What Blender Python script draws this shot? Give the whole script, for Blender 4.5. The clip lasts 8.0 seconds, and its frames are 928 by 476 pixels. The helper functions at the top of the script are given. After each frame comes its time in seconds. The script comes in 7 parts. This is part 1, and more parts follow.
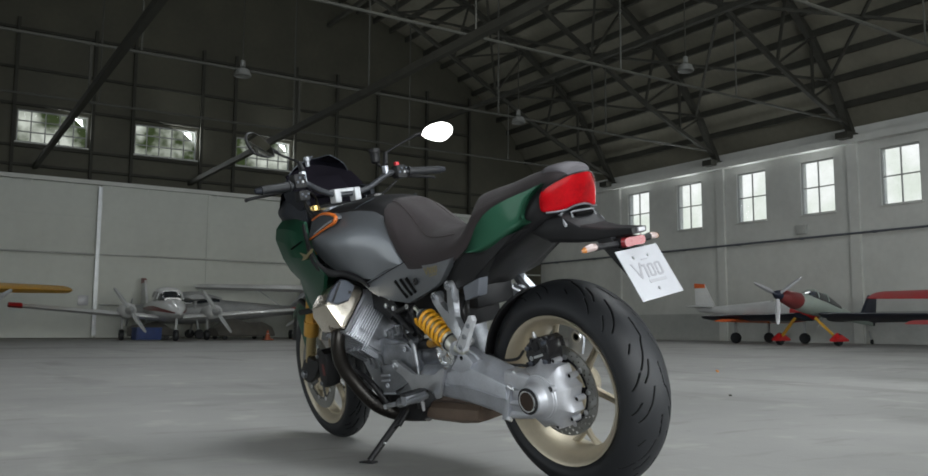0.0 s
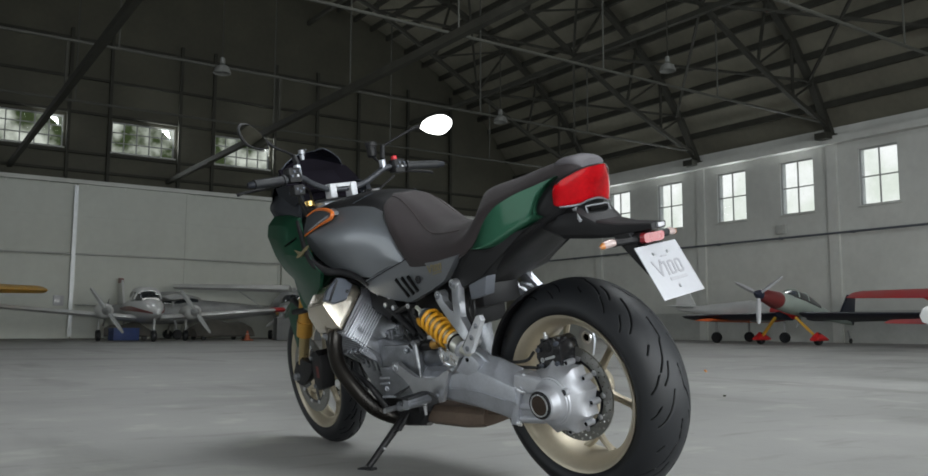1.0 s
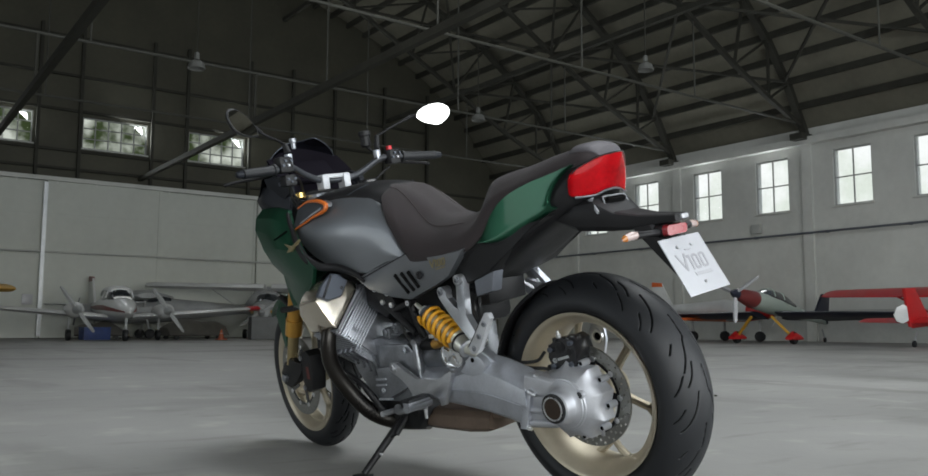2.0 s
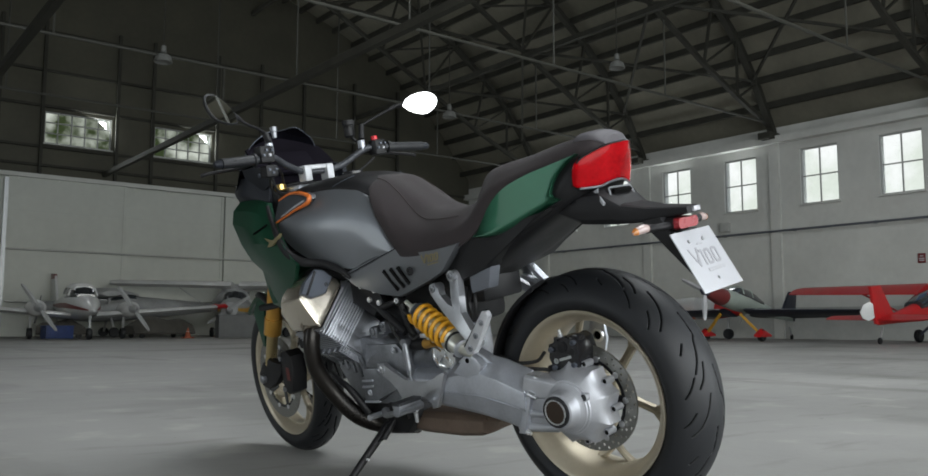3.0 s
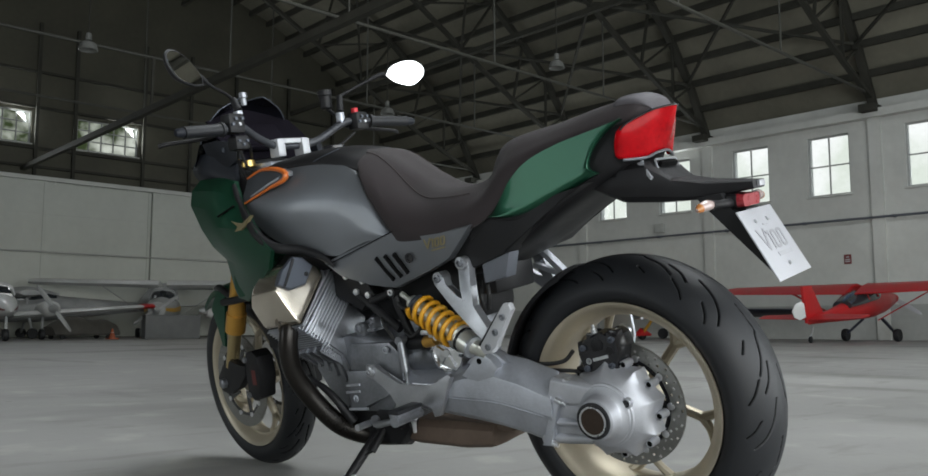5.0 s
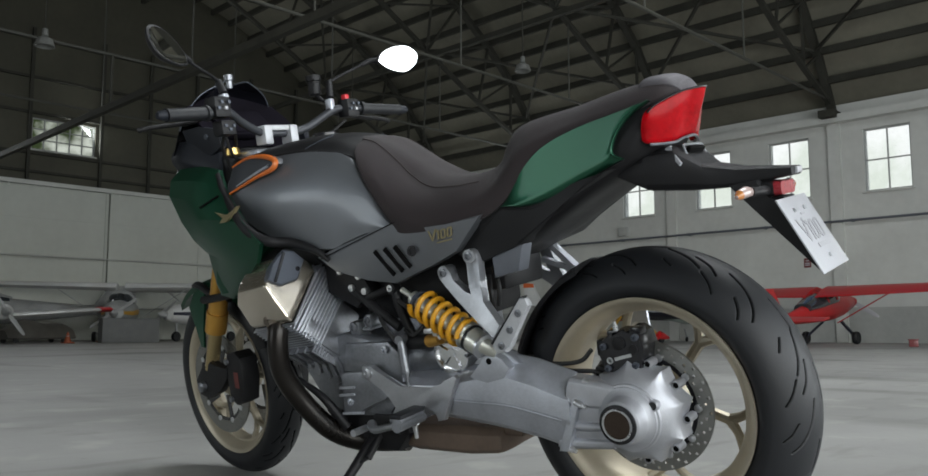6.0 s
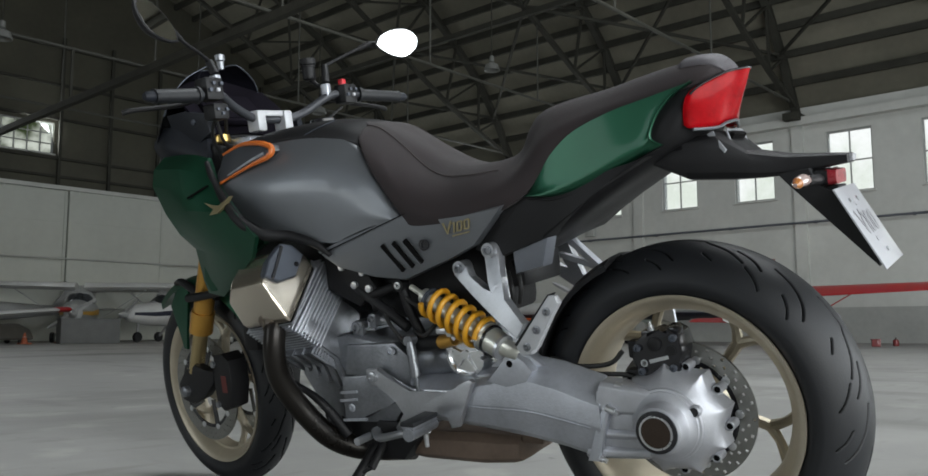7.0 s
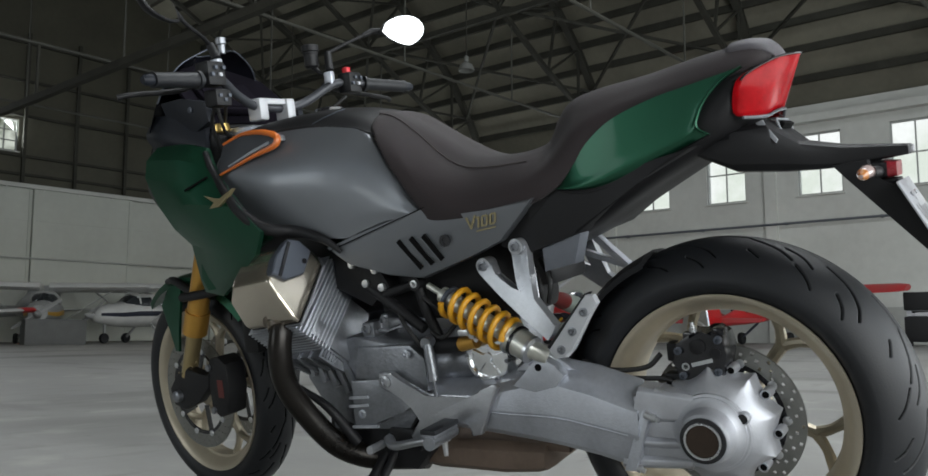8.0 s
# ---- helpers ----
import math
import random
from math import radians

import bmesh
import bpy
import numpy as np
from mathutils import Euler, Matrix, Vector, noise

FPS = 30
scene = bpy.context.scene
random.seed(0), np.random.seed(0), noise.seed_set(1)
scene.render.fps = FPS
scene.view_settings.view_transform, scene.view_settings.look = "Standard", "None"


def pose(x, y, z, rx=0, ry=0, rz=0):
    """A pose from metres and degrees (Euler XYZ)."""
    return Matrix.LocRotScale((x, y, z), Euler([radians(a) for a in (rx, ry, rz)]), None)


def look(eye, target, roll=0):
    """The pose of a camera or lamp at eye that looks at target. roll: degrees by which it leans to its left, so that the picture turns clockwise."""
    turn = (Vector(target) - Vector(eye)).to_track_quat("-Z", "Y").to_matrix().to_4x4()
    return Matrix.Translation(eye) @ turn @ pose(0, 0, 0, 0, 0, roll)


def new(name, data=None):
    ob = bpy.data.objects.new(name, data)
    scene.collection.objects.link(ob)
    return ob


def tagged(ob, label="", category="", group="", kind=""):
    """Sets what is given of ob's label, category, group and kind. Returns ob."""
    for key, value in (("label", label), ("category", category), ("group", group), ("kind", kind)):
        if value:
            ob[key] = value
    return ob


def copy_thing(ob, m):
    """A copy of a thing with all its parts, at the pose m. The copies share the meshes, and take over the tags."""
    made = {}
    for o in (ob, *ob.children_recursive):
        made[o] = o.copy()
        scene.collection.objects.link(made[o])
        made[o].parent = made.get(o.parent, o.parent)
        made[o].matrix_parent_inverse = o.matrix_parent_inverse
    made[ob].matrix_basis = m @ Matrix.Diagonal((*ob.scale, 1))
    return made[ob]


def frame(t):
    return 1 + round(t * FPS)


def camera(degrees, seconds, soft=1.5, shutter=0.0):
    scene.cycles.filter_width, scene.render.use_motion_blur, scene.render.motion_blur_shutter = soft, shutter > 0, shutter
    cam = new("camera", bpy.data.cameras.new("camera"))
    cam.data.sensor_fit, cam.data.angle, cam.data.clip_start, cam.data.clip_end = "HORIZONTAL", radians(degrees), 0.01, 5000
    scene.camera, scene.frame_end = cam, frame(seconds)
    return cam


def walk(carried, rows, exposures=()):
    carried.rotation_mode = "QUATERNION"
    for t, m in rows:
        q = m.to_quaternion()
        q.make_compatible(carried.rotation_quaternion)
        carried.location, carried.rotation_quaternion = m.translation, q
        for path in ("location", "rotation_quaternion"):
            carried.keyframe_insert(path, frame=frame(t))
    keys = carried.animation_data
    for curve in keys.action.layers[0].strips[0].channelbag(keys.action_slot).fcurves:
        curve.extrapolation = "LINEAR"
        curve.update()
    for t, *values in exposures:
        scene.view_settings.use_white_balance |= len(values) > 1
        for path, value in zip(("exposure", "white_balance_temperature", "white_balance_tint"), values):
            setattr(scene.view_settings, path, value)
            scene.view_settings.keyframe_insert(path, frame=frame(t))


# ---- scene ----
cam = camera(57.9, 8.0, 1.6)
PATH = [
    (0, (-0.944, -0.121, 0.49), (0.139, 1.547, 0.703), 0.3),
    (0.5, (-0.943, -0.045, 0.495), (0.163, 1.608, 0.706), 0.3),
    (1, (-0.945, 0.03, 0.491), (0.179, 1.671, 0.704), 0.2),
    (1.5, (-0.941, 0.123, 0.488), (0.205, 1.748, 0.7), 0.2),
    (3, (-0.911, 0.359, 0.491), (0.321, 1.92, 0.697), 0.1),
    (3.5, (-0.902, 0.44, 0.492), (0.359, 1.98, 0.692), 0.1),
    (4, (-0.888, 0.535, 0.49), (0.396, 2.056, 0.688), 0.1),
    (4.5, (-0.871, 0.645, 0.488), (0.447, 2.137, 0.685), 0.0),
    (5, (-0.855, 0.74, 0.478), (0.5, 2.196, 0.685), -0.0),
    (6.5, (-0.827, 1.005, 0.463), (0.622, 2.367, 0.678), -0.1),
    (7, (-0.813, 1.096, 0.464), (0.664, 2.427, 0.68), -0.1),
    (7.5, (-0.806, 1.166, 0.463), (0.694, 2.472, 0.682), -0.1),
    (8, (-0.802, 1.253, 0.465), (0.721, 2.53, 0.683), -0.1),
]
walk(cam, [(t, look(eye, target, roll)) for t, eye, target, roll in PATH])

# ---- world and light ----
EAST, WEST, NORTH, SOUTH = 27.9, -12.9, 36.45, -7.0
world = bpy.data.worlds.new("sky")
scene.world = world
world.use_nodes = True
wn = world.node_tree
sky = wn.nodes.new("ShaderNodeTexSky")
sky.sky_type, sky.sun_disc = "NISHITA", False
sky.sun_elevation, sky.sun_rotation = radians(38), radians(200)
wn.links.new(sky.outputs[0], wn.nodes["Background"].inputs[0])
wn.nodes["Background"].inputs[1].default_value = 0.12
sun = new("sun", bpy.data.lights.new("sun", "SUN"))
sun.data.energy, sun.data.angle, sun.data.color = 1.0, radians(12), (1.0, 0.96, 0.9)
sun.matrix_world = look((0, 0, 0), (math.sin(radians(20)), 0.9, -0.75))


def daylight(name, size_x, size_y, watts, eye, target, color=(0.94, 0.985, 1.0)):
    """An area lamp for the sky's light, in an opening of the hall that is seen or added."""
    lamp = new(name, bpy.data.lights.new(name, "AREA"))
    lamp.data.shape, lamp.data.size, lamp.data.size_y = "RECTANGLE", size_x, size_y
    lamp.data.energy, lamp.data.color = watts, color
    lamp.matrix_world = look(eye, target)
    return lamp


daylight("front_door_daylight", 26.0, 5.2, 2250, (5.0, SOUTH + 0.1, 2.75), (5.0, 10, 2.75))
# added fill from above, out of view, to lift the floor
daylight("overhead_fill", 11.0, 9.5, 2700, (6.6, 0.5, 16.9), (6.6, 0.5, 0.0))
# added side fill, out of view, brightening the motorcycle's left flank
daylight("side_fill", 6.3, 4.3, 240, (WEST + 0.05, 8.25, 2.2), (0.0, 8.25, 2.2))
for x, watts in ((-5.39, 15), (-1.08, 25), (3.17, 50), (7.56, 120), (11.86, 120)):
    daylight("north_window_daylight", 2.4, 1.2, watts, (x, NORTH - 0.32, 8.32), (x + 4.0, 24.0, 13.0))
for y in (28.9, 25.72, 22.36, 19.29):
    daylight("east_window_daylight", 1.3, 1.9, 42, (EAST - 0.36, y, 5.98), (16.0, y, 10.5))
scene.view_settings.exposure = 0.0


# ---- materials ----
def material(name, base, rough=0.5, metal=0.0, vary=0.15, scale=6.0, bump=0.0, bump_scale=60.0, coat=0.0, tint=None, object_random=0.0, rough_vary=0.1, **extra):
    """Principled surface with variation at two scales and fine relief."""
    m = bpy.data.materials.new(name)
    m.use_nodes = True
    n, l = m.node_tree.nodes, m.node_tree.links
    p = n["Principled BSDF"]
    coord = n.new("ShaderNodeTexCoord")
    big, fine = n.new("ShaderNodeTexNoise"), n.new("ShaderNodeTexNoise")
    big.inputs["Scale"].default_value, big.inputs["Detail"].default_value = scale, 5
    fine.inputs["Scale"].default_value, fine.inputs["Detail"].default_value = scale * 9, 4
    for t in (big, fine):
        l.new(coord.outputs["Object"], t.inputs["Vector"])
    add = n.new("ShaderNodeMath")
    add.operation = "MULTIPLY_ADD"
    l.new(fine.outputs[0], add.inputs[0])
    add.inputs[1].default_value = 0.4
    l.new(big.outputs[0], add.inputs[2])
    ramp = n.new("ShaderNodeMapRange")
    ramp.inputs["From Min"].default_value, ramp.inputs["From Max"].default_value = 0.45, 0.95
    l.new(add.outputs[0], ramp.inputs["Value"])
    mix = n.new("ShaderNodeMix")
    mix.data_type = "RGBA"
    dark = [c * (1 - vary) for c in base]
    light = list(tint) if tint else [min(1, c * (1 + vary)) for c in base]
    mix.inputs[6].default_value, mix.inputs[7].default_value = (*dark, 1), (*light, 1)
    l.new(ramp.outputs[0], mix.inputs[0])
    out = mix.outputs[2]
    if object_random:
        info, hsv = n.new("ShaderNodeObjectInfo"), n.new("ShaderNodeHueSaturation")
        val = n.new("ShaderNodeMapRange")
        val.inputs["To Min"].default_value, val.inputs["To Max"].default_value = 1 - object_random, 1 + object_random
        l.new(info.outputs["Random"], val.inputs["Value"])
        l.new(val.outputs[0], hsv.inputs["Value"])
        l.new(out, hsv.inputs["Color"])
        out = hsv.outputs[0]
    l.new(out, p.inputs["Base Color"])
    rr = n.new("ShaderNodeMapRange")
    rr.inputs["To Min"].default_value, rr.inputs["To Max"].default_value = max(0.0, rough - rough_vary), min(1.0, rough + rough_vary)
    l.new(add.outputs[0], rr.inputs["Value"])
    l.new(rr.outputs[0], p.inputs["Roughness"])
    p.inputs["Metallic"].default_value = metal
    p.inputs["Coat Weight"].default_value, p.inputs["Coat Roughness"].default_value = coat, 0.06
    if bump:
        grain, b = n.new("ShaderNodeTexNoise"), n.new("ShaderNodeBump")
        grain.inputs["Scale"].default_value, grain.inputs["Detail"].default_value = bump_scale, 6
        l.new(coord.outputs["Object"], grain.inputs["Vector"])
        b.inputs["Strength"].default_value, b.inputs["Distance"].default_value = bump, 0.01
        l.new(grain.outputs[0], b.inputs["Height"])
        l.new(b.outputs[0], p.inputs["Normal"])
    for key, value in extra.items():
        p.inputs[key.replace("_", " ")].default_value = value
    return m


def glowing(name, low, high, scale, strength, middle, lift):
    """Far bright view outside a window: sky above hazy trees."""
    m = bpy.data.materials.new(name)
    m.use_nodes = True
    n, l = m.node_tree.nodes, m.node_tree.links
    n.remove(n["Principled BSDF"])
    coord, noise_tex, ramp, em = n.new("ShaderNodeTexCoord"), n.new("ShaderNodeTexNoise"), n.new("ShaderNodeValToRGB"), n.new("ShaderNodeEmission")
    noise_tex.inputs["Scale"].default_value, noise_tex.inputs["Detail"].default_value = scale, 8
    l.new(coord.outputs["Object"], noise_tex.inputs["Vector"])
    split, add = n.new("ShaderNodeSeparateXYZ"), n.new("ShaderNodeMath")
    l.new(coord.outputs["Object"], split.inputs[0])
    add.operation = "MULTIPLY_ADD"
    l.new(split.outputs[2], add.inputs[0])
    add.inputs[1].default_value = lift
    l.new(noise_tex.outputs[0], add.inputs[2])
    sub = n.new("ShaderNodeMath")
    sub.operation = "SUBTRACT"
    l.new(add.outputs[0], sub.inputs[0])
    sub.inputs[1].default_value = middle * lift
    l.new(sub.outputs[0], ramp.inputs[0])
    ramp.color_ramp.elements[0].position, ramp.color_ramp.elements[0].color = 0.40, (*low, 1)
    ramp.color_ramp.elements[1].position, ramp.color_ramp.elements[1].color = 0.62, (*high, 1)
    l.new(ramp.outputs[0], em.inputs[0])
    em.inputs[1].default_value = strength
    l.new(em.outputs[0], n["Material Output"].inputs[0])
    return m


def worn_concrete():
    """Pale concrete: cloudy patches, long dull smears, small dark spots, fine cracks of relief."""
    m = material("worn_concrete", (0.262, 0.260, 0.248), 0.5, vary=0.26, scale=0.35, bump=0.14, bump_scale=20, rough_vary=0.2)
    n, l = m.node_tree.nodes, m.node_tree.links
    p = n["Principled BSDF"]
    coord = n.new("ShaderNodeTexCoord")
    prev = p.inputs["Base Color"].links[0].from_socket
    for stretch, scale, lo, hi, dark in (((0.35, 1.0, 1.0), 0.55, 0.54, 0.72, 0.55), ((1.0, 0.25, 1.0), 1.3, 0.56, 0.70, 0.68), ((1, 1, 1), 9.0, 0.69, 0.75, 0.6), ((1, 1, 1), 2.6, 0.58, 0.68, 1.22), ((0.3, 1.0, 1.0), 6.0, 0.58, 0.70, 0.82)):
        mp, tx, rg, mx = n.new("ShaderNodeMapping"), n.new("ShaderNodeTexNoise"), n.new("ShaderNodeMapRange"), n.new("ShaderNodeMix")
        mp.inputs["Scale"].default_value = stretch
        mp.inputs["Rotation"].default_value = (0, 0, 0.6)
        l.new(coord.outputs["Object"], mp.inputs["Vector"])
        l.new(mp.outputs[0], tx.inputs["Vector"])
        tx.inputs["Scale"].default_value, tx.inputs["Detail"].default_value = scale, 6
        rg.inputs["From Min"].default_value, rg.inputs["From Max"].default_value = lo, hi
        l.new(tx.outputs[0], rg.inputs["Value"])
        mx.data_type, mx.blend_type = "RGBA", "MULTIPLY"
        mx.inputs[7].default_value = (dark, dark, dark * 0.98, 1)
        l.new(rg.outputs[0], mx.inputs[0])
        l.new(prev, mx.inputs[6])
        prev = mx.outputs[2]
    l.new(prev, p.inputs["Base Color"])
    return m


CONCRETE = worn_concrete()
PLASTER = material("plaster", (0.59, 0.60, 0.57), 0.8, vary=0.1, scale=0.5, bump=0.1, bump_scale=8)
DADO = material("dado_paint", (0.42, 0.43, 0.41), 0.7, vary=0.12, scale=0.8)
DOOR_PAINT = material("door_paint", (0.53, 0.55, 0.505), 0.55, vary=0.08, scale=0.4, bump=0.05, bump_scale=3)
SHEET = material("dark_sheet", (0.074, 0.072, 0.052), 0.7, vary=0.2, scale=0.6)
ROOF = material("roof_sheet", (0.175, 0.168, 0.130), 0.8, vary=0.2, scale=0.5)
STEEL = material("dark_steel", (0.044, 0.044, 0.036), 0.75, Specular_IOR_Level=0.25, vary=0.25, scale=2)
PIPE = material("pale_pipe", (0.062, 0.063, 0.053), 0.6, vary=0.15, scale=2)
GALV = material("galvanised", (0.5, 0.52, 0.53), 0.4, 0.6, vary=0.12, scale=3)
WINDOW_PAINT = material("window_paint", (0.42, 0.43, 0.42), 0.6, vary=0.15, scale=4)
GLASS = material("glass", (0.95, 0.97, 0.96), 0.02, vary=0.02, rough_vary=0.01, Transmission_Weight=1.0, IOR=1.05)
EARTH = material("apron", (0.28, 0.28, 0.26), 0.85, vary=0.2, scale=0.1)
VIEW_EAST = glowing("east_view", (0.78, 0.84, 0.77), (1.0, 1.02, 1.02), 0.3, 1.0, 11.5, 0.03)
VIEW_NORTH = glowing("north_view", (0.06, 0.085, 0.035), (0.95, 1.0, 0.90), 0.55, 0.62, 16.0, 0.02)

TANK_GREY = material("grey_paint", (0.185, 0.196, 0.212), 0.42, 0.7, vary=0.05, scale=3, coat=0.3, rough_vary=0.03)
GREEN = material("green_paint", (0.0145, 0.080, 0.044), 0.36, 0.75, vary=0.08, scale=3, coat=0.2, rough_vary=0.03)
BLACK = material("black_plastic", (0.008, 0.008, 0.009), 0.5, Specular_IOR_Level=0.32, vary=0.2, scale=12, bump=0.05, bump_scale=350)
GLOSS_BLACK = material("gloss_black", (0.010, 0.010, 0.012), 0.22, vary=0.1, coat=0.15, rough_vary=0.05)
SEAT = material("seat_suede", (0.0175, 0.0118, 0.0130), 0.8, Sheen_Weight=0.06, vary=0.2, scale=14, bump=0.2, bump_scale=500)
STITCH = material("stitching", (0.05, 0.04, 0.038), 0.8)
ORANGE = material("orange_paint", (0.55, 0.13, 0.015), 0.35, vary=0.05, coat=0.4)
HEAD_GOLD = material("champagne_metal", (0.68, 0.62, 0.52), 0.21, 0.92, vary=0.07, scale=8, rough_vary=0.05)
WHEEL_GOLD = material("wheel_gold", (0.46, 0.41, 0.315), 0.42, 0.6, vary=0.08, scale=8, rough_vary=0.06)
ENGINE = material("engine_grey", (0.235, 0.245, 0.265), 0.30, 0.75, vary=0.26, scale=13, bump=0.12, bump_scale=200)
SHOCK_BODY = material("shock_alloy", (0.62, 0.62, 0.56), 0.3, 0.7, vary=0.1, scale=20)
RECESS_GREY = material("recess_grey", (0.22, 0.23, 0.245), 0.42, vary=0.08, scale=20)
HANGER = material("hanger_alloy", (0.40, 0.41, 0.43), 0.30, 0.8, vary=0.12, scale=16, bump=0.08, bump_scale=220)
CAST = material("cast_aluminium", (0.49, 0.51, 0.555), 0.36, 0.75, vary=0.15, scale=12, bump=0.10, bump_scale=240)
ALU = material("bright_aluminium", (0.66, 0.67, 0.69), 0.27, 0.9, vary=0.07, scale=12)
SLATE = material("slate_cap", (0.075, 0.085, 0.105), 0.4, 0.4, vary=0.08, scale=14)
BOX_SLATE = material("box_slate", (0.12, 0.13, 0.15), 0.5, 0.2, vary=0.1, scale=14)
DEEP_SLATE = material("deep_slate", (0.014, 0.016, 0.021), 0.42, vary=0.1, scale=10, Specular_IOR_Level=0.2)
BAR_GREY = material("bar_grey", (0.045, 0.048, 0.055), 0.4, 0.3, vary=0.1, scale=14)
POLISHED = material("polished_alloy", (0.88, 0.89, 0.90), 0.2, 1.0, vary=0.04, scale=20, rough_vary=0.05)
BRIGHT_ALLOY = material("bright_alloy", (0.46, 0.47, 0.49), 0.45, 0.3, vary=0.08, scale=30)
DRIVE_CAST = material("drive_cast", (0.47, 0.48, 0.51), 0.47, 0.7, vary=0.10, scale=22, bump=0.05, bump_scale=240)
SEAT_LIP = material("seat_end_cover", (0.075, 0.07, 0.078), 0.6, vary=0.12, scale=14, bump=0.1, bump_scale=500)
PINK_LENS = material("pink_lens", (0.27, 0.022, 0.03), 0.25, vary=0.12, scale=30, coat=0.3)
RUBBER = material("tyre_rubber", (0.0075, 0.0085, 0.0105), 0.5, Specular_IOR_Level=0.45, vary=0.18, scale=6, bump=0.05, bump_scale=300)
# the same rubber, blackened to stand for shade inside the tread cuts
GROOVE_SHADE = material("groove_shade", (0.003, 0.003, 0.003), 0.9, Specular_IOR_Level=0.1)
YELLOW = material("spring_yellow", (0.62, 0.30, 0.012), 0.35, vary=0.06, coat=0.3)
FORK_GOLD = material("fork_gold", (0.60, 0.33, 0.07), 0.3, 0.7, vary=0.06)
FORK_TUBE = material("fork_tube", (0.42, 0.33, 0.17), 0.25, 0.8, vary=0.06)
DISC = material("disc_steel", (0.25, 0.25, 0.235), 0.35, 0.85, vary=0.1, scale=16)
RED_LENS = material("red_lens", (0.30, 0.002, 0.005), 0.20, vary=0.45, scale=11, Specular_IOR_Level=0.05, rough_vary=0.05, Subsurface_Weight=0.10, coat=0.10)
CLEAR_LENS = material("clear_lens", (0.40, 0.31, 0.29), 0.12, vary=0.1, coat=0.6, rough_vary=0.04)
AMBER = material("amber_lens", (0.45, 0.17, 0.04), 0.2, coat=0.5)
DULL_RED = material("dull_red", (0.10, 0.018, 0.015), 0.6)
COLLAR = material("collar_bronze", (0.34, 0.29, 0.24), 0.22, 0.9, vary=0.25, scale=20, rough_vary=0.08)
PRINT_PALE = material("print_pale", (0.36, 0.36, 0.38), 0.5)
RED_SWITCH = material("red_switch", (0.6, 0.02, 0.03), 0.4)
BROWN = material("muffler_brown", (0.125, 0.090, 0.068), 0.6, 0.2, vary=0.22, scale=9, bump=0.06, bump_scale=160)
PIPE_BLACK = material("header_black", (0.016, 0.014, 0.012), 0.26, 0.6, vary=0.3, scale=9)
MIRROR = material("mirror_glass", (0.9, 0.9, 0.9), 0.01, 1.0, vary=0.01, rough_vary=0.005)
SMOKED = material("smoked_screen", (0.007, 0.007, 0.010), 0.10, rough_vary=0.02, Specular_IOR_Level=0.12)
PLATE_WHITE = material("plate_white", (0.42, 0.425, 0.45), 0.32, vary=0.04, scale=8, coat=0.4)
DISPLAY = material("display_face", (0.009, 0.008, 0.011), 0.6, Specular_IOR_Level=0.0)
SLOT_BLACK = material("slot_black", (0.004, 0.004, 0.004), 0.9, Specular_IOR_Level=0.08)
PRINT_GREY = material("print_grey", (0.30, 0.30, 0.315), 0.32, coat=0.4)
PRINT_GOLD = material("print_gold", (0.26, 0.22, 0.12), 0.4, 0.5)
BRASS = material("brass", (0.65, 0.45, 0.15), 0.25, 0.9)
DARK_BORE = material("bore_brown", (0.05, 0.035, 0.026), 0.4, 0.6, vary=0.2, scale=20)
CABLE = material("cable_black", (0.012, 0.012, 0.012), 0.5)


# ---- building helpers ----
def part(name, bm, mat, parent=None, label="", sharp=38, kind=""):
    """Links a bmesh as one mesh object under a thing or a part."""
    me = bpy.data.meshes.new(name)
    bmesh.ops.recalc_face_normals(bm, faces=bm.faces[:])
    bm.to_mesh(me)
    bm.free()
    me.materials.append(mat)
    me.polygons.foreach_set("use_smooth", [True] * len(me.polygons))
    me.set_sharp_from_angle(angle=radians(sharp))
    ob = new(name, me)
    ob.parent = parent
    if label or kind:
        tagged(ob, label=label, kind=kind)
    return ob


def empty(name, m, label, category, group="", kind=""):
    ob = new(name)
    ob.matrix_world = m
    ob.empty_display_size = 0.1
    return tagged(ob, label, category, group, kind)


def box(bm, centre, size, m=None, bevel=0.0):
    made = bmesh.ops.create_cube(bm, size=1.0, matrix=Matrix.Translation(centre) @ Matrix.Diagonal((*size, 1)))["verts"]
    if bevel:
        edges = list({e for v in made for e in v.link_edges})
        got = bmesh.ops.bevel(bm, geom=edges, offset=bevel, segments=2, profile=0.6, affect="EDGES")
        made = list({v for f in got["faces"] for v in f.verts} | {v for v in made if v.is_valid})
    if m is not None:
        bmesh.ops.transform(bm, matrix=m, verts=made)
    return made


def bar(bm, a, b, w, h, up=(0, 0, 1)):
    """A straight bar of rectangular section from a to b."""
    a, b = Vector(a), Vector(b)
    d = (b - a).normalized()
    side = d.cross(Vector(up))
    side = side.normalized() if side.length > 1e-4 else Vector((1, 0, 0))
    top = side.cross(d)
    vs = [bm.verts.new(p + side * (sx * w / 2) + top * (sy * h / 2)) for p in (a, b) for sx, sy in ((-1, -1), (1, -1), (1, 1), (-1, 1))]
    for f in ((0, 1, 2, 3), (7, 6, 5, 4), (0, 4, 5, 1), (1, 5, 6, 2), (2, 6, 7, 3), (3, 7, 4, 0)):
        bm.faces.new([vs[i] for i in f])


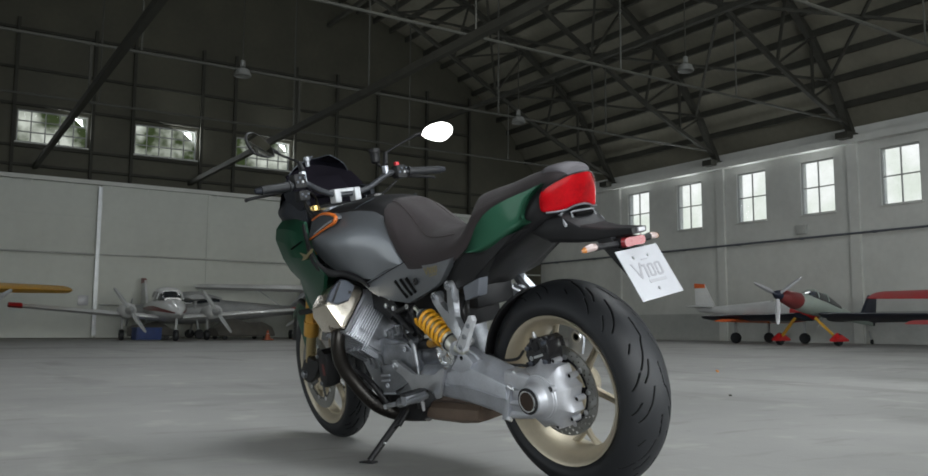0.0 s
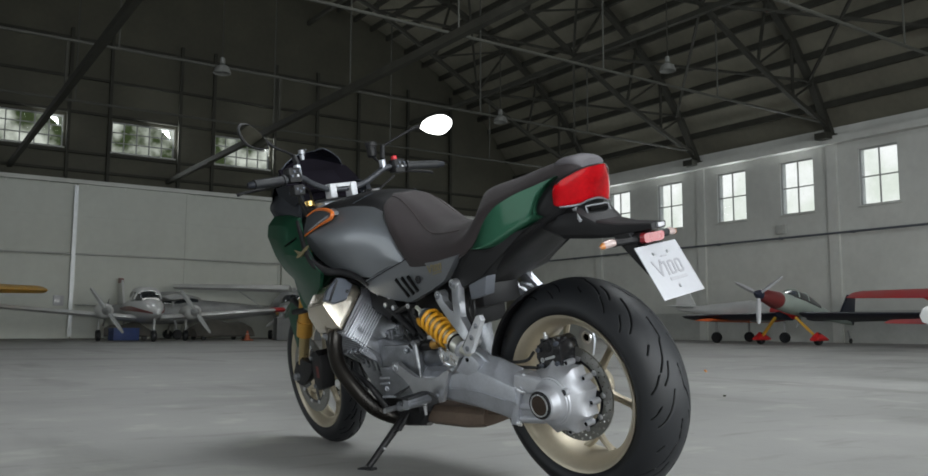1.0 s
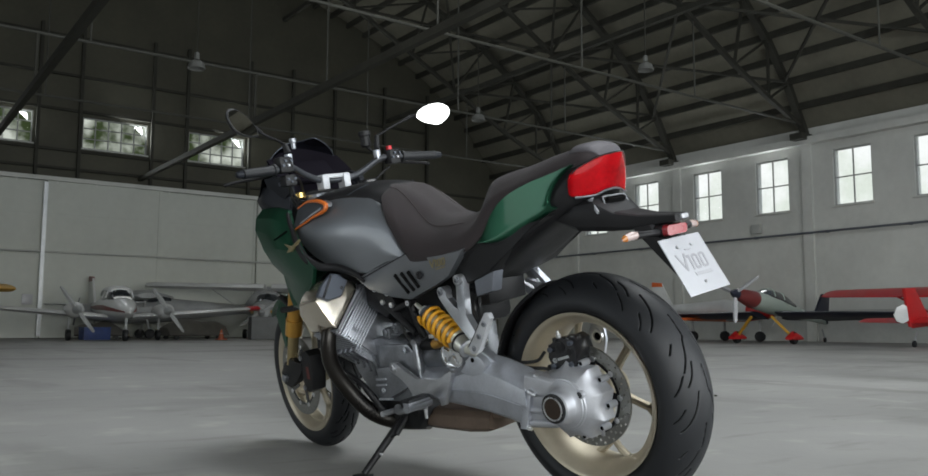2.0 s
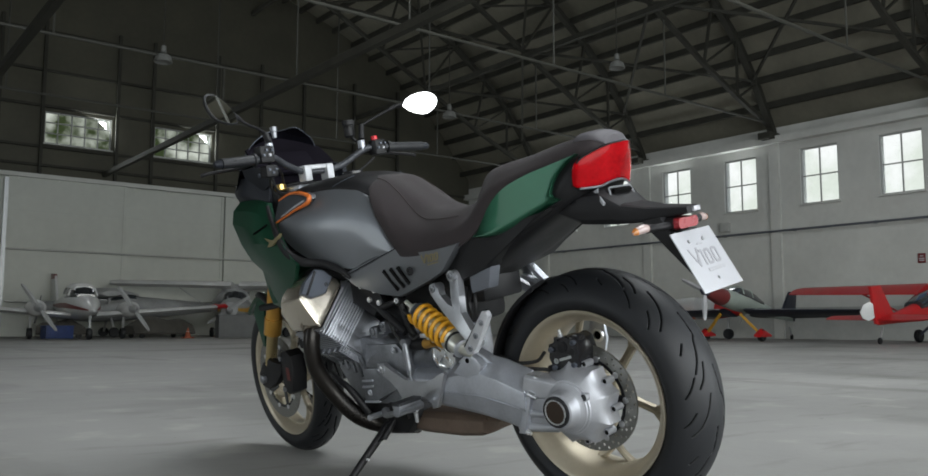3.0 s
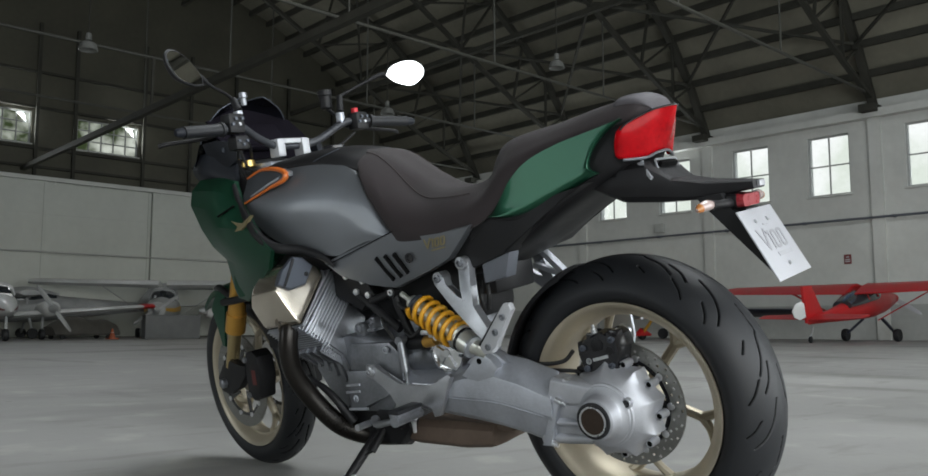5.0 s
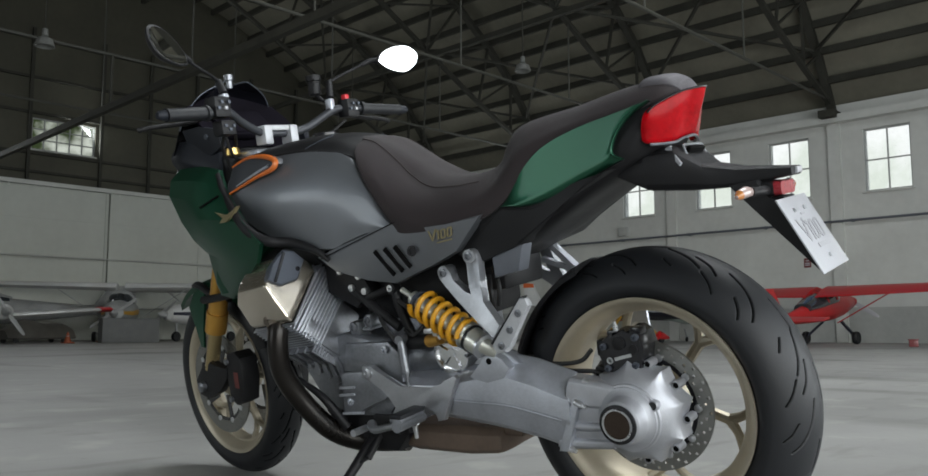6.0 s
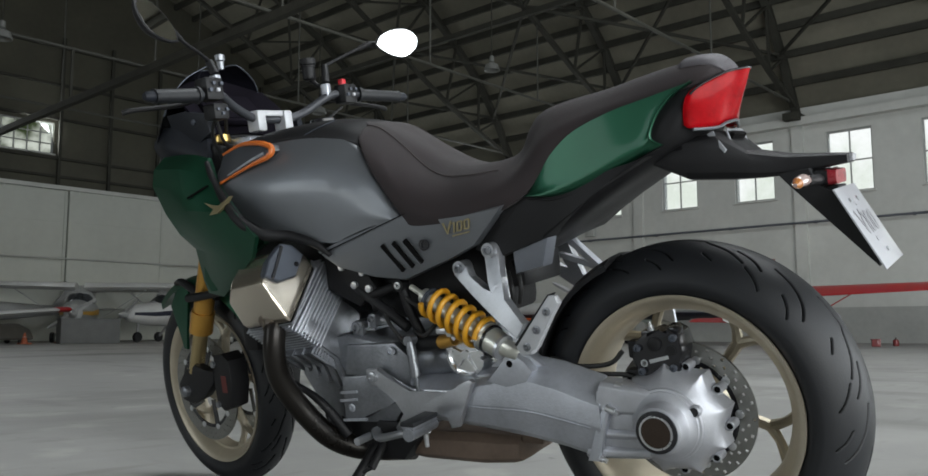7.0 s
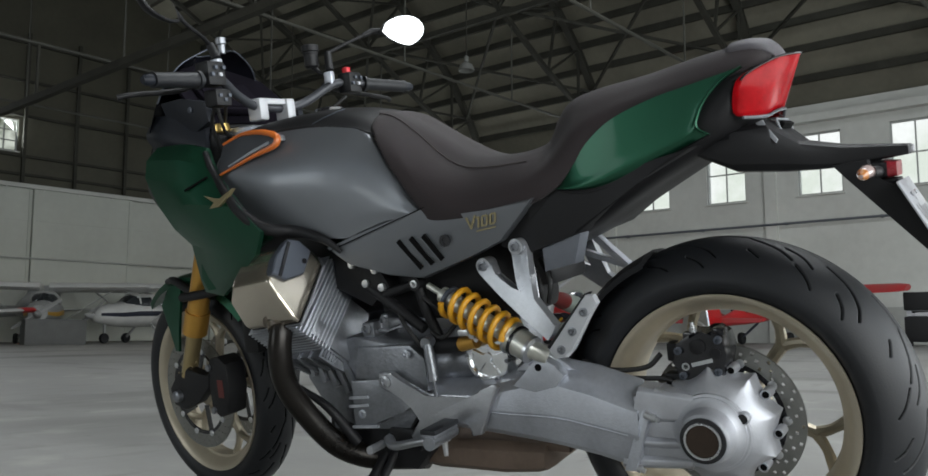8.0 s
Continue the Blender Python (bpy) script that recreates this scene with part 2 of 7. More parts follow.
def spline(points, n):
    """Catmull-Rom through the points, n steps a span."""
    p = [Vector(q) for q in points]
    p = [p[0] * 2 - p[1], *p, p[-1] * 2 - p[-2]]
    out = []
    for i in range(1, len(p) - 2):
        for k in range(n):
            t = k / n
            out.append(0.5 * (2 * p[i] + (p[i + 1] - p[i - 1]) * t + (2 * p[i - 1] - 5 * p[i] + 4 * p[i + 1] - p[i + 2]) * t * t
                              + (3 * p[i] - p[i - 1] - 3 * p[i + 1] + p[i + 2]) * t ** 3))
    return out + [p[-2]]


def rings(bm, loops, closed=True, cap=True, wrap=False):
    """Skin between loops of equal length."""
    vs = [[bm.verts.new(p) for p in loop] for loop in loops]
    n = len(vs[0])
    pairs = list(zip(vs, vs[1:])) + ([(vs[-1], vs[0])] if wrap else [])
    for a, b in pairs:
        for i in range(n if closed else n - 1):
            j = (i + 1) % n
            bm.faces.new((a[i], a[j], b[j], b[i]))
    if cap and closed and not wrap:
        bm.faces.new(vs[0][::-1])
        bm.faces.new(vs[-1])
    return vs


def tube(bm, points, radius, sides=12, smooth=6, cap=True):
    """A round tube along a smooth line; radius may be a list, one for each point."""
    rads = radius if isinstance(radius, (list, tuple)) else [radius] * len(points)
    line = spline([(*p, ) for p in points], smooth) if smooth > 1 else [Vector(p) for p in points]
    rr = []
    for i in range(len(line)):
        f = i / (len(line) - 1) * (len(rads) - 1)
        k = min(int(f), len(rads) - 2)
        rr.append(rads[k] + (rads[k + 1] - rads[k]) * (f - k))
    d = (line[1] - line[0]).normalized()
    side = d.cross(Vector((0, 0, 1)))
    side = side.normalized() if side.length > 0.05 else d.cross(Vector((1, 0, 0))).normalized()
    loops = []
    for i, p in enumerate(line):
        d = (line[min(i + 1, len(line) - 1)] - line[max(i - 1, 0)]).normalized()
        side = (side - d * side.dot(d)).normalized()
        up = d.cross(side)
        loops.append([p + (side * math.cos(a) + up * math.sin(a)) * rr[i] for a in (2 * math.pi * k / sides for k in range(sides))])
    rings(bm, loops, cap=cap)


def lathe(bm, profile, centre, axis="y", steps=48, closed=False):
    """Turns (radius, along) round an axis through centre."""
    c = Vector(centre)
    loops = []
    for r, s in profile:
        loop = []
        for k in range(steps):
            a = 2 * math.pi * k / steps
            u, v = r * math.cos(a), r * math.sin(a)
            loop.append(c + Vector({"y": (u, s, v), "x": (s, u, v), "z": (u, v, s)}[axis]))
        loops.append(loop)
    rings(bm, loops, cap=not closed, wrap=closed)


def prism(bm, outline, y0, y1, bevel=0.0, m=None):
    """A plate with an outline in x and z, between two values of y; y0 and y1 may be functions of (x, z)."""
    f0 = y0 if callable(y0) else (lambda x, z: y0)
    f1 = y1 if callable(y1) else (lambda x, z: y1)
    a = [bm.verts.new((x, f0(x, z), z)) for x, z in outline]
    b = [bm.verts.new((x, f1(x, z), z)) for x, z in outline]
    faces = [bm.faces.new(a), bm.faces.new(b[::-1])]
    n = len(a)
    for i in range(n):
        bm.faces.new((a[i], b[i], b[(i + 1) % n], a[(i + 1) % n]))
    made = a + b
    if bevel:
        edges = [e for f in faces for e in f.edges]
        got = bmesh.ops.bevel(bm, geom=list(set(edges)), offset=bevel, segments=2, profile=0.6, affect="EDGES")
        made = list({v for f in got["faces"] for v in f.verts} | {v for v in made if v.is_valid})
    if m is not None:
        bmesh.ops.transform(bm, matrix=m, verts=made)


def body(bm, sections, nu=4, nv=3, mirror=True):
    """A smooth closed body through sections; each a list of points from the middle line above, round the left, to the middle line below."""
    cols = [spline([s[j] for s in sections], nu) for j in range(len(sections[0]))]
    loops = []
    for i in range(len(cols[0])):
        half = spline([c[i] for c in cols], nv)
        if mirror:
            loops.append(half + [Vector((p.x, -p.y, p.z)) for p in half[-2:0:-1]])
        else:
            loops.append(half)
    rings(bm, loops)


def sheet(bm, grid, thick, nu=4, nv=4, inward=(0, -1, 0)):
    """A smooth curved panel through a grid of points, thickened."""
    cols = [spline([row[j] for row in grid], nu) for j in range(len(grid[0]))]
    rows = [spline([c[i] for c in cols], nv) for i in range(len(cols[0]))]
    d = Vector(inward) * thick
    front = [[bm.verts.new(p) for p in r] for r in rows]
    back = [[bm.verts.new(p + d) for p in r] for r in rows]
    n, k = len(rows), len(rows[0])
    for i in range(n - 1):
        for j in range(k - 1):
            bm.faces.new((front[i][j], front[i][j + 1], front[i + 1][j + 1], front[i + 1][j]))
            bm.faces.new((back[i][j], back[i + 1][j], back[i + 1][j + 1], back[i][j + 1]))
    for i in range(n - 1):
        for j in (0, k - 1):
            bm.faces.new((front[i][j], front[i + 1][j], back[i + 1][j], back[i][j]))
    for j in range(k - 1):
        for i in (0, n - 1):
            bm.faces.new((front[i][j], front[i][j + 1], back[i][j + 1], back[i][j]))


def flip_y(bm):
    bmesh.ops.transform(bm, matrix=Matrix.Diagonal((1, -1, 1, 1)), verts=bm.verts[:])
    return bm


def flat_shape(bm, outline, place, thick, out):
    """A thin raised shape: an outline in (u, v), set into space by place(u, v)."""
    low = [bm.verts.new(place(u, v)) for u, v in outline]
    top = [bm.verts.new(w.co + out * thick) for w in low]
    bm.faces.new(low)
    bm.faces.new(top[::-1])
    for k in range(len(low)):
        bm.faces.new((low[k], low[k - 1], top[k - 1], top[k]))


def hollow(u0, u1, thick_u, thick_v):
    """A leaning frame with cut corners, as two halves."""
    lean, c = 0.04, 0.05
    left = [(u0 + c, 0), (u1, 0), (u1, thick_v), (u0 + thick_u, thick_v), (u0 + thick_u, 1 - thick_v), (u1, 1 - thick_v), (u1, 1), (u0 + c, 1), (u0, 1 - 2 * c), (u0, 2 * c)]
    return [[(u + lean * v, v * 0.86) for u, v in q] for q in (left, [(u1, 0), (u1 + thick_u, 0.1), (u1 + thick_u, 0.9), (u1, 1)])]


# a wedge, a post and two hollow frames
MARK = [[(0.0, 1.0), (0.07, 1.0), (0.165, 0.26), (0.155, 0.0)], [(0.165, 0.26), (0.30, 1.0), (0.37, 1.0), (0.20, 0.0), (0.155, 0.0)], [(0.385, 0.0), (0.445, 0.0), (0.480, 0.86), (0.36, 0.86), (0.355, 0.72), (0.412, 0.72)]]
MARK += hollow(0.50, 0.66, 0.06, 0.16) + hollow(0.77, 0.93, 0.06, 0.16)

BM = bmesh.new


# ---- the hall ----
def slab(name, lo, hi, mat, label, kind="structure", category=""):
    bm = BM()
    box(bm, [(a + b) / 2 for a, b in zip(lo, hi)], [b - a for a, b in zip(lo, hi)])
    ob = part(name, bm, mat, sharp=30)
    return tagged(ob, label, category or name.split("_")[0], kind=kind)


def pierced(name, axis, at, thick, u0, u1, z0, z1, holes, mat, label):
    """A wall across x or y with rectangular openings (u0, u1, z0, z1) right through it."""
    us = sorted({u0, u1, *[h[0] for h in holes], *[h[1] for h in holes]})
    zs = sorted({z0, z1, *[h[2] for h in holes], *[h[3] for h in holes]})
    bm = BM()

    def inside(i, j):
        if not (0 <= i < len(us) - 1 and 0 <= j < len(zs) - 1):
            return False
        u, z = (us[i] + us[i + 1]) / 2, (zs[j] + zs[j + 1]) / 2
        return not any(h[0] < u < h[1] and h[2] < z < h[3] for h in holes)

    def p(d, u, z):
        return bm.verts.new((at + d, u, z) if axis == "x" else (u, at + d, z))
    for i in range(len(us) - 1):
        for j in range(len(zs) - 1):
            if inside(i, j):
                a, b, c, d = us[i], us[i + 1], zs[j], zs[j + 1]
                for off in (0, thick):
                    bm.faces.new([p(off, a, c), p(off, b, c), p(off, b, d), p(off, a, d)])
                for ok, q in ((inside(i - 1, j), (a, a, c, d)), (inside(i + 1, j), (b, b, c, d))):
                    if not ok:
                        bm.faces.new([p(0, q[0], c), p(thick, q[0], c), p(thick, q[0], d), p(0, q[0], d)])
                for ok, z in ((inside(i, j - 1), c), (inside(i, j + 1), d)):
                    if not ok:
                        bm.faces.new([p(0, a, z), p(thick, a, z), p(thick, b, z), p(0, b, z)])
    bmesh.ops.remove_doubles(bm, verts=bm.verts[:], dist=0.001)
    return tagged(part(name, bm, mat, sharp=30), label, "wall", kind="structure")


def hall_window(name, axis, at, thick, hole, cols, rows, label):
    """A steel window in an opening: frame, glazing bars, panes and sill."""
    u0, u1, z0, z1 = hole
    sgn = 1 if thick > 0 else -1
    mid = at + sgn * 0.12

    def q(u, d, z):
        return (mid + sgn * d, u, z) if axis == "x" else (u, mid + sgn * d, z)

    def span(bm, a, b, c, d, depth, off=0.0):
        lo, hi = q(a, off - depth / 2, c), q(b, off + depth / 2, d)
        box(bm, [(x + y) / 2 for x, y in zip(lo, hi)], [abs(y - x) for x, y in zip(lo, hi)])
    base = empty(name, Matrix.Translation(q((u0 + u1) / 2, 0, z0)), label, "window", "hall windows", "structure")
    inv = base.matrix_world.inverted()
    fr = 0.05

    def add(pname, bm, mat):
        bmesh.ops.transform(bm, matrix=inv, verts=bm.verts[:])
        return part(pname, bm, mat, base, sharp=30)
    bm = BM()
    span(bm, u0, u0 + fr, z0, z1, 0.08)
    span(bm, u1 - fr, u1, z0, z1, 0.08)
    span(bm, u0 + fr, u1 - fr, z1 - fr, z1, 0.08)
    span(bm, u0 + fr, u1 - fr, z0, z0 + fr, 0.08)
    add("window_frame", bm, WINDOW_PAINT)
    bm = BM()
    span(bm, u0 - 0.06, u1 + 0.06, z0 - 0.05, z0 - 0.001, 0.3, -0.06)
    add("window_sill", bm, PLASTER)
    for i in range(1, cols):
        bm = BM()
        u = u0 + (u1 - u0) * i / cols
        span(bm, u - 0.022, u + 0.022, z0 + fr, z1 - fr, 0.05)
        add("glazing_bar", bm, WINDOW_PAINT)
    for j in range(1, rows):
        bm = BM()
        z = z0 + (z1 - z0) * j / rows
        span(bm, u0 + fr, u1 - fr, z - 0.022, z + 0.022, 0.044)
        add("glazing_bar", bm, WINDOW_PAINT)
    for i in range(cols):
        for j in range(rows):
            bm = BM()
            a, b = u0 + (u1 - u0) * i / cols + 0.023, u0 + (u1 - u0) * (i + 1) / cols - 0.023
            c, d = z0 + (z1 - z0) * j / rows + 0.023, z0 + (z1 - z0) * (j + 1) / rows - 0.023
            span(bm, a, b, c, d, 0.006, 0.03)
            add("pane", bm, GLASS).visible_shadow = False
    return base


ARCH = [(7.45, 17.6), (11.5, 17.2), (15.5, 16.2), (19.2, 15.0), (22.4, 13.45), (24.2, 12.2), (25.6, 11.0), (26.8, 9.5), (27.85, 7.75)]
INNER = [(7.45, 15.9), (11.5, 15.4), (15.5, 13.9), (18.4, 12.45), (20.7, 11.2), (23.6, 9.68), (25.6, 8.8), (27.6, 8.05)]


def both(points):
    return [(14.9 - x, z) for x, z in points[::-1]] + points[1:]


# floor and ground
slab("ground", (-900, -900, -0.6), (900, 900, -0.05), EARTH, "wide pale airfield ground outside the hangar")
slab("floor", (WEST - 0.4, SOUTH - 0.4, -0.3), (EAST + 0.4, NORTH + 0.4, 0.0), CONCRETE, "worn grey concrete hangar floor with faint stains")

# long walls with tall windows
LONG = [29.62, 26.44, 23.08, 20.01, 16.74, 13.83, 10.59, 7.68, 4.4, 1.3, -1.9, -5.0]
LONG_HOLES = [(y - 1.45, y, 4.94, 7.03) for y in LONG]
pierced("wall_east", "x", EAST, 0.4, SOUTH, NORTH, 0.0, 8.0, LONG_HOLES, PLASTER, "long white plastered hangar wall with high windows")
# west wall, out of view: dark to cut bounce, with an added light opening
pierced("wall_west", "x", WEST, -0.4, SOUTH, NORTH, 0.0, 8.0, LONG_HOLES + [(5.0, 11.5, 0.0, 4.4)], SHEET, "long dark sheet-metal hangar wall with high windows")
for i, h in enumerate(LONG_HOLES):
    hall_window("window_%d" % (i + 1), "x", EAST, 0.4, h, 2, 2, "tall white steel window high in the plastered wall")
for i, h in enumerate(LONG_HOLES):
    hall_window("window_%d" % (i + 31), "x", WEST, -0.4, h, 2, 2, "tall white steel window high in the plastered wall")

# end wall: white sliding doors below, dark sheet with strip windows above
END = [(-6.66, -4.11), (-2.35, 0.2), (1.88, 4.45), (6.28, 8.84), (10.6, 13.12)]
END_HOLES = [(a, b, 7.67, 8.97) for a, b in END]
pierced("wall_north", "y", NORTH, 0.3, WEST, EAST, 0.0, 9.6, END_HOLES, SHEET, "dark sheet-metal end wall above the sliding doors")
for i, h in enumerate(END_HOLES):
    hall_window("window_%d" % (i + 61), "y", NORTH, 0.3, h, 5, 3, "wide steel strip window in the dark end wall")
bm = BM()
arch = both(ARCH)
top = [(x, z + 0.35) for x, z in arch]
vs = [bm.verts.new((x, y, z)) for y in (NORTH, NORTH + 0.3) for x, z in [(arch[0][0], 9.6)] + [p for p in top if p[1] > 9.65] + [(arch[-1][0], 9.6)]]
n = len(vs) // 2
bm.faces.new(vs[:n])
bm.faces.new(vs[n:][::-1])
for i in range(n):
    bm.faces.new((vs[i], vs[(i + 1) % n], vs[n + (i + 1) % n], vs[n + i]))
tagged(part("wall_north_gable", bm, SHEET), "dark sheet-metal gable under the arched roof", "wall", kind="structure")
pierced("wall_south", "y", SOUTH, -0.3, WEST, EAST, 0.0, 17.8, [(-8.2, 18.2, 0.0, 5.5)], SHEET, "hangar front wall with its wide door open to daylight")

# roof: arched sheet, purlins and trusses
bm = BM()
low = [(x, z + 0.28) for x, z in arch]
low[0], low[-1] = (WEST - 0.5, 7.9), (EAST + 0.5, 7.9)
fine_arch = [(p.x, p.z) for p in spline([(x, 0, z) for x, z in low], 3)]
# unseen gap left in the roof for the added overhead lamp
FILL_GAP = (0.6, 12.6, -4.6, 5.6)
for (xa, za), (xb, zb) in zip(fine_arch, fine_arch[1:]):
    lit = FILL_GAP[0] < (xa + xb) / 2 < FILL_GAP[1]
    for ya, yb in (((SOUTH - 0.4, FILL_GAP[2]), (FILL_GAP[3], NORTH + 0.5)) if lit else ((SOUTH - 0.4, NORTH + 0.5),)):
        rings(bm, [[Vector((x, y, z + d)) for y, d in ((ya, 0), (yb, 0), (yb, 0.12), (ya, 0.12))] for x, z in ((xa, za), (xb, zb))])
tagged(part("ceiling", bm, ROOF, sharp=30), "dark arched corrugated hangar roof seen from below", "ceiling", kind="structure")
for x0, x1 in ((WEST, WEST + 0.35), (EAST - 0.35, EAST)):
    tagged(slab("trim", (x0, SOUTH, 7.35), (x1, NORTH, 7.62), PLASTER, "white moulded cornice along the top of the wall"), category="cornice")
purlin_points = []
for (xa, za), (xb, zb) in zip(ARCH, ARCH[1:]):
    steps = max(1, round(math.hypot(xb - xa, zb - za) / 1.1))
    purlin_points += [(xa + (xb - xa) * k / steps, za + (zb - za) * k / steps) for k in range(steps)]
for x, z in purlin_points:
    for xx in {x, 14.9 - x}:
        bm = BM()
        bar(bm, (xx, SOUTH, z + 0.12), (xx, NORTH, z + 0.12), 0.13, 0.24)
        tagged(part("purlin", bm, STEEL, sharp=30), "dark steel roof purlin running the length of the hall", "purlin", "roof purlins", "structure")


def truss(y):
    base = empty("roof_truss", Matrix.Translation((7.45, y, 8.0)), "dark steel arched roof truss with lattice webs", "truss", "roof trusses", "structure")

    def add(name, bm, mat=STEEL, label=""):
        bmesh.ops.transform(bm, matrix=Matrix.Translation((-7.45, -y, -8.0)), verts=bm.verts[:])
        return part(name, bm, mat, base, label, sharp=30)
    outer, inner = both(ARCH), both(INNER)
    bm = BM()
    for (xa, za), (xb, zb) in zip(outer, outer[1:]):
        bar(bm, (xa, y, za), (xb, y, zb), 0.2, 0.26, (0, 1, 0))
    box(bm, (27.55, y, 7.62), (0.7, 0.5, 0.24))
    box(bm, (-12.65, y, 7.62), (0.7, 0.5, 0.24))
    add("outer_chord", bm)
    bm = BM()
    for (xa, za), (xb, zb) in zip(inner, inner[1:]):
        bar(bm, (xa, y, za), (xb, y, zb), 0.14, 0.16, (0, 1, 0))
    add("inner_chord", bm)
    bm = BM()
    for side in (1, -1):
        o = [(7.45 + side * (x - 7.45), z) for x, z in ARCH]
        i = [(7.45 + side * (x - 7.45), z) for x, z in INNER]
        for k in range(1, 8):
            bar(bm, (o[k][0], y, o[k][1]), (i[min(k, 7)][0], y, i[min(k, 7)][1]), 0.08, 0.09, (0, 1, 0))
            bar(bm, (o[k][0], y, o[k][1]), (i[k - 1][0], y, i[k - 1][1]), 0.07, 0.08, (0, 1, 0))
    add("lattice", bm)
    bm = BM()
    tube(bm, [(-12.7, y, 8.15), (27.6, y, 8.15)], 0.045, 8, 1)
    add("tie_rod", bm, PIPE, "pale round tie rod")
    for x in (-6.5, -1.3, 3.9, 11.0, 16.2, 21.4):
        zi = next(za + (zb - za) * (x - xa) / (xb - xa) for (xa, za), (xb, zb) in zip(inner, inner[1:]) if xa <= x <= xb)
        bm = BM()
        tube(bm, [(x, y, 8.15), (x, y, zi)], 0.03, 6, 1)
        add("hanger_rod", bm, PIPE)


for y in (30.6, 24.05, 17.75, 11.5, 5.2, -1.1):
    truss(y)
# long horizontal beams and bracing between the trusses
for x, z in ((2.6, 6.72), (8.61, 6.64), (-6.5, 6.7), (14.9, 15.0), (20.6, 10.9)):
    bm = BM()
    bar(bm, (x, SOUTH, z), (x, NORTH, z), 0.16, 0.18)
    if z < 7:
        for y in (24.05, 11.5, -1.1):
            bar(bm, (x, y, z + 0.1), (x, y, 8.15), 0.07, 0.07, (1, 0, 0))
    tagged(part("longitudinal_beam", bm, STEEL, sharp=30), "long dark steel beam under the hangar roof", "beam", "long beams", "structure")
YS = (-1.1, 5.2, 11.5, 17.75, 24.05, 30.6)
for k, (ya, yb) in enumerate(zip(YS, YS[1:])):
    bm = BM()
    for (xa, za), (xb, zb) in (((15.5, 13.9), (20.7, 11.2)), ((20.7, 11.2), (26.6, 9.6))):
        bar(bm, (xa, ya, za), (xb, yb, zb), 0.09, 0.09)
        bar(bm, (xb, ya, zb), (xa, yb, za), 0.09, 0.09)
    tagged(part("cross_bracing", bm, STEEL, sharp=30), "thin dark crossed roof braces between trusses", "bracing", "roof bracing", "structure")

# east wall pilasters, conduit and fittings
for y in (30.25, 23.9, 17.75, 11.5, 5.2, -1.1):
    tagged(slab("pilaster", (EAST - 0.12, y - 0.2, 0.0), (EAST - 0.002, y + 0.2, 7.35), PLASTER, "shallow white plaster pilaster on the wall"), category="pilaster")
bm = BM()
tube(bm, [(EAST - 0.16, SOUTH, 4.02), (EAST - 0.16, NORTH - 0.1, 4.02)], 0.042, 8, 1)
for k in range(14):
    box(bm, (EAST - 0.09, 35 - k * 3, 4.02), (0.18, 0.06, 0.1))
tagged(part("wall_conduit", bm, BOX_SLATE), "dark grey conduit pipe clipped along the wall", "conduit", kind="structure")
tagged(slab("dado", (EAST - 0.02, SOUTH, 0.0), (EAST - 0.003, NORTH, 1.15), DADO, "grey painted dado along the foot of the wall"), category="dado")

# sliding doors of the end wall
for k, x in enumerate([-12.1, -7.85, -3.6, 0.65, 5.05, 9.5, 13.75, 17.95, 22.1]):
    w = ([-12.1, -7.85, -3.6, 0.65, 5.05, 9.5, 13.75, 17.95, 22.1, 26.6][k + 1] - x)
    off = 0.10 if k % 2 else 0.22
    base = empty("door_%d" % (k + 1), Matrix.Translation((x + w / 2, NORTH - off, 0.0)), "tall white sliding hangar door leaf, closed", "door", "sliding doors", "structure")
    bm = BM()
    box(bm, (0, 0, 3.1), (w - 0.02, 0.08, 6.16))
    part("door_leaf", bm, DOOR_PAINT, base, sharp=30)
    bm = BM()
    box(bm, (-w / 2 + 0.07, -0.055, 3.1), (0.12, 0.03, 6.1))
    box(bm, (w / 2 - 0.07, -0.055, 3.1), (0.12, 0.03, 6.1))
    part("door_stile", bm, DOOR_PAINT, base, sharp=30)
    for z in (1.1, 3.36, 4.9):
        bm = BM()
        box(bm, (0, -0.05, z), (w - 0.3, 0.02, 0.05))
        part("door_rail", bm, DOOR_PAINT, base, sharp=30)
bm = BM()
box(bm, (7.45, NORTH - 0.18, 6.27), (40.2, 0.34, 0.16))
for k in range(28):
    box(bm, (-12 + k * 1.45, NORTH - 0.36, 6.12), (0.06, 0.02, 0.12))
tagged(part("door_track", bm, PLASTER, sharp=30), "pale steel track above the sliding doors", "door track", kind="structure")
bm = BM()
box(bm, (5.00, NORTH - 0.34, 3.1), (0.15, 0.08, 6.0))
tagged(part("door_post", bm, GALV, sharp=30), "bright galvanised post between two doors", "post", kind="structure")
bm = BM()
tube(bm, [(WEST + 0.3, NORTH - 0.33, 3.36), (EAST - 0.3, NORTH - 0.33, 3.36)], 0.04, 8, 1)
tagged(part("end_conduit", bm, DADO), "grey pipe running across the sliding doors", "conduit", kind="structure")
for z in (6.75, 7.5, 9.15, 10.6, 12.2):
    bm = BM()
    bar(bm, (WEST + 0.4 if z < 9 else -8, NORTH - 0.09, z), (EAST - 0.4 if z < 9 else 23, NORTH - 0.09, z), 0.12, 0.1)
    tagged(part("girt", bm, STEEL, sharp=30), "dark steel girt across the end wall", "girt", "end wall framing", "structure")
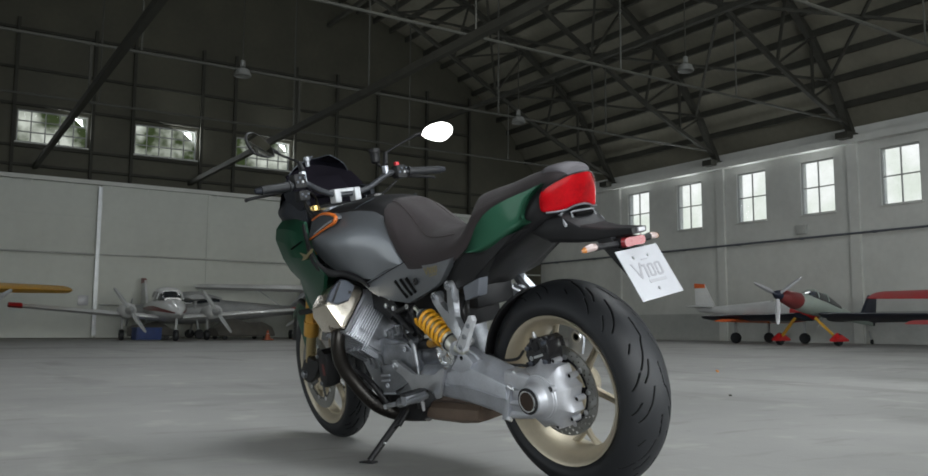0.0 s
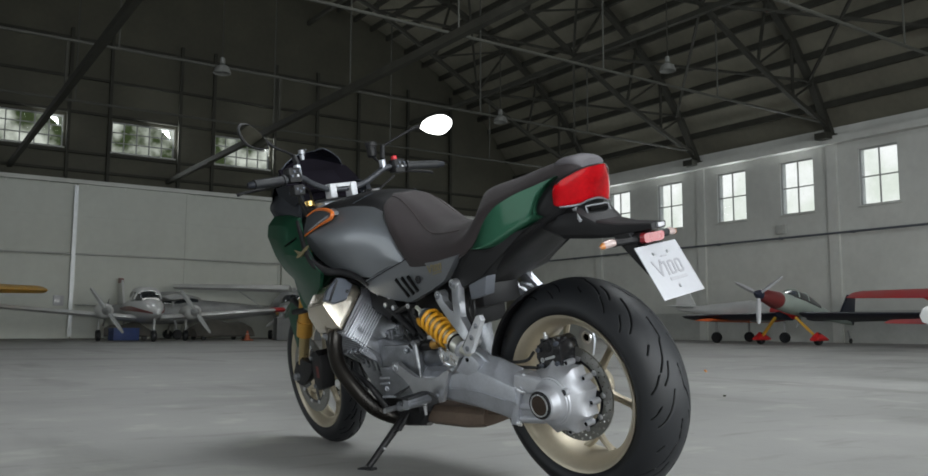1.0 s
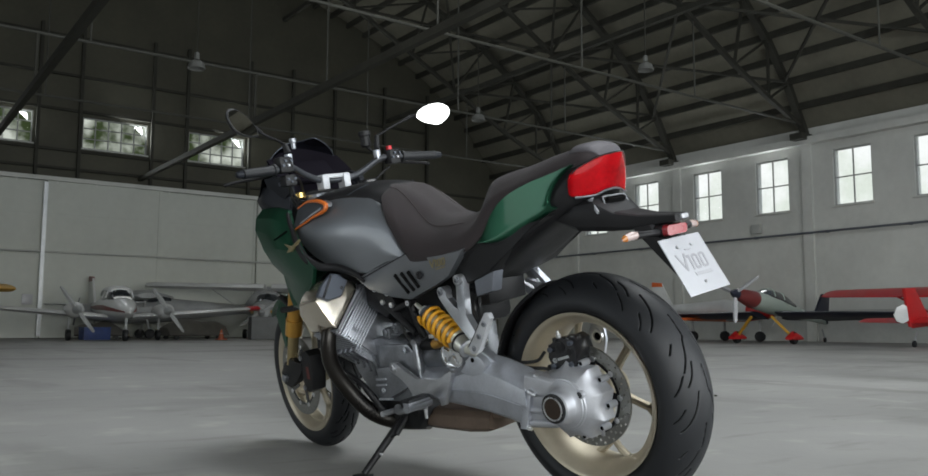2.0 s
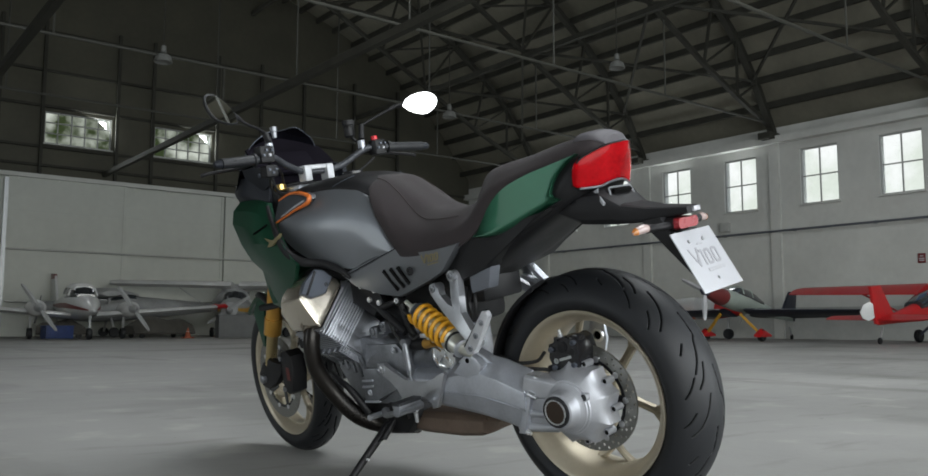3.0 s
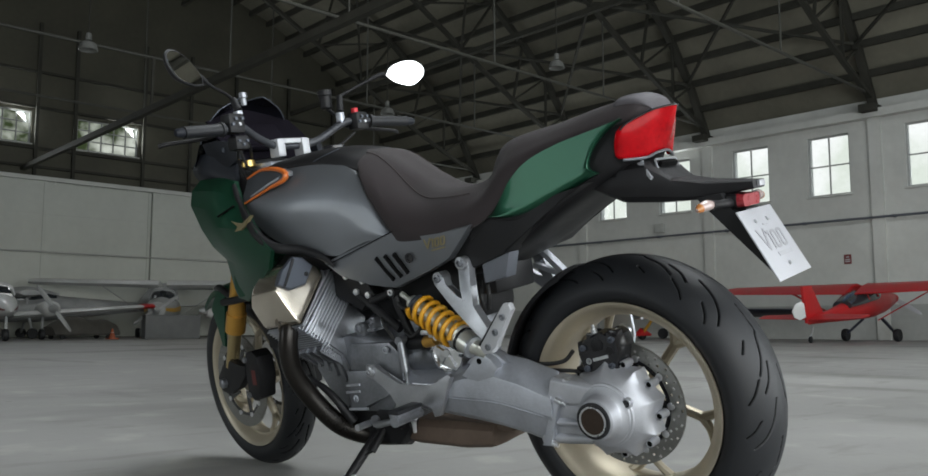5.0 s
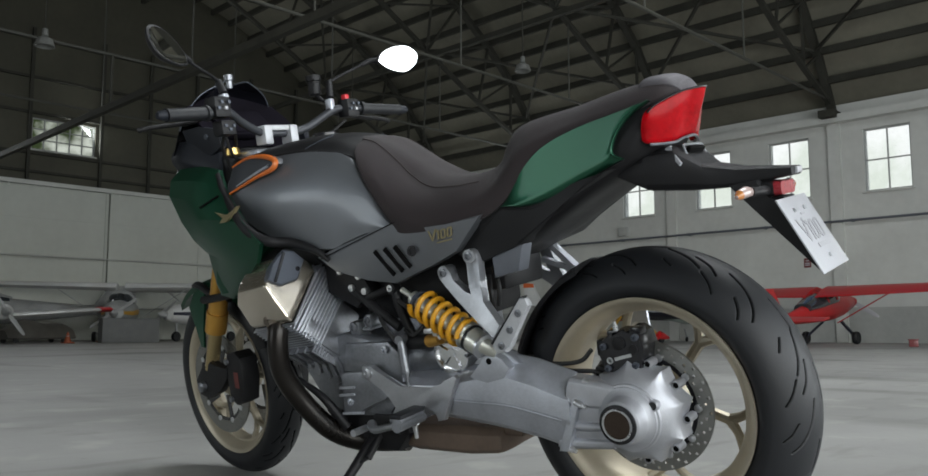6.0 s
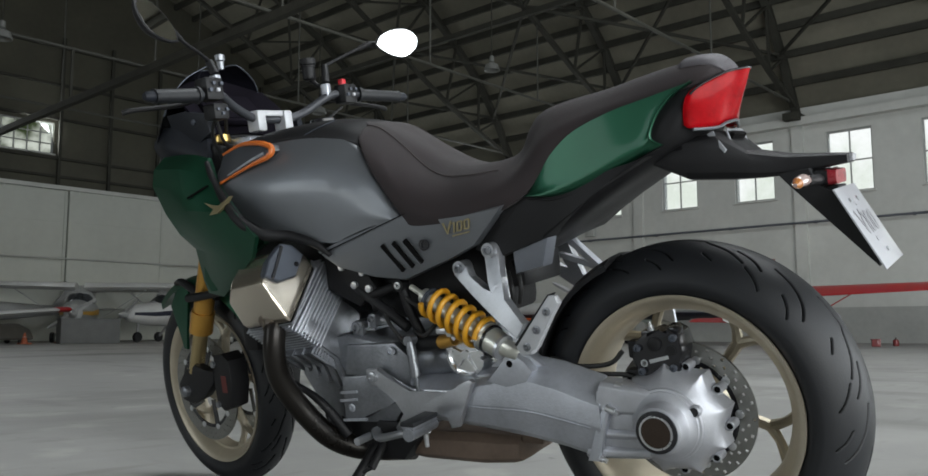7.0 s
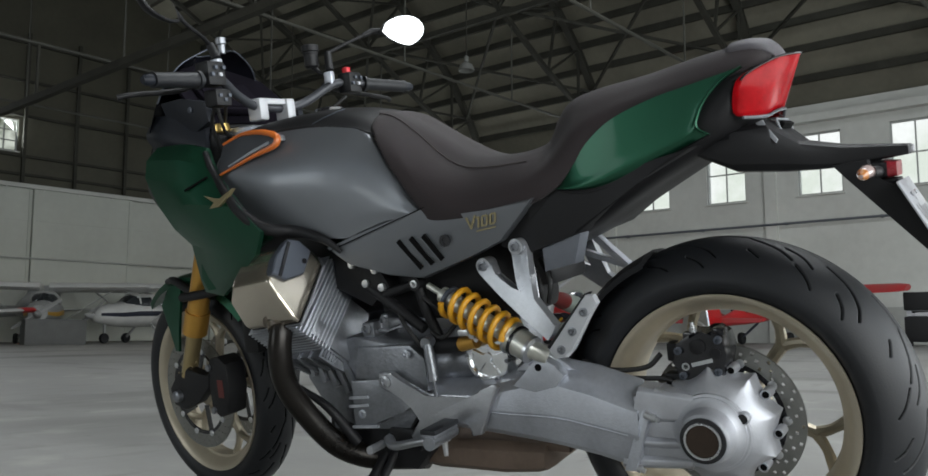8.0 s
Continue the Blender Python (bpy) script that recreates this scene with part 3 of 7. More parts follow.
for x in (-10.5, -6.9, -3.9, -2.5, 0.35, 1.75, 4.6, 6.15, 9.0, 10.45, 13.3, 15.4, 17.6, 20.4, 23.0):
    bm = BM()
    bar(bm, (x, NORTH - 0.16, 6.4), (x, NORTH - 0.16, 12.6), 0.12, 0.14, (0, 1, 0))
    tagged(part("end_stud", bm, STEEL, sharp=30), "dark steel upright of the end wall frame", "upright", "end wall framing", "structure")

# view outside
for name, lo, hi, mat in (("backdrop_east", (60, -60, -0.1), (60.2, 90, 26), VIEW_EAST), ("backdrop_north", (-60, 70, -0.1), (60, 70.2, 26), VIEW_NORTH)):
    slab(name, lo, hi, mat, "hazy trees and pale sky outside the windows")


ENAMEL = material("old_enamel", (0.17, 0.175, 0.165), 0.5, vary=0.15, scale=6)


def hanging_lamp(m):
    base = empty("pendant_lamp", m, "old enamel pendant lamp hanging from the roof", "lamp", "pendant lamps")
    bm = BM()
    lathe(bm, [(0.03, 0.5), (0.07, 0.48), (0.08, 0.3), (0.05, 0.28)], (0, 0, 0), "z", 16)
    part("lamp_cap", bm, ENAMEL, base)
    bm = BM()
    lathe(bm, [(0.06, 0.28), (0.2, 0.2), (0.26, 0.02), (0.24, 0.0), (0.05, 0.2)], (0, 0, 0), "z", 20)
    part("shade", bm, ENAMEL, base, "dull grey enamel shade")
    bm = BM()
    tube(bm, [(0, 0, 0.5), (0, 0, 3.2)], 0.02, 6, 1)
    part("stem", bm, STEEL, base)
    return base


lamp_one = hanging_lamp(Matrix.Translation((19.0, 17.75, 8.6)))
for p in ((6.8, 24.05, 7.95), (17.1, 24.05, 7.95), (10.4, 11.5, 8.3)):
    copy_thing(lamp_one, Matrix.Translation(p))


# ---- the motorcycle: x ahead, y to its left, z up from where the rear tyre stands ----
bike = empty("motorcycle", pose(0.854, 1.913, 0.0, 0, 0, 96.6) @ pose(0, 0, 0, -11.6, 0, 0),
             "dark grey and green motorcycle leaning on its side stand on concrete", "motorcycle")


def bp(name, bm, mat, parent=None, label="", sharp=38):
    return part(name, bm, mat, parent or bike, label, sharp)


# tyres with cut tread
CUTS = [[(-0.05, 0.07), (0.10, 0.09), (0.17, 0.10), (0.21, 0.17), (0.36, 0.30), (0.47, 0.44)], [(0.40, 0.20), (0.52, 0.30), (0.60, 0.43)], [(0.50, 0.50), (0.60, 0.64), (0.66, 0.76)],
        [(0.66, 0.22), (0.82, 0.34), (0.94, 0.50), (1.01, 0.66)], [(0.80, 0.58), (0.88, 0.70), (0.93, 0.82)], [(0.20, 0.46), (0.28, 0.58)]]


def tyre(radius, rim, half, crown, centre, parent, periods, turn, steps, n=96):
    """A motorcycle tyre: rounded crown, side walls down to the rim, slanting grooves cut into the tread."""
    cr = math.radians(crown)
    s = np.linspace(-1, 1, n + 1)
    y = half * np.sin(s * cr) / math.sin(cr)
    r = radius - half * (1 - np.cos(s * cr)) / math.sin(cr) * 0.93
    edge = r[0]
    side = [(rim, half * 0.78), (rim + (edge - rim) * 0.3, half * 0.93), (rim + (edge - rim) * 0.65, half * 1.01), (rim + (edge - rim) * 0.9, half * 1.012)]
    ang = np.linspace(0, 2 * math.pi, steps, endpoint=False)
    arc, wide = 2 * math.pi * radius / periods, half * 1.25
    lines = [spline([(u * arc, v * wide, 0) for u, v in line], 4) for line in CUTS]
    best = np.full((steps, n + 1), 1.0)
    for sign, shift in ((1, 0.0), (-1, 0.5)):
        u = ((-(ang + turn) / (2 * math.pi) * periods + shift) % 1.0)[:, None] * arc
        v = (s * sign * wide)[None, :]
        for line in lines:
            for k, (a, b) in enumerate(zip(line, line[1:])):
                dx, dy = b.x - a.x, b.y - a.y
                for w in (-arc, 0.0, arc):
                    f = np.clip(((u + w - a.x) * dx + (v - a.y) * dy) / (dx * dx + dy * dy), 0, 1)
                    d = np.hypot(u + w - a.x - f * dx, v - a.y - f * dy)
                    best = np.minimum(best, np.where(v > 0.002, d, 1.0))
    deep = 0.0050 * np.clip((0.0030 - best) / 0.0020, 0, 1)
    rr = np.concatenate([np.tile([q[0] for q in side], (steps, 1)), r[None, :] - deep, np.tile([q[0] for q in side[::-1]], (steps, 1))], 1)
    yy = np.concatenate([[-q[1] for q in side], y, [q[1] for q in side[::-1]]])
    m = rr.shape[1]
    pts = np.stack([centre[0] - rr * np.cos(ang)[:, None], centre[1] + np.tile(yy, (steps, 1)), centre[2] + rr * np.sin(ang)[:, None]], 2).reshape(-1, 3)
    i, j = np.meshgrid(np.arange(steps), np.arange(m - 1), indexing="ij")
    a, b = i * m + j, ((i + 1) % steps) * m + j
    faces = np.stack([a, b, b + 1, a + 1], 2).reshape(-1, 4)
    me = bpy.data.meshes.new("tyre")
    me.from_pydata(pts.tolist(), [], faces.tolist())
    me.materials.append(RUBBER)
    me.materials.append(GROOVE_SHADE)
    # shade painted on the groove floors: deepest faces take the near-black material
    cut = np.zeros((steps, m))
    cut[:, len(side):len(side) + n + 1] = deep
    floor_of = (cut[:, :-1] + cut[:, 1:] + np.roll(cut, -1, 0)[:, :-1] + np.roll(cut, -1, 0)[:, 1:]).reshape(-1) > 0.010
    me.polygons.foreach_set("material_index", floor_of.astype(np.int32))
    me.polygons.foreach_set("use_smooth", [True] * len(me.polygons))
    me.update()
    ob = new("tyre", me)
    ob.parent = parent
    return tagged(ob, label="black road tyre with slanting grooves")


def wheel_rim(name, radius, half, centre, spoke_angles, hub_r, spoke_y, label):
    bm = BM()
    r = radius
    lathe(bm, [(r, half), (r + 0.001, half - 0.004), (r - 0.010, half - 0.014), (r - 0.020, half - 0.026), (r - 0.026, half * 0.45), (r - 0.028, 0), (r - 0.026, -half * 0.45),
               (r - 0.020, -half + 0.026), (r - 0.010, -half + 0.014), (r + 0.001, -half + 0.004), (r, -half),
               (r - 0.008, -half + 0.002), (r - 0.016, -half + 0.012), (r - 0.030, -half + 0.03), (r - 0.036, -half * 0.4), (r - 0.038, 0), (r - 0.036, half * 0.4),
               (r - 0.030, half - 0.03), (r - 0.016, half - 0.012), (r - 0.008, half - 0.002)], centre, "y", 96, closed=True)
    rim = bp(name, bm, WHEEL_GOLD, None, label)
    bm = BM()
    lathe(bm, [(0.02, 0.05), (hub_r, 0.05), (hub_r + 0.008, 0.03), (hub_r - 0.004, 0), (hub_r + 0.008, -0.04), (hub_r, -0.06), (0.02, -0.06)], centre, "y", 40)
    bp("hub", bm, WHEEL_GOLD, rim)
    for ang in spoke_angles:
        bm = BM()

        def at(rad, deg, y):
            a = math.radians(deg)
            return Vector(centre) + Vector((-rad * math.cos(a), y, rad * math.sin(a)))
        tube(bm, [at(hub_r - 0.01, ang, spoke_y), at(0.10, ang, spoke_y - 0.004), at(0.150, ang, spoke_y - 0.006)], [0.017, 0.012, 0.0125], 8, 3)
        for side in (-1, 1):
            tube(bm, [at(0.145, ang, spoke_y - 0.006), at(0.172, ang + side * 7, spoke_y - 0.003), at(r - 0.032, ang + side * 15, spoke_y)], [0.012, 0.0095, 0.0115], 8, 3)
        bp("spoke", bm, WHEEL_GOLD, rim)
    return rim


def drilled_disc(parent, centre, r0, r1, thick, rows, count, label, legs=0, pitch=6, bore=0.0026):
    """A brake disc with holes through it, and its dark carrier."""
    steps = count * pitch
    radii = [r0]
    for k in range(rows):
        mid = r0 + (r1 - r0) * (k + 0.65) / (rows + 0.3)
        radii += [mid - bore, mid + bore]
    radii.append(r1)
    bm = BM()
    c = Vector(centre)
    top = [[bm.verts.new(c + Vector((r * math.cos(2 * math.pi * k / steps), thick / 2, r * math.sin(2 * math.pi * k / steps)))) for k in range(steps)] for r in radii]
    low = [[bm.verts.new(v.co - Vector((0, thick, 0))) for v in ring] for ring in top]

    def hole(i, k):
        return i % 2 == 1 and i < len(radii) - 1 and (k + 2 * (i // 2)) % pitch == 0
    for i in range(len(radii) - 1):
        for k in range(steps):
            q = (k + 1) % steps
            if hole(i, k):
                for a, b in (((i, k), (i, q)), ((i, q), (i + 1, q)), ((i + 1, q), (i + 1, k)), ((i + 1, k), (i, k))):
                    bm.faces.new((top[a[0]][a[1]], top[b[0]][b[1]], low[b[0]][b[1]], low[a[0]][a[1]]))
            else:
                bm.faces.new((top[i][k], top[i][q], top[i + 1][q], top[i + 1][k]))
                bm.faces.new((low[i][k], low[i + 1][k], low[i + 1][q], low[i][q]))
    for i in (0, len(radii) - 1):
        for k in range(steps):
            bm.faces.new((top[i][k], top[i][(k + 1) % steps], low[i][(k + 1) % steps], low[i][k]))
    disc = bp("brake_disc", bm, DISC, parent, label)
    bm = BM()
    lathe(bm, [(r0 + 0.004, thick * 0.3), (r0 - 0.010, thick * 0.3), (r0 - 0.010, -thick * 0.3), (r0 + 0.004, -thick * 0.3)], centre, "y", 60, closed=True)
    for k in range(legs):
        a = 2 * math.pi * k / legs + 0.3
        bar(bm, c + Vector((0.045 * math.cos(a), 0, 0.045 * math.sin(a))), c + Vector(((r0 - 0.004) * math.cos(a + 0.35), 0, (r0 - 0.004) * math.sin(a + 0.35))), 0.02, thick * 0.6, (0, 1, 0))
    bp("disc_carrier", bm, GLOSS_BLACK, disc, "black disc carrier")
    for k in range(legs * 2):
        a = math.pi * k / legs
        bm = BM()
        lathe(bm, [(0.006, 0.005), (0.0085, 0.004), (0.0085, -0.004), (0.006, -0.005)], c + Vector((r0 * math.cos(a), 0, r0 * math.sin(a))), "y", 12)
        bp("disc_button", bm, ALU, disc)
    return disc


REAR, FRONT = (0.0, 0.0, 0.324), (1.483, 0.0, 0.310)
rear_wheel = wheel_rim("rear_wheel", 0.2325, 0.087, REAR, [52 + 72 * k for k in range(5)], 0.052, -0.02, "champagne gold five-spoke cast wheel")
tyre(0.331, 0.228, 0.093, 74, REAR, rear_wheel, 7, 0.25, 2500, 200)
drilled_disc(rear_wheel, (0, 0.062, 0.322), 0.108, 0.141, 0.006, 3, 26, "drilled steel brake disc", 5, 5, 0.0029)
front_wheel = wheel_rim("front_wheel", 0.2325, 0.052, FRONT, [80 + 72 * k for k in range(5)], 0.04, 0.0, "champagne gold cast front wheel")
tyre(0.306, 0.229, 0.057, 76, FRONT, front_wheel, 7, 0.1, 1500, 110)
drilled_disc(front_wheel, (FRONT[0], 0.066, FRONT[2]), 0.122, 0.16, 0.005, 3, 34, "drilled front brake disc", 5)
drilled_disc(front_wheel, (FRONT[0], -0.066, FRONT[2]), 0.122, 0.16, 0.005, 3, 34, "drilled front brake disc", 5)

STEER = Matrix.Translation((1.403, 0, 0)) @ pose(0, 0, 0, 0, 0, -6.5) @ Matrix.Translation((-1.403, 0, 0))
front_wheel.matrix_basis = STEER

# fuel tank, cover, side panels
TANK = [  # x; middle height; shoulder y, z; widest y, z; lower edge y, z
    (1.150, 0.983, 0.140, 0.961, 0.185, 0.925, 0.195, 0.861),
    (1.120, 0.993, 0.148, 0.969, 0.198, 0.925, 0.205, 0.861),
    (1.040, 1.005, 0.156, 0.977, 0.212, 0.890, 0.208, 0.801),
    (0.950, 1.007, 0.158, 0.980, 0.218, 0.870, 0.207, 0.759),
    (0.850, 1.001, 0.156, 0.977, 0.209, 0.860, 0.196, 0.732),
    (0.770, 0.986, 0.147, 0.965, 0.193, 0.850, 0.186, 0.719),
    (0.722, 0.965, 0.140, 0.949, 0.183, 0.838, 0.181, 0.731),
    (0.650, 0.872, 0.157, 0.866, 0.174, 0.800, 0.177, 0.748),
    (0.590, 0.792, 0.162, 0.788, 0.170, 0.770, 0.172, 0.745),
    (0.556, 0.752, 0.160, 0.748, 0.166, 0.744, 0.168, 0.734)]
bm = BM()
secs = []
for x, zt, ys, zs, ym, zm, yb, zb in TANK:
    secs.append([(x, 0, zt), (x, ys * 0.6, zt - (zt - zs) * 0.25), (x, ys - 0.012, zs + 0.004), (x, ys - 0.002, zs - 0.002), (x, ys + 0.003, zs - 0.010),
                 (x, ys + (ym - ys) * 0.62, zs + (zm - zs) * 0.5), (x, ym, zm), (x, (ym + yb) / 2 + 0.003, (zm + zb) / 2), (x, yb, zb + 0.006), (x, yb - 0.003, zb), (x, yb - 0.030, zb - 0.006), (x, 0, zb - 0.012)])
body(bm, secs, 5, 3)
tank = bp("fuel_tank", bm, TANK_GREY, None, "dark metallic grey fuel tank", 50)
bm = BM()
body(bm, [[(x, 0, zs + 0.046), (x, 0.05, zs + 0.043), (x, ys - 0.055, zs + 0.034), (x, ys - 0.028, zs + 0.024), (x, ys - 0.008, zs + 0.006), (x, ys - 0.004, zs + 0.001), (x, ys - 0.015, zs - 0.010), (x, 0, zs - 0.02)] for x, zt, ys, zs in [(1.19, 0.985, 0.125, 0.957)] + [r[:4] for r in TANK[1:7]] + [(0.70, 0.962, 0.13, 0.938)]], 4, 3)
bp("tank_cover", bm, BLACK, tank, "satin black tank top cover", 50)
for side in (1, -1):
    bm = BM()
    tube(bm, [(0.800, side * 0.095, 1.0115), (0.812, side * 0.115, 1.0045), (0.838, side * 0.136, 0.993), (0.856, side * 0.149, 0.9835)], 0.0013, 6, 4)
    bp("cover_joint", bm, SLATE, tank, "fine joint line in the tank cover")
bm = BM()
lathe(bm, [(0.035, 1.020), (0.035, 1.032), (0.030, 1.035), (0.001, 1.035)], (0.93, 0, 0), "z", 32)
bp("filler_cap", bm, GLOSS_BLACK, tank)
for side in (1, -1):
    bm = BM()
    tube(bm, [(0.551, side * 0.1755, 0.77), (0.682, side * 0.184, 0.732), (0.814, side * 0.192, 0.693)], 0.0013, 6, 4)
    bp("tank_joint", bm, SLOT_BLACK, tank, "dark joint below the tank")

PANEL = [(0.826, 0.700), (0.769, 0.659), (0.673, 0.630), (0.587, 0.619), (0.454, 0.661), (0.381, 0.688), (0.299, 0.766), (0.400, 0.752), (0.524, 0.743), (0.548, 0.772), (0.600, 0.759), (0.680, 0.739), (0.750, 0.721)]


def panel_y(x, z):
    return 0.175 + 0.06 * max(0.0, x - 0.62) - 0.18 * max(0.0, 0.70 - z) * (1 if x < 0.7 else 0.4)


for side in (1, -1):
    bm = BM()
    prism(bm, PANEL, lambda x, z: panel_y(x, z) - 0.03, panel_y, 0.004)
    sp = bp("side_panel", bm if side > 0 else flip_y(bm), TANK_GREY, None, "dark grey side panel with three slots")
    for (xa, za), (xb, zb) in [((0.628, 0.704), (0.58, 0.642)), ((0.595, 0.708), (0.55, 0.65)), ((0.562, 0.711), (0.523, 0.659))]:
        bm = BM()
        a, b = Vector((xa, panel_y(xa, za) + 0.001, za)), Vector((xb, panel_y(xb, zb) + 0.003, zb))
        bar(bm, a, b, 0.010, 0.0105, (0, 1, 0))
        bp("vent_slot", bm if side > 0 else flip_y(bm), SLOT_BLACK, sp, "black vent slot")
        bm = BM()
        out = Vector((0.0045, 0.003, -0.0038))
        bar(bm, a + out, b + out, 0.0018, 0.005, (0, 1, 0))
        bp("slot_lip", bm if side > 0 else flip_y(bm), TANK_GREY, sp)
    bm = BM()
    lathe(bm, [(0.013, 0.004), (0.013, 0.008), (0.007, 0.008), (0.006, 0.005), (0.001, 0.005)], (0.509, panel_y(0.509, 0.697) - 0.003, 0.697), "y", 24)
    bp("panel_plug", bm if side > 0 else flip_y(bm), GLOSS_BLACK, sp)
    # small mark of plain shapes
    for shape in MARK:
        bm = BM()
        flat_shape(bm, shape, lambda u, v: Vector((0.455 - 0.072 * u, panel_y(0.42, 0.715) + 0.0004, 0.714 + 0.010 * u + 0.026 * v)), 0.0010, Vector((0, 1, 0)))
        bp("model_mark", bm if side > 0 else flip_y(bm), PRINT_GOLD, sp, "small gold mark")
    bm = BM()
    box(bm, (0, 0, 0), (0.046, 0.0012, 0.003), pose(0.408, panel_y(0.42, 0.705) + 0.0006, 0.7145, 0, 8, 0))
    bp("model_mark", bm if side > 0 else flip_y(bm), PRINT_GOLD, sp, "small gold mark")

# front intake horn with orange rim
HORN = [(1.112, 0.968), (1.045, 0.984), (0.976, 0.981), (0.934, 0.968), (0.924, 0.955), (0.938, 0.942), (0.998, 0.927), (1.072, 0.906), (1.129, 0.889)]


def horn_y(x, z):
    return 0.190 + 0.33 * max(0.0, 0.972 - z) + 0.04 * (1.05 - x) * (1 if x > 0.96 else 0.2)


for side in (1, -1):
    bm = BM()
    prism(bm, HORN, lambda x, z: horn_y(x, z) - 0.05, lambda x, z: horn_y(x, z) + 0.002, 0.003)
    horn = bp("intake_insert", bm if side > 0 else flip_y(bm), BAR_GREY, None, "dark pointed flank insert")
    bm = BM()
    tube(bm, [(x, horn_y(x, z) + 0.002, z) for x, z in HORN], [0.003, 0.0045, 0.0065, 0.008, 0.0085, 0.007, 0.0045, 0.0035, 0.003], 8, 4)
    bp("orange_edge", bm if side > 0 else flip_y(bm), ORANGE, horn, "orange edge line")
    bm = BM()
    tube(bm, [(0.950, horn_y(0.95, 0.953) + 0.003, 0.953), (1.00, horn_y(1.0, 0.937) + 0.003, 0.938), (1.08, horn_y(1.08, 0.913) + 0.003, 0.913)], [0.004, 0.004, 0.002], 8, 4)
    bp("inner_strip", bm if side > 0 else flip_y(bm), CAST, horn, "silver inner strip")

# seat: rows from the front edge to the tail; middle, shoulder, seam, then down the side
SEAT_ROWS = [
    [(0.760, 0, 1.000), (0.748, 0.045, 0.998), (0.720, 0.072, 0.986), (0.706, 0.125, 0.958), (0.645, 0.165, 0.871), (0.556, 0.172, 0.752), (0.560, 0.145, 0.742), (0.560, 0, 0.742)],
    [(0.750, 0, 1.001), (0.738, 0.045, 0.999), (0.710, 0.073, 0.986), (0.696, 0.128, 0.956), (0.635, 0.169, 0.868), (0.546, 0.175, 0.745), (0.550, 0.145, 0.738), (0.550, 0, 0.738)],
    [(0.705, 0, 0.992), (0.695, 0.048, 0.989), (0.672, 0.074, 0.972), (0.648, 0.130, 0.925), (0.592, 0.171, 0.848), (0.522, 0.176, 0.742), (0.525, 0.145, 0.736), (0.525, 0, 0.736)],
    [(0.640, 0, 0.958), (0.632, 0.052, 0.954), (0.615, 0.080, 0.930), (0.590, 0.138, 0.880), (0.545, 0.173, 0.812), (0.495, 0.176, 0.741), (0.495, 0.145, 0.736), (0.495, 0, 0.736)],
    [(0.565, 0, 0.911), (0.560, 0.060, 0.906), (0.545, 0.096, 0.874), (0.520, 0.143, 0.836), (0.490, 0.171, 0.790), (0.455, 0.174, 0.740), (0.455, 0.145, 0.736), (0.455, 0, 0.736)],
    [(0.500, 0, 0.873), (0.492, 0.070, 0.869), (0.480, 0.115, 0.843), (0.455, 0.148, 0.815), (0.430, 0.169, 0.780), (0.400, 0.171, 0.742), (0.400, 0.145, 0.738), (0.400, 0, 0.738)],
    [(0.430, 0, 0.861), (0.420, 0.080, 0.857), (0.405, 0.127, 0.836), (0.390, 0.150, 0.812), (0.372, 0.167, 0.784), (0.345, 0.168, 0.750), (0.345, 0.140, 0.745), (0.345, 0, 0.745)],
    [(0.360, 0, 0.864), (0.350, 0.078, 0.859), (0.330, 0.122, 0.838), (0.322, 0.146, 0.818), (0.308, 0.164, 0.798), (0.288, 0.163, 0.769), (0.290, 0.140, 0.762), (0.290, 0, 0.762)],
    [(0.315, 0, 0.884), (0.303, 0.070, 0.872), (0.285, 0.112, 0.850), (0.278, 0.137, 0.836), (0.266, 0.155, 0.824), (0.246, 0.155, 0.795), (0.246, 0.135, 0.788), (0.246, 0, 0.790)],
    [(0.298, 0, 0.925), (0.282, 0.062, 0.912), (0.258, 0.104, 0.884), (0.250, 0.127, 0.868), (0.234, 0.147, 0.857), (0.213, 0.148, 0.834), (0.213, 0.130, 0.826), (0.213, 0, 0.830)],
    [(0.262, 0, 0.955), (0.252, 0.062, 0.944), (0.230, 0.102, 0.916), (0.220, 0.125, 0.898), (0.204, 0.142, 0.884), (0.185, 0.143, 0.863), (0.185, 0.125, 0.856), (0.185, 0, 0.860)],
    [(0.205, 0, 0.967), (0.198, 0.062, 0.960), (0.186, 0.100, 0.938), (0.178, 0.119, 0.920), (0.165, 0.136, 0.903), (0.152, 0.136, 0.885), (0.152, 0.120, 0.880), (0.152, 0, 0.880)],
    [(0.100, 0, 0.979), (0.098, 0.058, 0.971), (0.095, 0.092, 0.954), (0.088, 0.108, 0.941), (0.078, 0.124, 0.926), (0.071, 0.123, 0.912), (0.071, 0.110, 0.905), (0.070, 0, 0.905)],
    [(-0.020, 0, 0.996), (-0.020, 0.062, 0.989), (-0.024, 0.087, 0.974), (-0.030, 0.097, 0.963), (-0.036, 0.107, 0.947), (-0.040, 0.105, 0.936), (-0.040, 0.090, 0.930), (-0.040, 0, 0.930)],
    [(-0.100, 0, 1.002), (-0.100, 0.053, 0.996), (-0.102, 0.072, 0.984), (-0.106, 0.080, 0.974), (-0.108, 0.085, 0.964), (-0.110, 0.082, 0.955), (-0.110, 0.070, 0.950), (-0.110, 0, 0.950)],
    [(-0.134, 0, 0.988), (-0.134, 0.038, 0.984), (-0.134, 0.050, 0.976), (-0.134, 0.053, 0.971), (-0.134, 0.055, 0.966), (-0.133, 0.052, 0.961), (-0.133, 0.045, 0.957), (-0.132, 0, 0.957)]]
bm = BM()
body(bm, SEAT_ROWS, 5, 2)
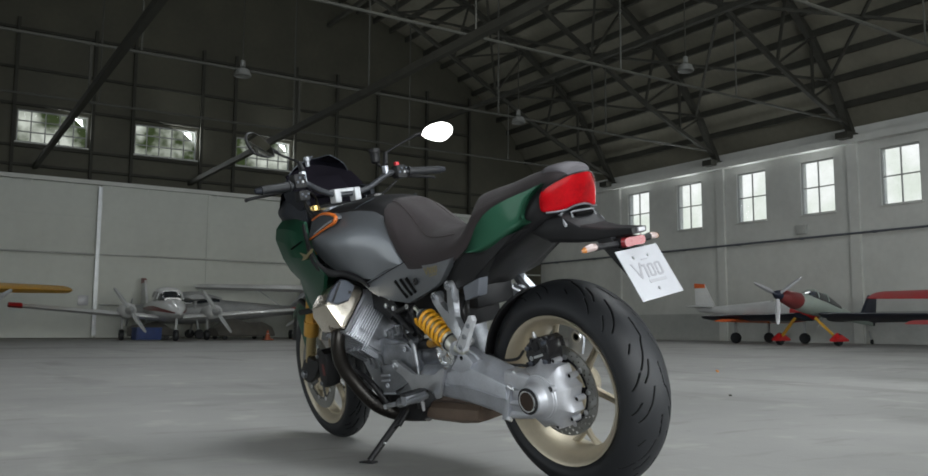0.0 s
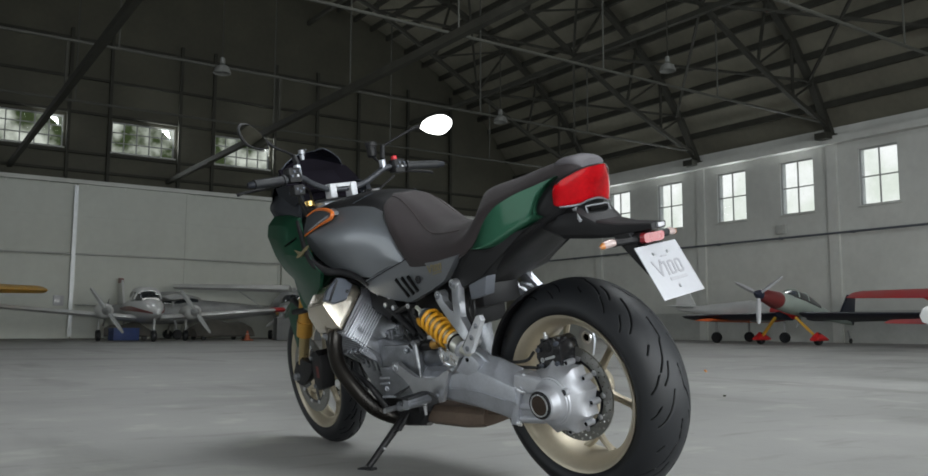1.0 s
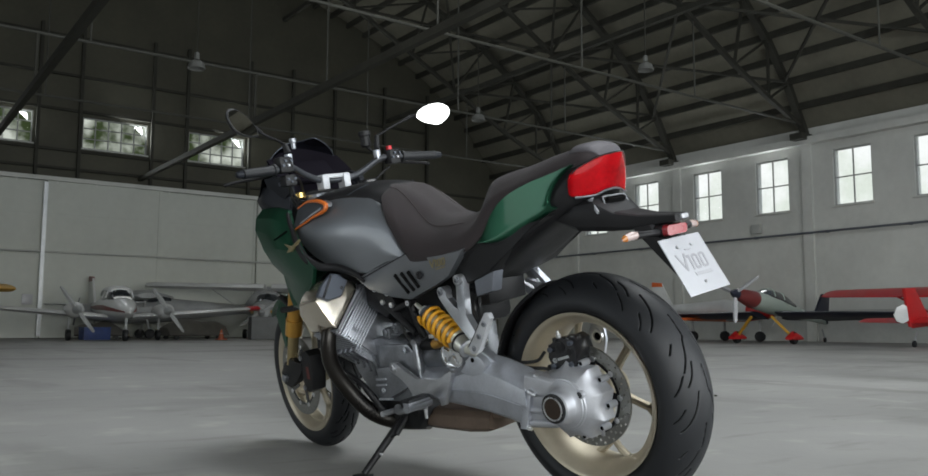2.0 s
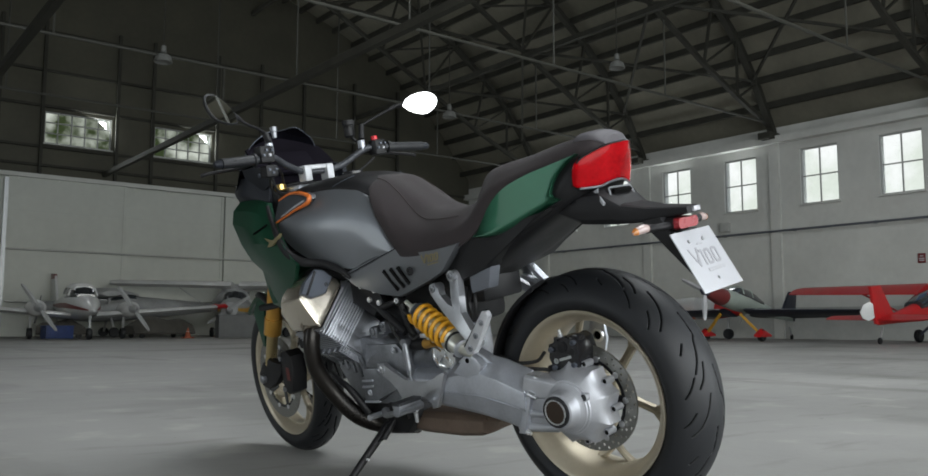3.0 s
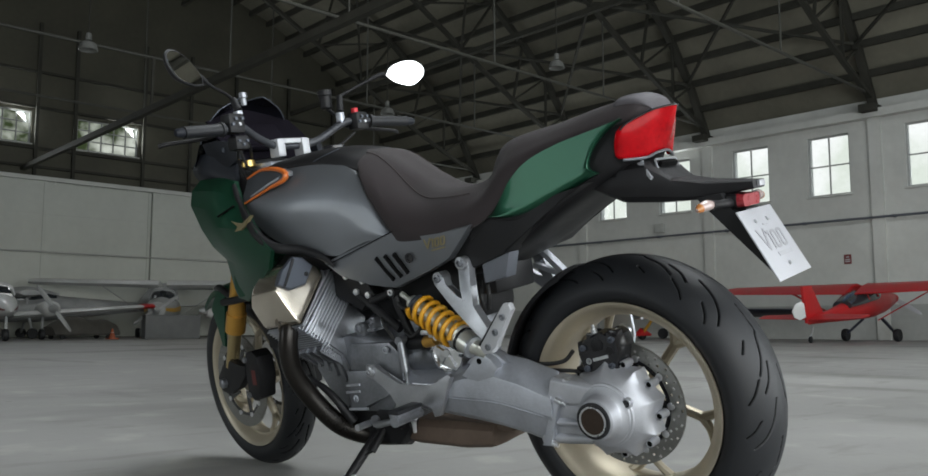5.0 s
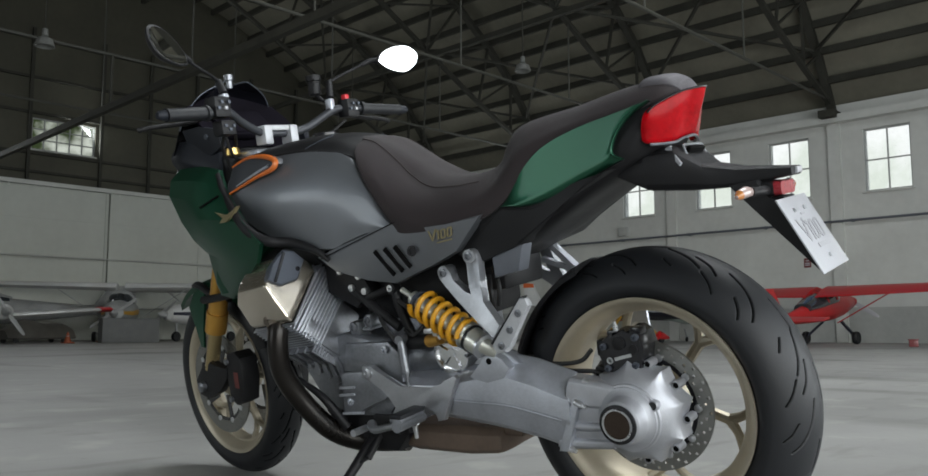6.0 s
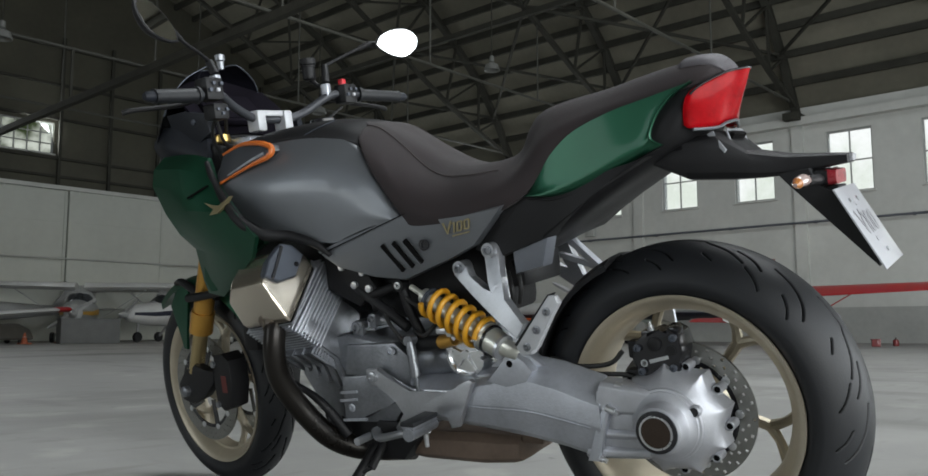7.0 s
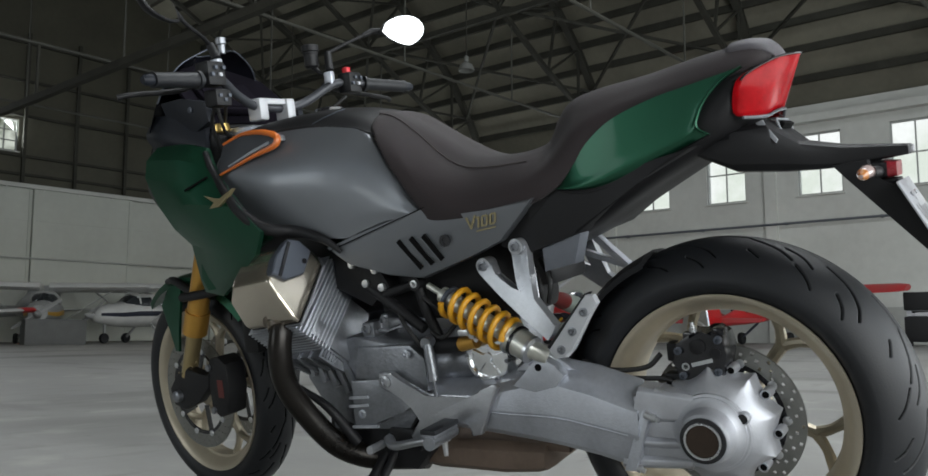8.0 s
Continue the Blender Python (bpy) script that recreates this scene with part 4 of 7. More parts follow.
seat = bp("seat", bm, SEAT, None, "dark brown suede two-level seat", 42)
for side in (1, -1):
    bm = BM()
    tube(bm, [(r[2][0], side * (r[2][1] + 0.0008), r[2][2] + 0.001) for r in SEAT_ROWS[:8]], 0.0011, 6, 6)
    bp("seam", bm, STITCH, seat, "stitched seam")
bm = BM()
body(bm, [[(x, 0, z), (x, w * 0.62, z - 0.004), (x - 0.002, w, z - 0.013), (x - 0.003, w + 0.005, z - 0.024), (x - 0.003, w - 0.01, z - 0.034), (x, 0, z - 0.036)] for x, w, z in ((-0.058, 0.070, 1.003), (-0.070, 0.072, 1.0085), (-0.100, 0.068, 1.0095), (-0.122, 0.058, 1.004), (-0.136, 0.044, 0.992))], 4, 3)
bp("seat_end", bm, SEAT_LIP, seat, "paler lip at the seat's end")

# tail: black core, green flank, lamp
bm = BM()
body(bm, [
    [(0.320, 0, 0.770), (0.320, 0.10, 0.768), (0.320, 0.150, 0.755), (0.330, 0.140, 0.700), (0.360, 0.11, 0.640), (0.36, 0, 0.64)],
    [(0.200, 0, 0.850), (0.200, 0.10, 0.845), (0.200, 0.138, 0.830), (0.215, 0.140, 0.760), (0.235, 0.11, 0.690), (0.235, 0, 0.690)],
    [(0.080, 0, 0.905), (0.080, 0.09, 0.900), (0.080, 0.122, 0.885), (0.090, 0.132, 0.800), (0.100, 0.105, 0.760), (0.10, 0, 0.762)],
    [(-0.020, 0, 0.935), (-0.020, 0.085, 0.930), (-0.020, 0.112, 0.915), (-0.015, 0.128, 0.850), (-0.010, 0.095, 0.815), (-0.01, 0, 0.815)],
    [(-0.085, 0, 0.950), (-0.083, 0.080, 0.947), (-0.080, 0.104, 0.930), (-0.074, 0.115, 0.880), (-0.070, 0.085, 0.845), (-0.075, 0, 0.845)],
    [(-0.112, 0, 0.952), (-0.110, 0.060, 0.946), (-0.106, 0.075, 0.932), (-0.100, 0.080, 0.895), (-0.092, 0.055, 0.868), (-0.092, 0, 0.868)]], 4, 4)
tail = bp("tail_cowl", bm, BLACK, None, "black tail cowl")
for side in (1, -1):
    bm = BM()
    # rows from the lower edge to the upper one, the last column being the hollow rear edge
    lower = [(0.252, 0.778), (0.200, 0.772), (0.150, 0.778), (0.100, 0.792), (0.045, 0.813), (0.000, 0.832), (-0.038, 0.847)]
    upper = [(0.2515, 0.780), (0.218, 0.824), (0.182, 0.864), (0.135, 0.896), (0.060, 0.921), (-0.015, 0.936), (-0.096, 0.950)]
    rear_edge = {0.0: (-0.036, 0.845), 0.1: (-0.017, 0.859), 0.35: (-0.020, 0.882), 0.6: (-0.034, 0.908), 0.85: (-0.061, 0.934), 1.0: (-0.096, 0.952)}
    grid = []
    for f in (0.0, 0.1, 0.35, 0.6, 0.85, 1.0):
        row = []
        for k, ((xa, za), (xb, zb)) in enumerate(zip(lower, upper)):
            x, z = (xa + (xb - xa) * f, za + (zb - za) * f) if k < 6 else rear_edge[f]
            row.append((x, 0.166 - 0.088 * (0.25 - x) - 0.016 * f - (0.010 if f == 0.0 else 0), z))
        grid.append(row)
    sheet(bm, grid, 0.02, 4, 4)
    flank = bp("tail_flank", bm if side > 0 else flip_y(bm), GREEN, tail, "metallic green tail side panel")
    bm = BM()
    tube(bm, [(-0.097, 0.119, 0.953), (-0.063, 0.125, 0.935), (-0.036, 0.131, 0.908), (-0.022, 0.137, 0.882), (-0.0185, 0.141, 0.859), (-0.037, 0.137, 0.845)], [0.0015, 0.0025, 0.003, 0.003, 0.0025, 0.0015], 8, 4)
    bp("fin_edge", bm if side > 0 else flip_y(bm), GREEN, tail)
    bm = BM()
    tube(bm, [(0.250, 0.153, 0.774), (0.174, 0.148, 0.768), (0.045, 0.137, 0.808), (-0.037, 0.130, 0.842)], 0.0022, 8, 4)
    bp("flank_edge", bm if side > 0 else flip_y(bm), BLACK, tail)

# tail lamp: a blunt arrow in plan, its foot drawn forward
LAMP = [  # y, then x and z of the upper, second, third and lower edge
    (0.119, -0.092, 0.928, -0.088, 0.916, -0.084, 0.895, -0.084, 0.876), (0.112, -0.101, 0.938, -0.099, 0.921, -0.095, 0.897, -0.090, 0.869), (0.090, -0.118, 0.950, -0.118, 0.929, -0.114, 0.900, -0.106, 0.868),
    (0.060, -0.139, 0.962, -0.138, 0.940, -0.130, 0.905, -0.121, 0.869), (0.036, -0.154, 0.967, -0.149, 0.943, -0.139, 0.911, -0.128, 0.876), (0.000, -0.172, 0.970, -0.163, 0.947, -0.150, 0.914, -0.136, 0.880)]
grid = []
for y, *e in LAMP + [(-r[0],) + r[1:] for r in LAMP[-2::-1]]:
    k = 1.0 if abs(y) < 0.125 else 0.985
    grid.append([(e[0], y * 0.97, e[1]), (e[2], y, e[3]), (e[4], y, e[5]), (e[6], y * k, e[7])])
bm = BM()
sheet(bm, grid, 0.007, 3, 4, (1, 0, 0))
lamp = bp("tail_lamp", bm, RED_LENS, None, "large red tail lamp lens", 80)
bm = BM()
tube(bm, [(p[0][0] - 0.001, p[0][1], p[0][2] + 0.001) for p in grid], 0.0022, 8, 3)
bp("lamp_rim", bm, GLOSS_BLACK, lamp)
bm = BM()
tube(bm, [(p[3][0] - 0.001, p[3][1], p[3][2] - 0.003) for p in grid[1:-1]], 0.0030, 8, 3)
bp("lamp_rim", bm, ENGINE, lamp, "grey lower lamp edge")

# undertail, plate holder, number plate board, indicators
bm = BM()
body(bm, [
    [(0.010, 0, 0.835), (0.010, 0.07, 0.835), (0.005, 0.095, 0.822), (0.0, 0.085, 0.808), (0.0, 0, 0.808)],
    [(-0.060, 0, 0.850), (-0.060, 0.080, 0.850), (-0.062, 0.100, 0.820), (-0.062, 0.080, 0.776), (-0.06, 0, 0.776)],
    [(-0.118, 0, 0.858), (-0.118, 0.070, 0.857), (-0.130, 0.086, 0.815), (-0.140, 0.062, 0.768), (-0.14, 0, 0.768)],
    [(-0.165, 0, 0.815), (-0.165, 0.055, 0.815), (-0.178, 0.062, 0.795), (-0.185, 0.050, 0.765), (-0.185, 0, 0.765)],
    [(-0.230, 0, 0.800), (-0.230, 0.042, 0.800), (-0.235, 0.046, 0.784), (-0.235, 0.040, 0.764), (-0.235, 0, 0.764)],
    [(-0.330, 0, 0.790), (-0.330, 0.030, 0.790), (-0.330, 0.032, 0.782), (-0.330, 0.028, 0.774), (-0.33, 0, 0.774)]], 1, 3)
under = bp("undertail", bm, BLACK, None, "matt black undertail with plate arm", 22)
bm = BM()
box(bm, (0, 0, 0), (0.010, 0.078, 0.040), pose(-0.128, 0.0, 0.838, 0, -40, 0), 0.003)
bp("undertail_recess", bm, SLOT_BLACK, under, "dark recess under the tail")
for side in (1, -1):
    bm = BM()
    prism(bm, [(-0.102, 0.855), (-0.113, 0.860), (-0.139, 0.822), (-0.136, 0.817)], lambda x, z: side * (0.064 + 0.40 * (0.857 - z)), lambda x, z: side * (0.0745 + 0.40 * (0.857 - z)), 0.0015)
    bp("recess_edge", bm, RECESS_GREY, under, "silver edge of the recess")
    bm = BM()
    tube(bm, [(-0.131, side * 0.022, 0.859), (-0.131, side * 0.046, 0.858), (-0.134, side * 0.050, 0.850), (-0.142, side * 0.052, 0.824)], 0.0024, 8, 3)
    bp("recess_edge", bm, RECESS_GREY, under, "silver edge of the recess")
bm = BM()
tube(bm, [(-0.131, 0.024, 0.859), (-0.131, -0.024, 0.859)], 0.0024, 8, 1)
bp("recess_edge", bm, RECESS_GREY, under, "silver edge of the recess")
bm = BM()
prism(bm, [(-0.215, 0.768), (-0.272, 0.772), (-0.286, 0.736), (-0.318, 0.722), (-0.374, 0.612), (-0.370, 0.592), (-0.235, 0.745)], -0.030, 0.055, 0.003)
bp("plate_arm", bm, BLACK, under)
PLATE_AT = pose(-0.346, 0.008, 0.660, 0, 27, 0)
bm = BM()
box(bm, (-0.006, 0, 0), (0.003, 0.184, 0.157), PLATE_AT, 0.001)
plate = bp("plate_board", bm, PLATE_WHITE, None, "white show plate with a pale grey printed mark")
for shape in MARK:
    bm = BM()
    flat_shape(bm, shape, lambda u, v: PLATE_AT @ Vector((-0.0078, 0.064 - 0.120 * u, -0.016 + 0.048 * v)), 0.0006, PLATE_AT.to_3x3() @ Vector((-1, 0, 0)))
    bp("print_shape", bm, PRINT_GREY, plate)
for dy, dz, w, h in ((-0.004, 0.040, 0.026, 0.004), (-0.016, -0.028, 0.074, 0.009)):
    bm = BM()
    box(bm, (-0.0080, dy, dz), (0.0008, w, h), PLATE_AT)
    bp("print_bar", bm, PRINT_PALE, plate)
for dy, dz in ((0.036, 0.050), (-0.028, 0.050), (0.0, -0.052)):
    bm = BM()
    lathe(bm, [(0.0045, -0.0005), (0.0045, -0.003), (0.001, -0.003)], (0, 0, 0), "x", 12)
    bmesh.ops.transform(bm, matrix=PLATE_AT @ pose(-0.0075, dy, dz), verts=bm.verts[:])
    bp("plate_screw", bm, ALU, plate)
for name, x0, x1, s, mat, note in (("reflector_shell", -0.276, -0.298, 1.08, BLACK, ""), ("rear_reflector", -0.294, -0.312, 1.0, PINK_LENS, "pale red rear reflector lens")):
    bm = BM()
    body(bm, [[(x0, 0, 0.752 + 0.0135 * s), (x0, 0.040 * s, 0.752 + 0.0135 * s), (x0, 0.047 * s, 0.752), (x0, 0.040 * s, 0.752 - 0.0135 * s), (x0, 0, 0.752 - 0.0135 * s)],
              [(x1, 0, 0.752 + 0.012 * s), (x1, 0.038 * s, 0.752 + 0.012 * s), (x1, 0.045 * s, 0.752), (x1, 0.038 * s, 0.752 - 0.012 * s), (x1, 0, 0.752 - 0.012 * s)]], 3, 3)
    bp(name, bm, mat, under, note)
bm = BM()
box(bm, (-0.300, 0.0, 0.732), (0.026, 0.07, 0.008), None, 0.003)
bp("plate_lamp", bm, BLACK, under)
for side, out in ((1, 0.134), (-1, 0.096)):
    bm = BM()
    tube(bm, [(-0.285, side * 0.03, 0.750), (-0.283, side * (out - 0.03), 0.752), (-0.282, side * (out + 0.004), 0.754)], [0.010, 0.0085, 0.0115], 12, 4)
    ind = bp("indicator_stalk", bm, BLACK, under)
    bm = BM()
    tube(bm, [(-0.282, side * out, 0.754), (-0.281, side * (out + 0.020), 0.755), (-0.278, side * (out + 0.042), 0.752), (-0.277, side * (out + 0.056), 0.749)], [0.0100, 0.0112, 0.0092, 0.003], 14, 4)
    bp("indicator_lens", bm, CLEAR_LENS, ind, "clear pinkish indicator lens")
    bm = BM()
    tube(bm, [(-0.2785, side * (out + 0.043), 0.7518), (-0.277, side * (out + 0.055), 0.749)], [0.0095, 0.004], 12, 1)
    bp("indicator_bulb", bm, AMBER, ind, "amber indicator end")
bm = BM()
box(bm, (-0.332, -0.006, 0.783), (0.008, 0.030, 0.012), None, 0.002)
bp("arm_end_cap", bm, PLATE_WHITE, under, "small pale cap at the arm's end")

# rear frame cover, right pillion bracket, electronics box
bm = BM()
prism(bm, [(0.330, 0.770), (0.398, 0.676), (0.340, 0.655), (0.225, 0.690), (0.120, 0.765), (-0.015, 0.828), (0.05, 0.815), (0.18, 0.775)], 0.090, 0.148, 0.006)
mid = bp("subframe_cover", bm, BLACK, None, "black plastic rear frame cover")
bm = BM()
prism(bm, [(0.330, 0.770), (0.398, 0.676), (0.340, 0.655), (0.225, 0.690), (0.120, 0.765), (-0.015, 0.828), (0.05, 0.815), (0.18, 0.775)], -0.148, -0.090, 0.006)
bp("subframe_cover", bm, BLACK)
bm = BM()
prism(bm, [(0.310, 0.690), (0.308, 0.618), (0.240, 0.632), (0.222, 0.690)], 0.095, 0.138, 0.006)
bp("control_box", bm, BOX_SLATE, None, "flat slate grey box under the tail")
bm = BM()
box(bm, (0.385, -0.02, 0.64), (0.11, 0.17, 0.12), None, 0.012)
bp("battery_tray", bm, BLACK)
bm = BM()
bar(bm, (0.335, -0.13, 0.683), (0.243, -0.135, 0.590), 0.014, 0.026, (0, 1, 0))
bar(bm, (0.243, -0.135, 0.590), (0.345, -0.13, 0.628), 0.012, 0.02, (0, 1, 0))
bp("pillion_bracket", bm, CAST, None, "bright aluminium pillion bracket")

# rear hugger
bm = BM()
loops = []
for k in range(13):
    a = math.radians(113 + 66 * k / 12)
    c, s = -math.cos(a), math.sin(a)
    loops.append([Vector((c * r, y, 0.322 + s * r)) for r, y in ((0.314, 0.096), (0.326, 0.090), (0.338, 0.05), (0.342, 0), (0.338, -0.05), (0.326, -0.090), (0.314, -0.096), (0.320, -0.080), (0.3365, 0), (0.320, 0.080))])
rings(bm, loops)
bp("rear_hugger", bm, BLACK, None, "black rear mudguard hugging the tyre")

# front fairing flanks, trim, cowl, screen
FLANK = [[(1.350, 0.195, 0.990), (1.250, 0.190, 0.986), (1.165, 0.200, 0.966)], [(1.382, 0.210, 0.960), (1.231, 0.228, 0.945), (1.126, 0.220, 0.912)],
         [(1.384, 0.220, 0.915), (1.218, 0.248, 0.887), (1.068, 0.248, 0.869)], [(1.335, 0.225, 0.835), (1.173, 0.262, 0.834), (0.985, 0.280, 0.813)],
         [(1.300, 0.215, 0.776), (1.131, 0.262, 0.774), (0.925, 0.284, 0.753)], [(1.262, 0.200, 0.734), (1.103, 0.252, 0.715), (0.953, 0.280, 0.704)],
         [(1.258, 0.190, 0.645), (1.161, 0.220, 0.649), (1.021, 0.268, 0.658)], [(1.258, 0.180, 0.611), (1.207, 0.195, 0.607), (1.136, 0.230, 0.606)]]
for side in (1, -1):
    bm = BM()
    sheet(bm, FLANK, 0.018, 1, 4, (0.3, -1, 0))
    flank = bp("front_fairing", bm if side > 0 else flip_y(bm), GREEN, None, "metallic green front fairing flank", 14)
    bm = BM()
    tube(bm, [(1.165, 0.203, 0.955), (1.115, 0.226, 0.893), (1.000, 0.272, 0.808), (0.937, 0.258, 0.760), (0.882, 0.216, 0.745), (0.819, 0.201, 0.722), (0.781, 0.190, 0.690)], [0.007, 0.010, 0.013, 0.015, 0.014, 0.010, 0.005], 10, 5)
    bp("fairing_trim", bm if side > 0 else flip_y(bm), BLACK, flank, "black trim below the tank")
    bm = BM()
    bar(bm, (1.185, 0.262, 0.868), (1.120, 0.246, 0.893), 0.004, 0.006, (0, 1, 0))
    bp("shut_line", bm if side > 0 else flip_y(bm), SLOT_BLACK, flank)
    # winged badge as a plain gold shape
    bm = BM()
    prism(bm, [(1.120, 0.850), (1.085, 0.842), (1.055, 0.838), (1.015, 0.858), (1.033, 0.832), (1.052, 0.820), (1.085, 0.818), (1.073, 0.831)], lambda x, z: 0.270 + 0.09 * (1.03 - x) - 0.42 * (z - 0.825), lambda x, z: 0.2825 + 0.09 * (1.03 - x) - 0.42 * (z - 0.825))
    bp("fairing_badge", bm if side > 0 else flip_y(bm), PRINT_GOLD, flank, "small gold winged badge")
    bm = BM()
    prism(bm, [(1.223, 0.753), (1.083, 0.765), (0.975, 0.754), (0.989, 0.731), (1.053, 0.707), (1.105, 0.666), (1.151, 0.624), (1.217, 0.616), (1.237, 0.649)], 0.185, 0.205, 0.004)
    bp("lower_duct", bm if side > 0 else flip_y(bm), GREEN, flank, "dark green lower duct panel")
    bm = BM()
    tube(bm, [(1.392, 0.15, 0.594), (1.308, 0.15, 0.601), (1.204, 0.15, 0.615)], 0.012, 12, 4)
    bp("duct_stay", bm if side > 0 else flip_y(bm), BLACK, flank, "black stay below the fairing")
    bm = BM()
    sheet(bm, [[(1.400, 0.150, 1.075), (1.317, 0.170, 1.068), (1.210, 0.150, 1.053)], [(1.430, 0.165, 1.030), (1.342, 0.188, 1.016), (1.190, 0.178, 0.972)], [(1.400, 0.165, 0.985), (1.330, 0.182, 0.985), (1.195, 0.178, 0.960)]], 0.015, 4, 4)
    bp("cockpit_cowl", bm if side > 0 else flip_y(bm), DEEP_SLATE, None, "dark slate cockpit side cowl")
for side in (1, -1):
    bm = BM()
    prism(bm, [(1.347, 1.102), (1.272, 1.104), (1.182, 1.084), (1.174, 1.033), (1.22, 1.014), (1.323, 1.038)], 0.150, 0.172, 0.004)
    brace = bp("cowl_brace", bm if side > 0 else flip_y(bm), DEEP_SLATE, None, "dark cockpit side brace")
    bm = BM()
    lathe(bm, [(0.008, 0.170), (0.008, 0.176), (0.003, 0.177)], (1.234, 0, 1.069), "y", 12)
    bp("brace_bolt", bm if side > 0 else flip_y(bm), SLATE, brace)
bm = BM()
body(bm, [
    [(1.230, 0, 1.030), (1.230, 0.08, 1.025), (1.230, 0.14, 0.990), (1.230, 0.145, 0.800), (1.23, 0, 0.780)],
    [(1.330, 0, 1.060), (1.330, 0.09, 1.050), (1.330, 0.155, 1.000), (1.330, 0.160, 0.800), (1.33, 0, 0.770)],
    [(1.450, 0, 1.050), (1.450, 0.08, 1.040), (1.450, 0.135, 0.990), (1.450, 0.130, 0.830), (1.45, 0, 0.800)],
    [(1.560, 0, 0.985), (1.560, 0.05, 0.975), (1.560, 0.080, 0.940), (1.560, 0.075, 0.870), (1.56, 0, 0.860)]], 4, 4)
nose = bp("headlamp_cowl", bm, BLACK, None, "black headlamp cowl inside the fairing")
bm = BM()
grid = []
for i in range(7):
    v = i / 6
    grid.append([(1.500 - 0.115 * v - 0.10 * u * u, u * 0.172 * (1 - 0.9 * v ** 3.2) ** 0.6, 1.035 + 0.206 * v) for u in (-1, -0.66, -0.33, 0, 0.33, 0.66, 1)])
sheet(bm, grid, 0.004, 3, 3, (1, 0, 0))
screen = bp("windscreen", bm, SMOKED, None, "small smoked windscreen")
bm = BM()
tube(bm, [(p[0], p[1], p[2]) for p in [r[0] for r in grid[2:]] + grid[-1][1:-1] + [r[-1] for r in grid[:1:-1]]], 0.0018, 8, 4)
bp("screen_edge", bm, SLATE, screen, "pale polished screen edge")
bm = BM()
box(bm, (0, 0, 0), (0.022, 0.190, 0.112), pose(1.285, 0.0, 1.110, 0, 42, 0), 0.008)
dash = bp("instrument_display", bm, DISPLAY, None, "black instrument display")
bm = BM()
box(bm, (-0.0125, 0, 0), (0.003, 0.165, 0.092), pose(1.285, 0.0, 1.110, 0, 42, 0), 0.001)
bp("display_glass", bm, DISPLAY, dash, "dark glossy display glass")
bm = BM()
sheet(bm, [[(1.32, -0.16, 1.17), (1.37, 0, 1.215), (1.32, 0.16, 1.17)], [(1.25, -0.17, 1.10), (1.36, 0, 1.16), (1.25, 0.17, 1.10)], [(1.20, -0.15, 1.02), (1.25, 0, 1.04), (1.20, 0.15, 1.02)]], 0.01, 4, 4, (1, 0, 0))
bp("cockpit_shroud", bm, DISPLAY, None, "black cockpit shroud")

# fork, front mudguard, calipers
for side in (1, -1):
    y = 0.105 * side
    top, mid_f, low_f = Vector((1.165, y, 1.005)), Vector((1.405, y, 0.490)), Vector((1.462, y, 0.368))
    bm = BM()
    neck = top.lerp(mid_f, 0.16)
    tube(bm, [neck, top.lerp(mid_f, 0.5), mid_f + Vector((-0.028, 0, 0.06)), mid_f + Vector((-0.028, 0, 0.06)), mid_f], [0.027, 0.028, 0.0285, 0.033, 0.033], 20, 1)
    leg = bp("fork_leg", bm, FORK_GOLD, None, "gold anodised fork leg")
    leg.matrix_basis = STEER
    bm = BM()
    tube(bm, [top, top.lerp(mid_f, 0.02), neck], [0.026, 0.030, 0.031], 20, 1)
    bp("fork_sleeve", bm, BLACK, leg, "black upper fork sleeve")
    bm = BM()
    tube(bm, [mid_f, low_f], 0.0215, 18, 1)
    bp("fork_slider", bm, FORK_TUBE, leg, "pale gold fork tube")
    bm = BM()
    lathe(bm, [(0.010, 0.024), (0.020, 0.022), (0.022, 0.004), (0.018, 0.0)], top, "z", 20)
    bp("preload_cap", bm, BRASS, leg, "brass preload adjuster")
    bm = BM()
    prism(bm, [(1.430, 0.395), (1.490, 0.375), (1.535, 0.330), (1.520, 0.285), (1.470, 0.275), (1.400, 0.300), (1.345, 0.345), (1.335, 0.385), (1.375, 0.375)], y - 0.014 + 0.006 * side, y + 0.014 + 0.006 * side, 0.005)
    bp("fork_foot", bm, BLACK, leg, "black cast fork foot")
    bm = BM()
    lathe(bm, [(0.016, 0.0), (0.016, 0.02 * side), (0.010, 0.024 * side), (0.001, 0.024 * side)], (1.487, y + 0.014 * side, 0.314), "y", 20)
    bp("axle_end", bm, ENGINE, leg)
    bm = BM()
    prism(bm, [(1.334, 0.424), (1.348, 0.360), (1.344, 0.284), (1.313, 0.266), (1.276, 0.278), (1.256, 0.345), (1.261, 0.412), (1.291, 0.432)], 0.060 * side, 0.122 * side, 0.010)
    cal = bp("front_caliper", bm, BLACK, None, "black radial front brake caliper")
    cal.matrix_basis = STEER
    for xx, zz in ((1.332, 0.400), (1.330, 0.285)):
        bm = BM()
        lathe(bm, [(0.009, 0.0), (0.009, 0.008 * side), (0.004, 0.009 * side)], (xx, 0.121 * side, zz), "y", 10)
        bp("caliper_bolt", bm, ENGINE, cal)
    bm = BM()
    box(bm, (1.292, 0.1225 * side, 0.345), (0.024, 0.001, 0.048))
    bp("caliper_mark", bm, DULL_RED, cal, "dull red mark")
bm = BM()
loops = []
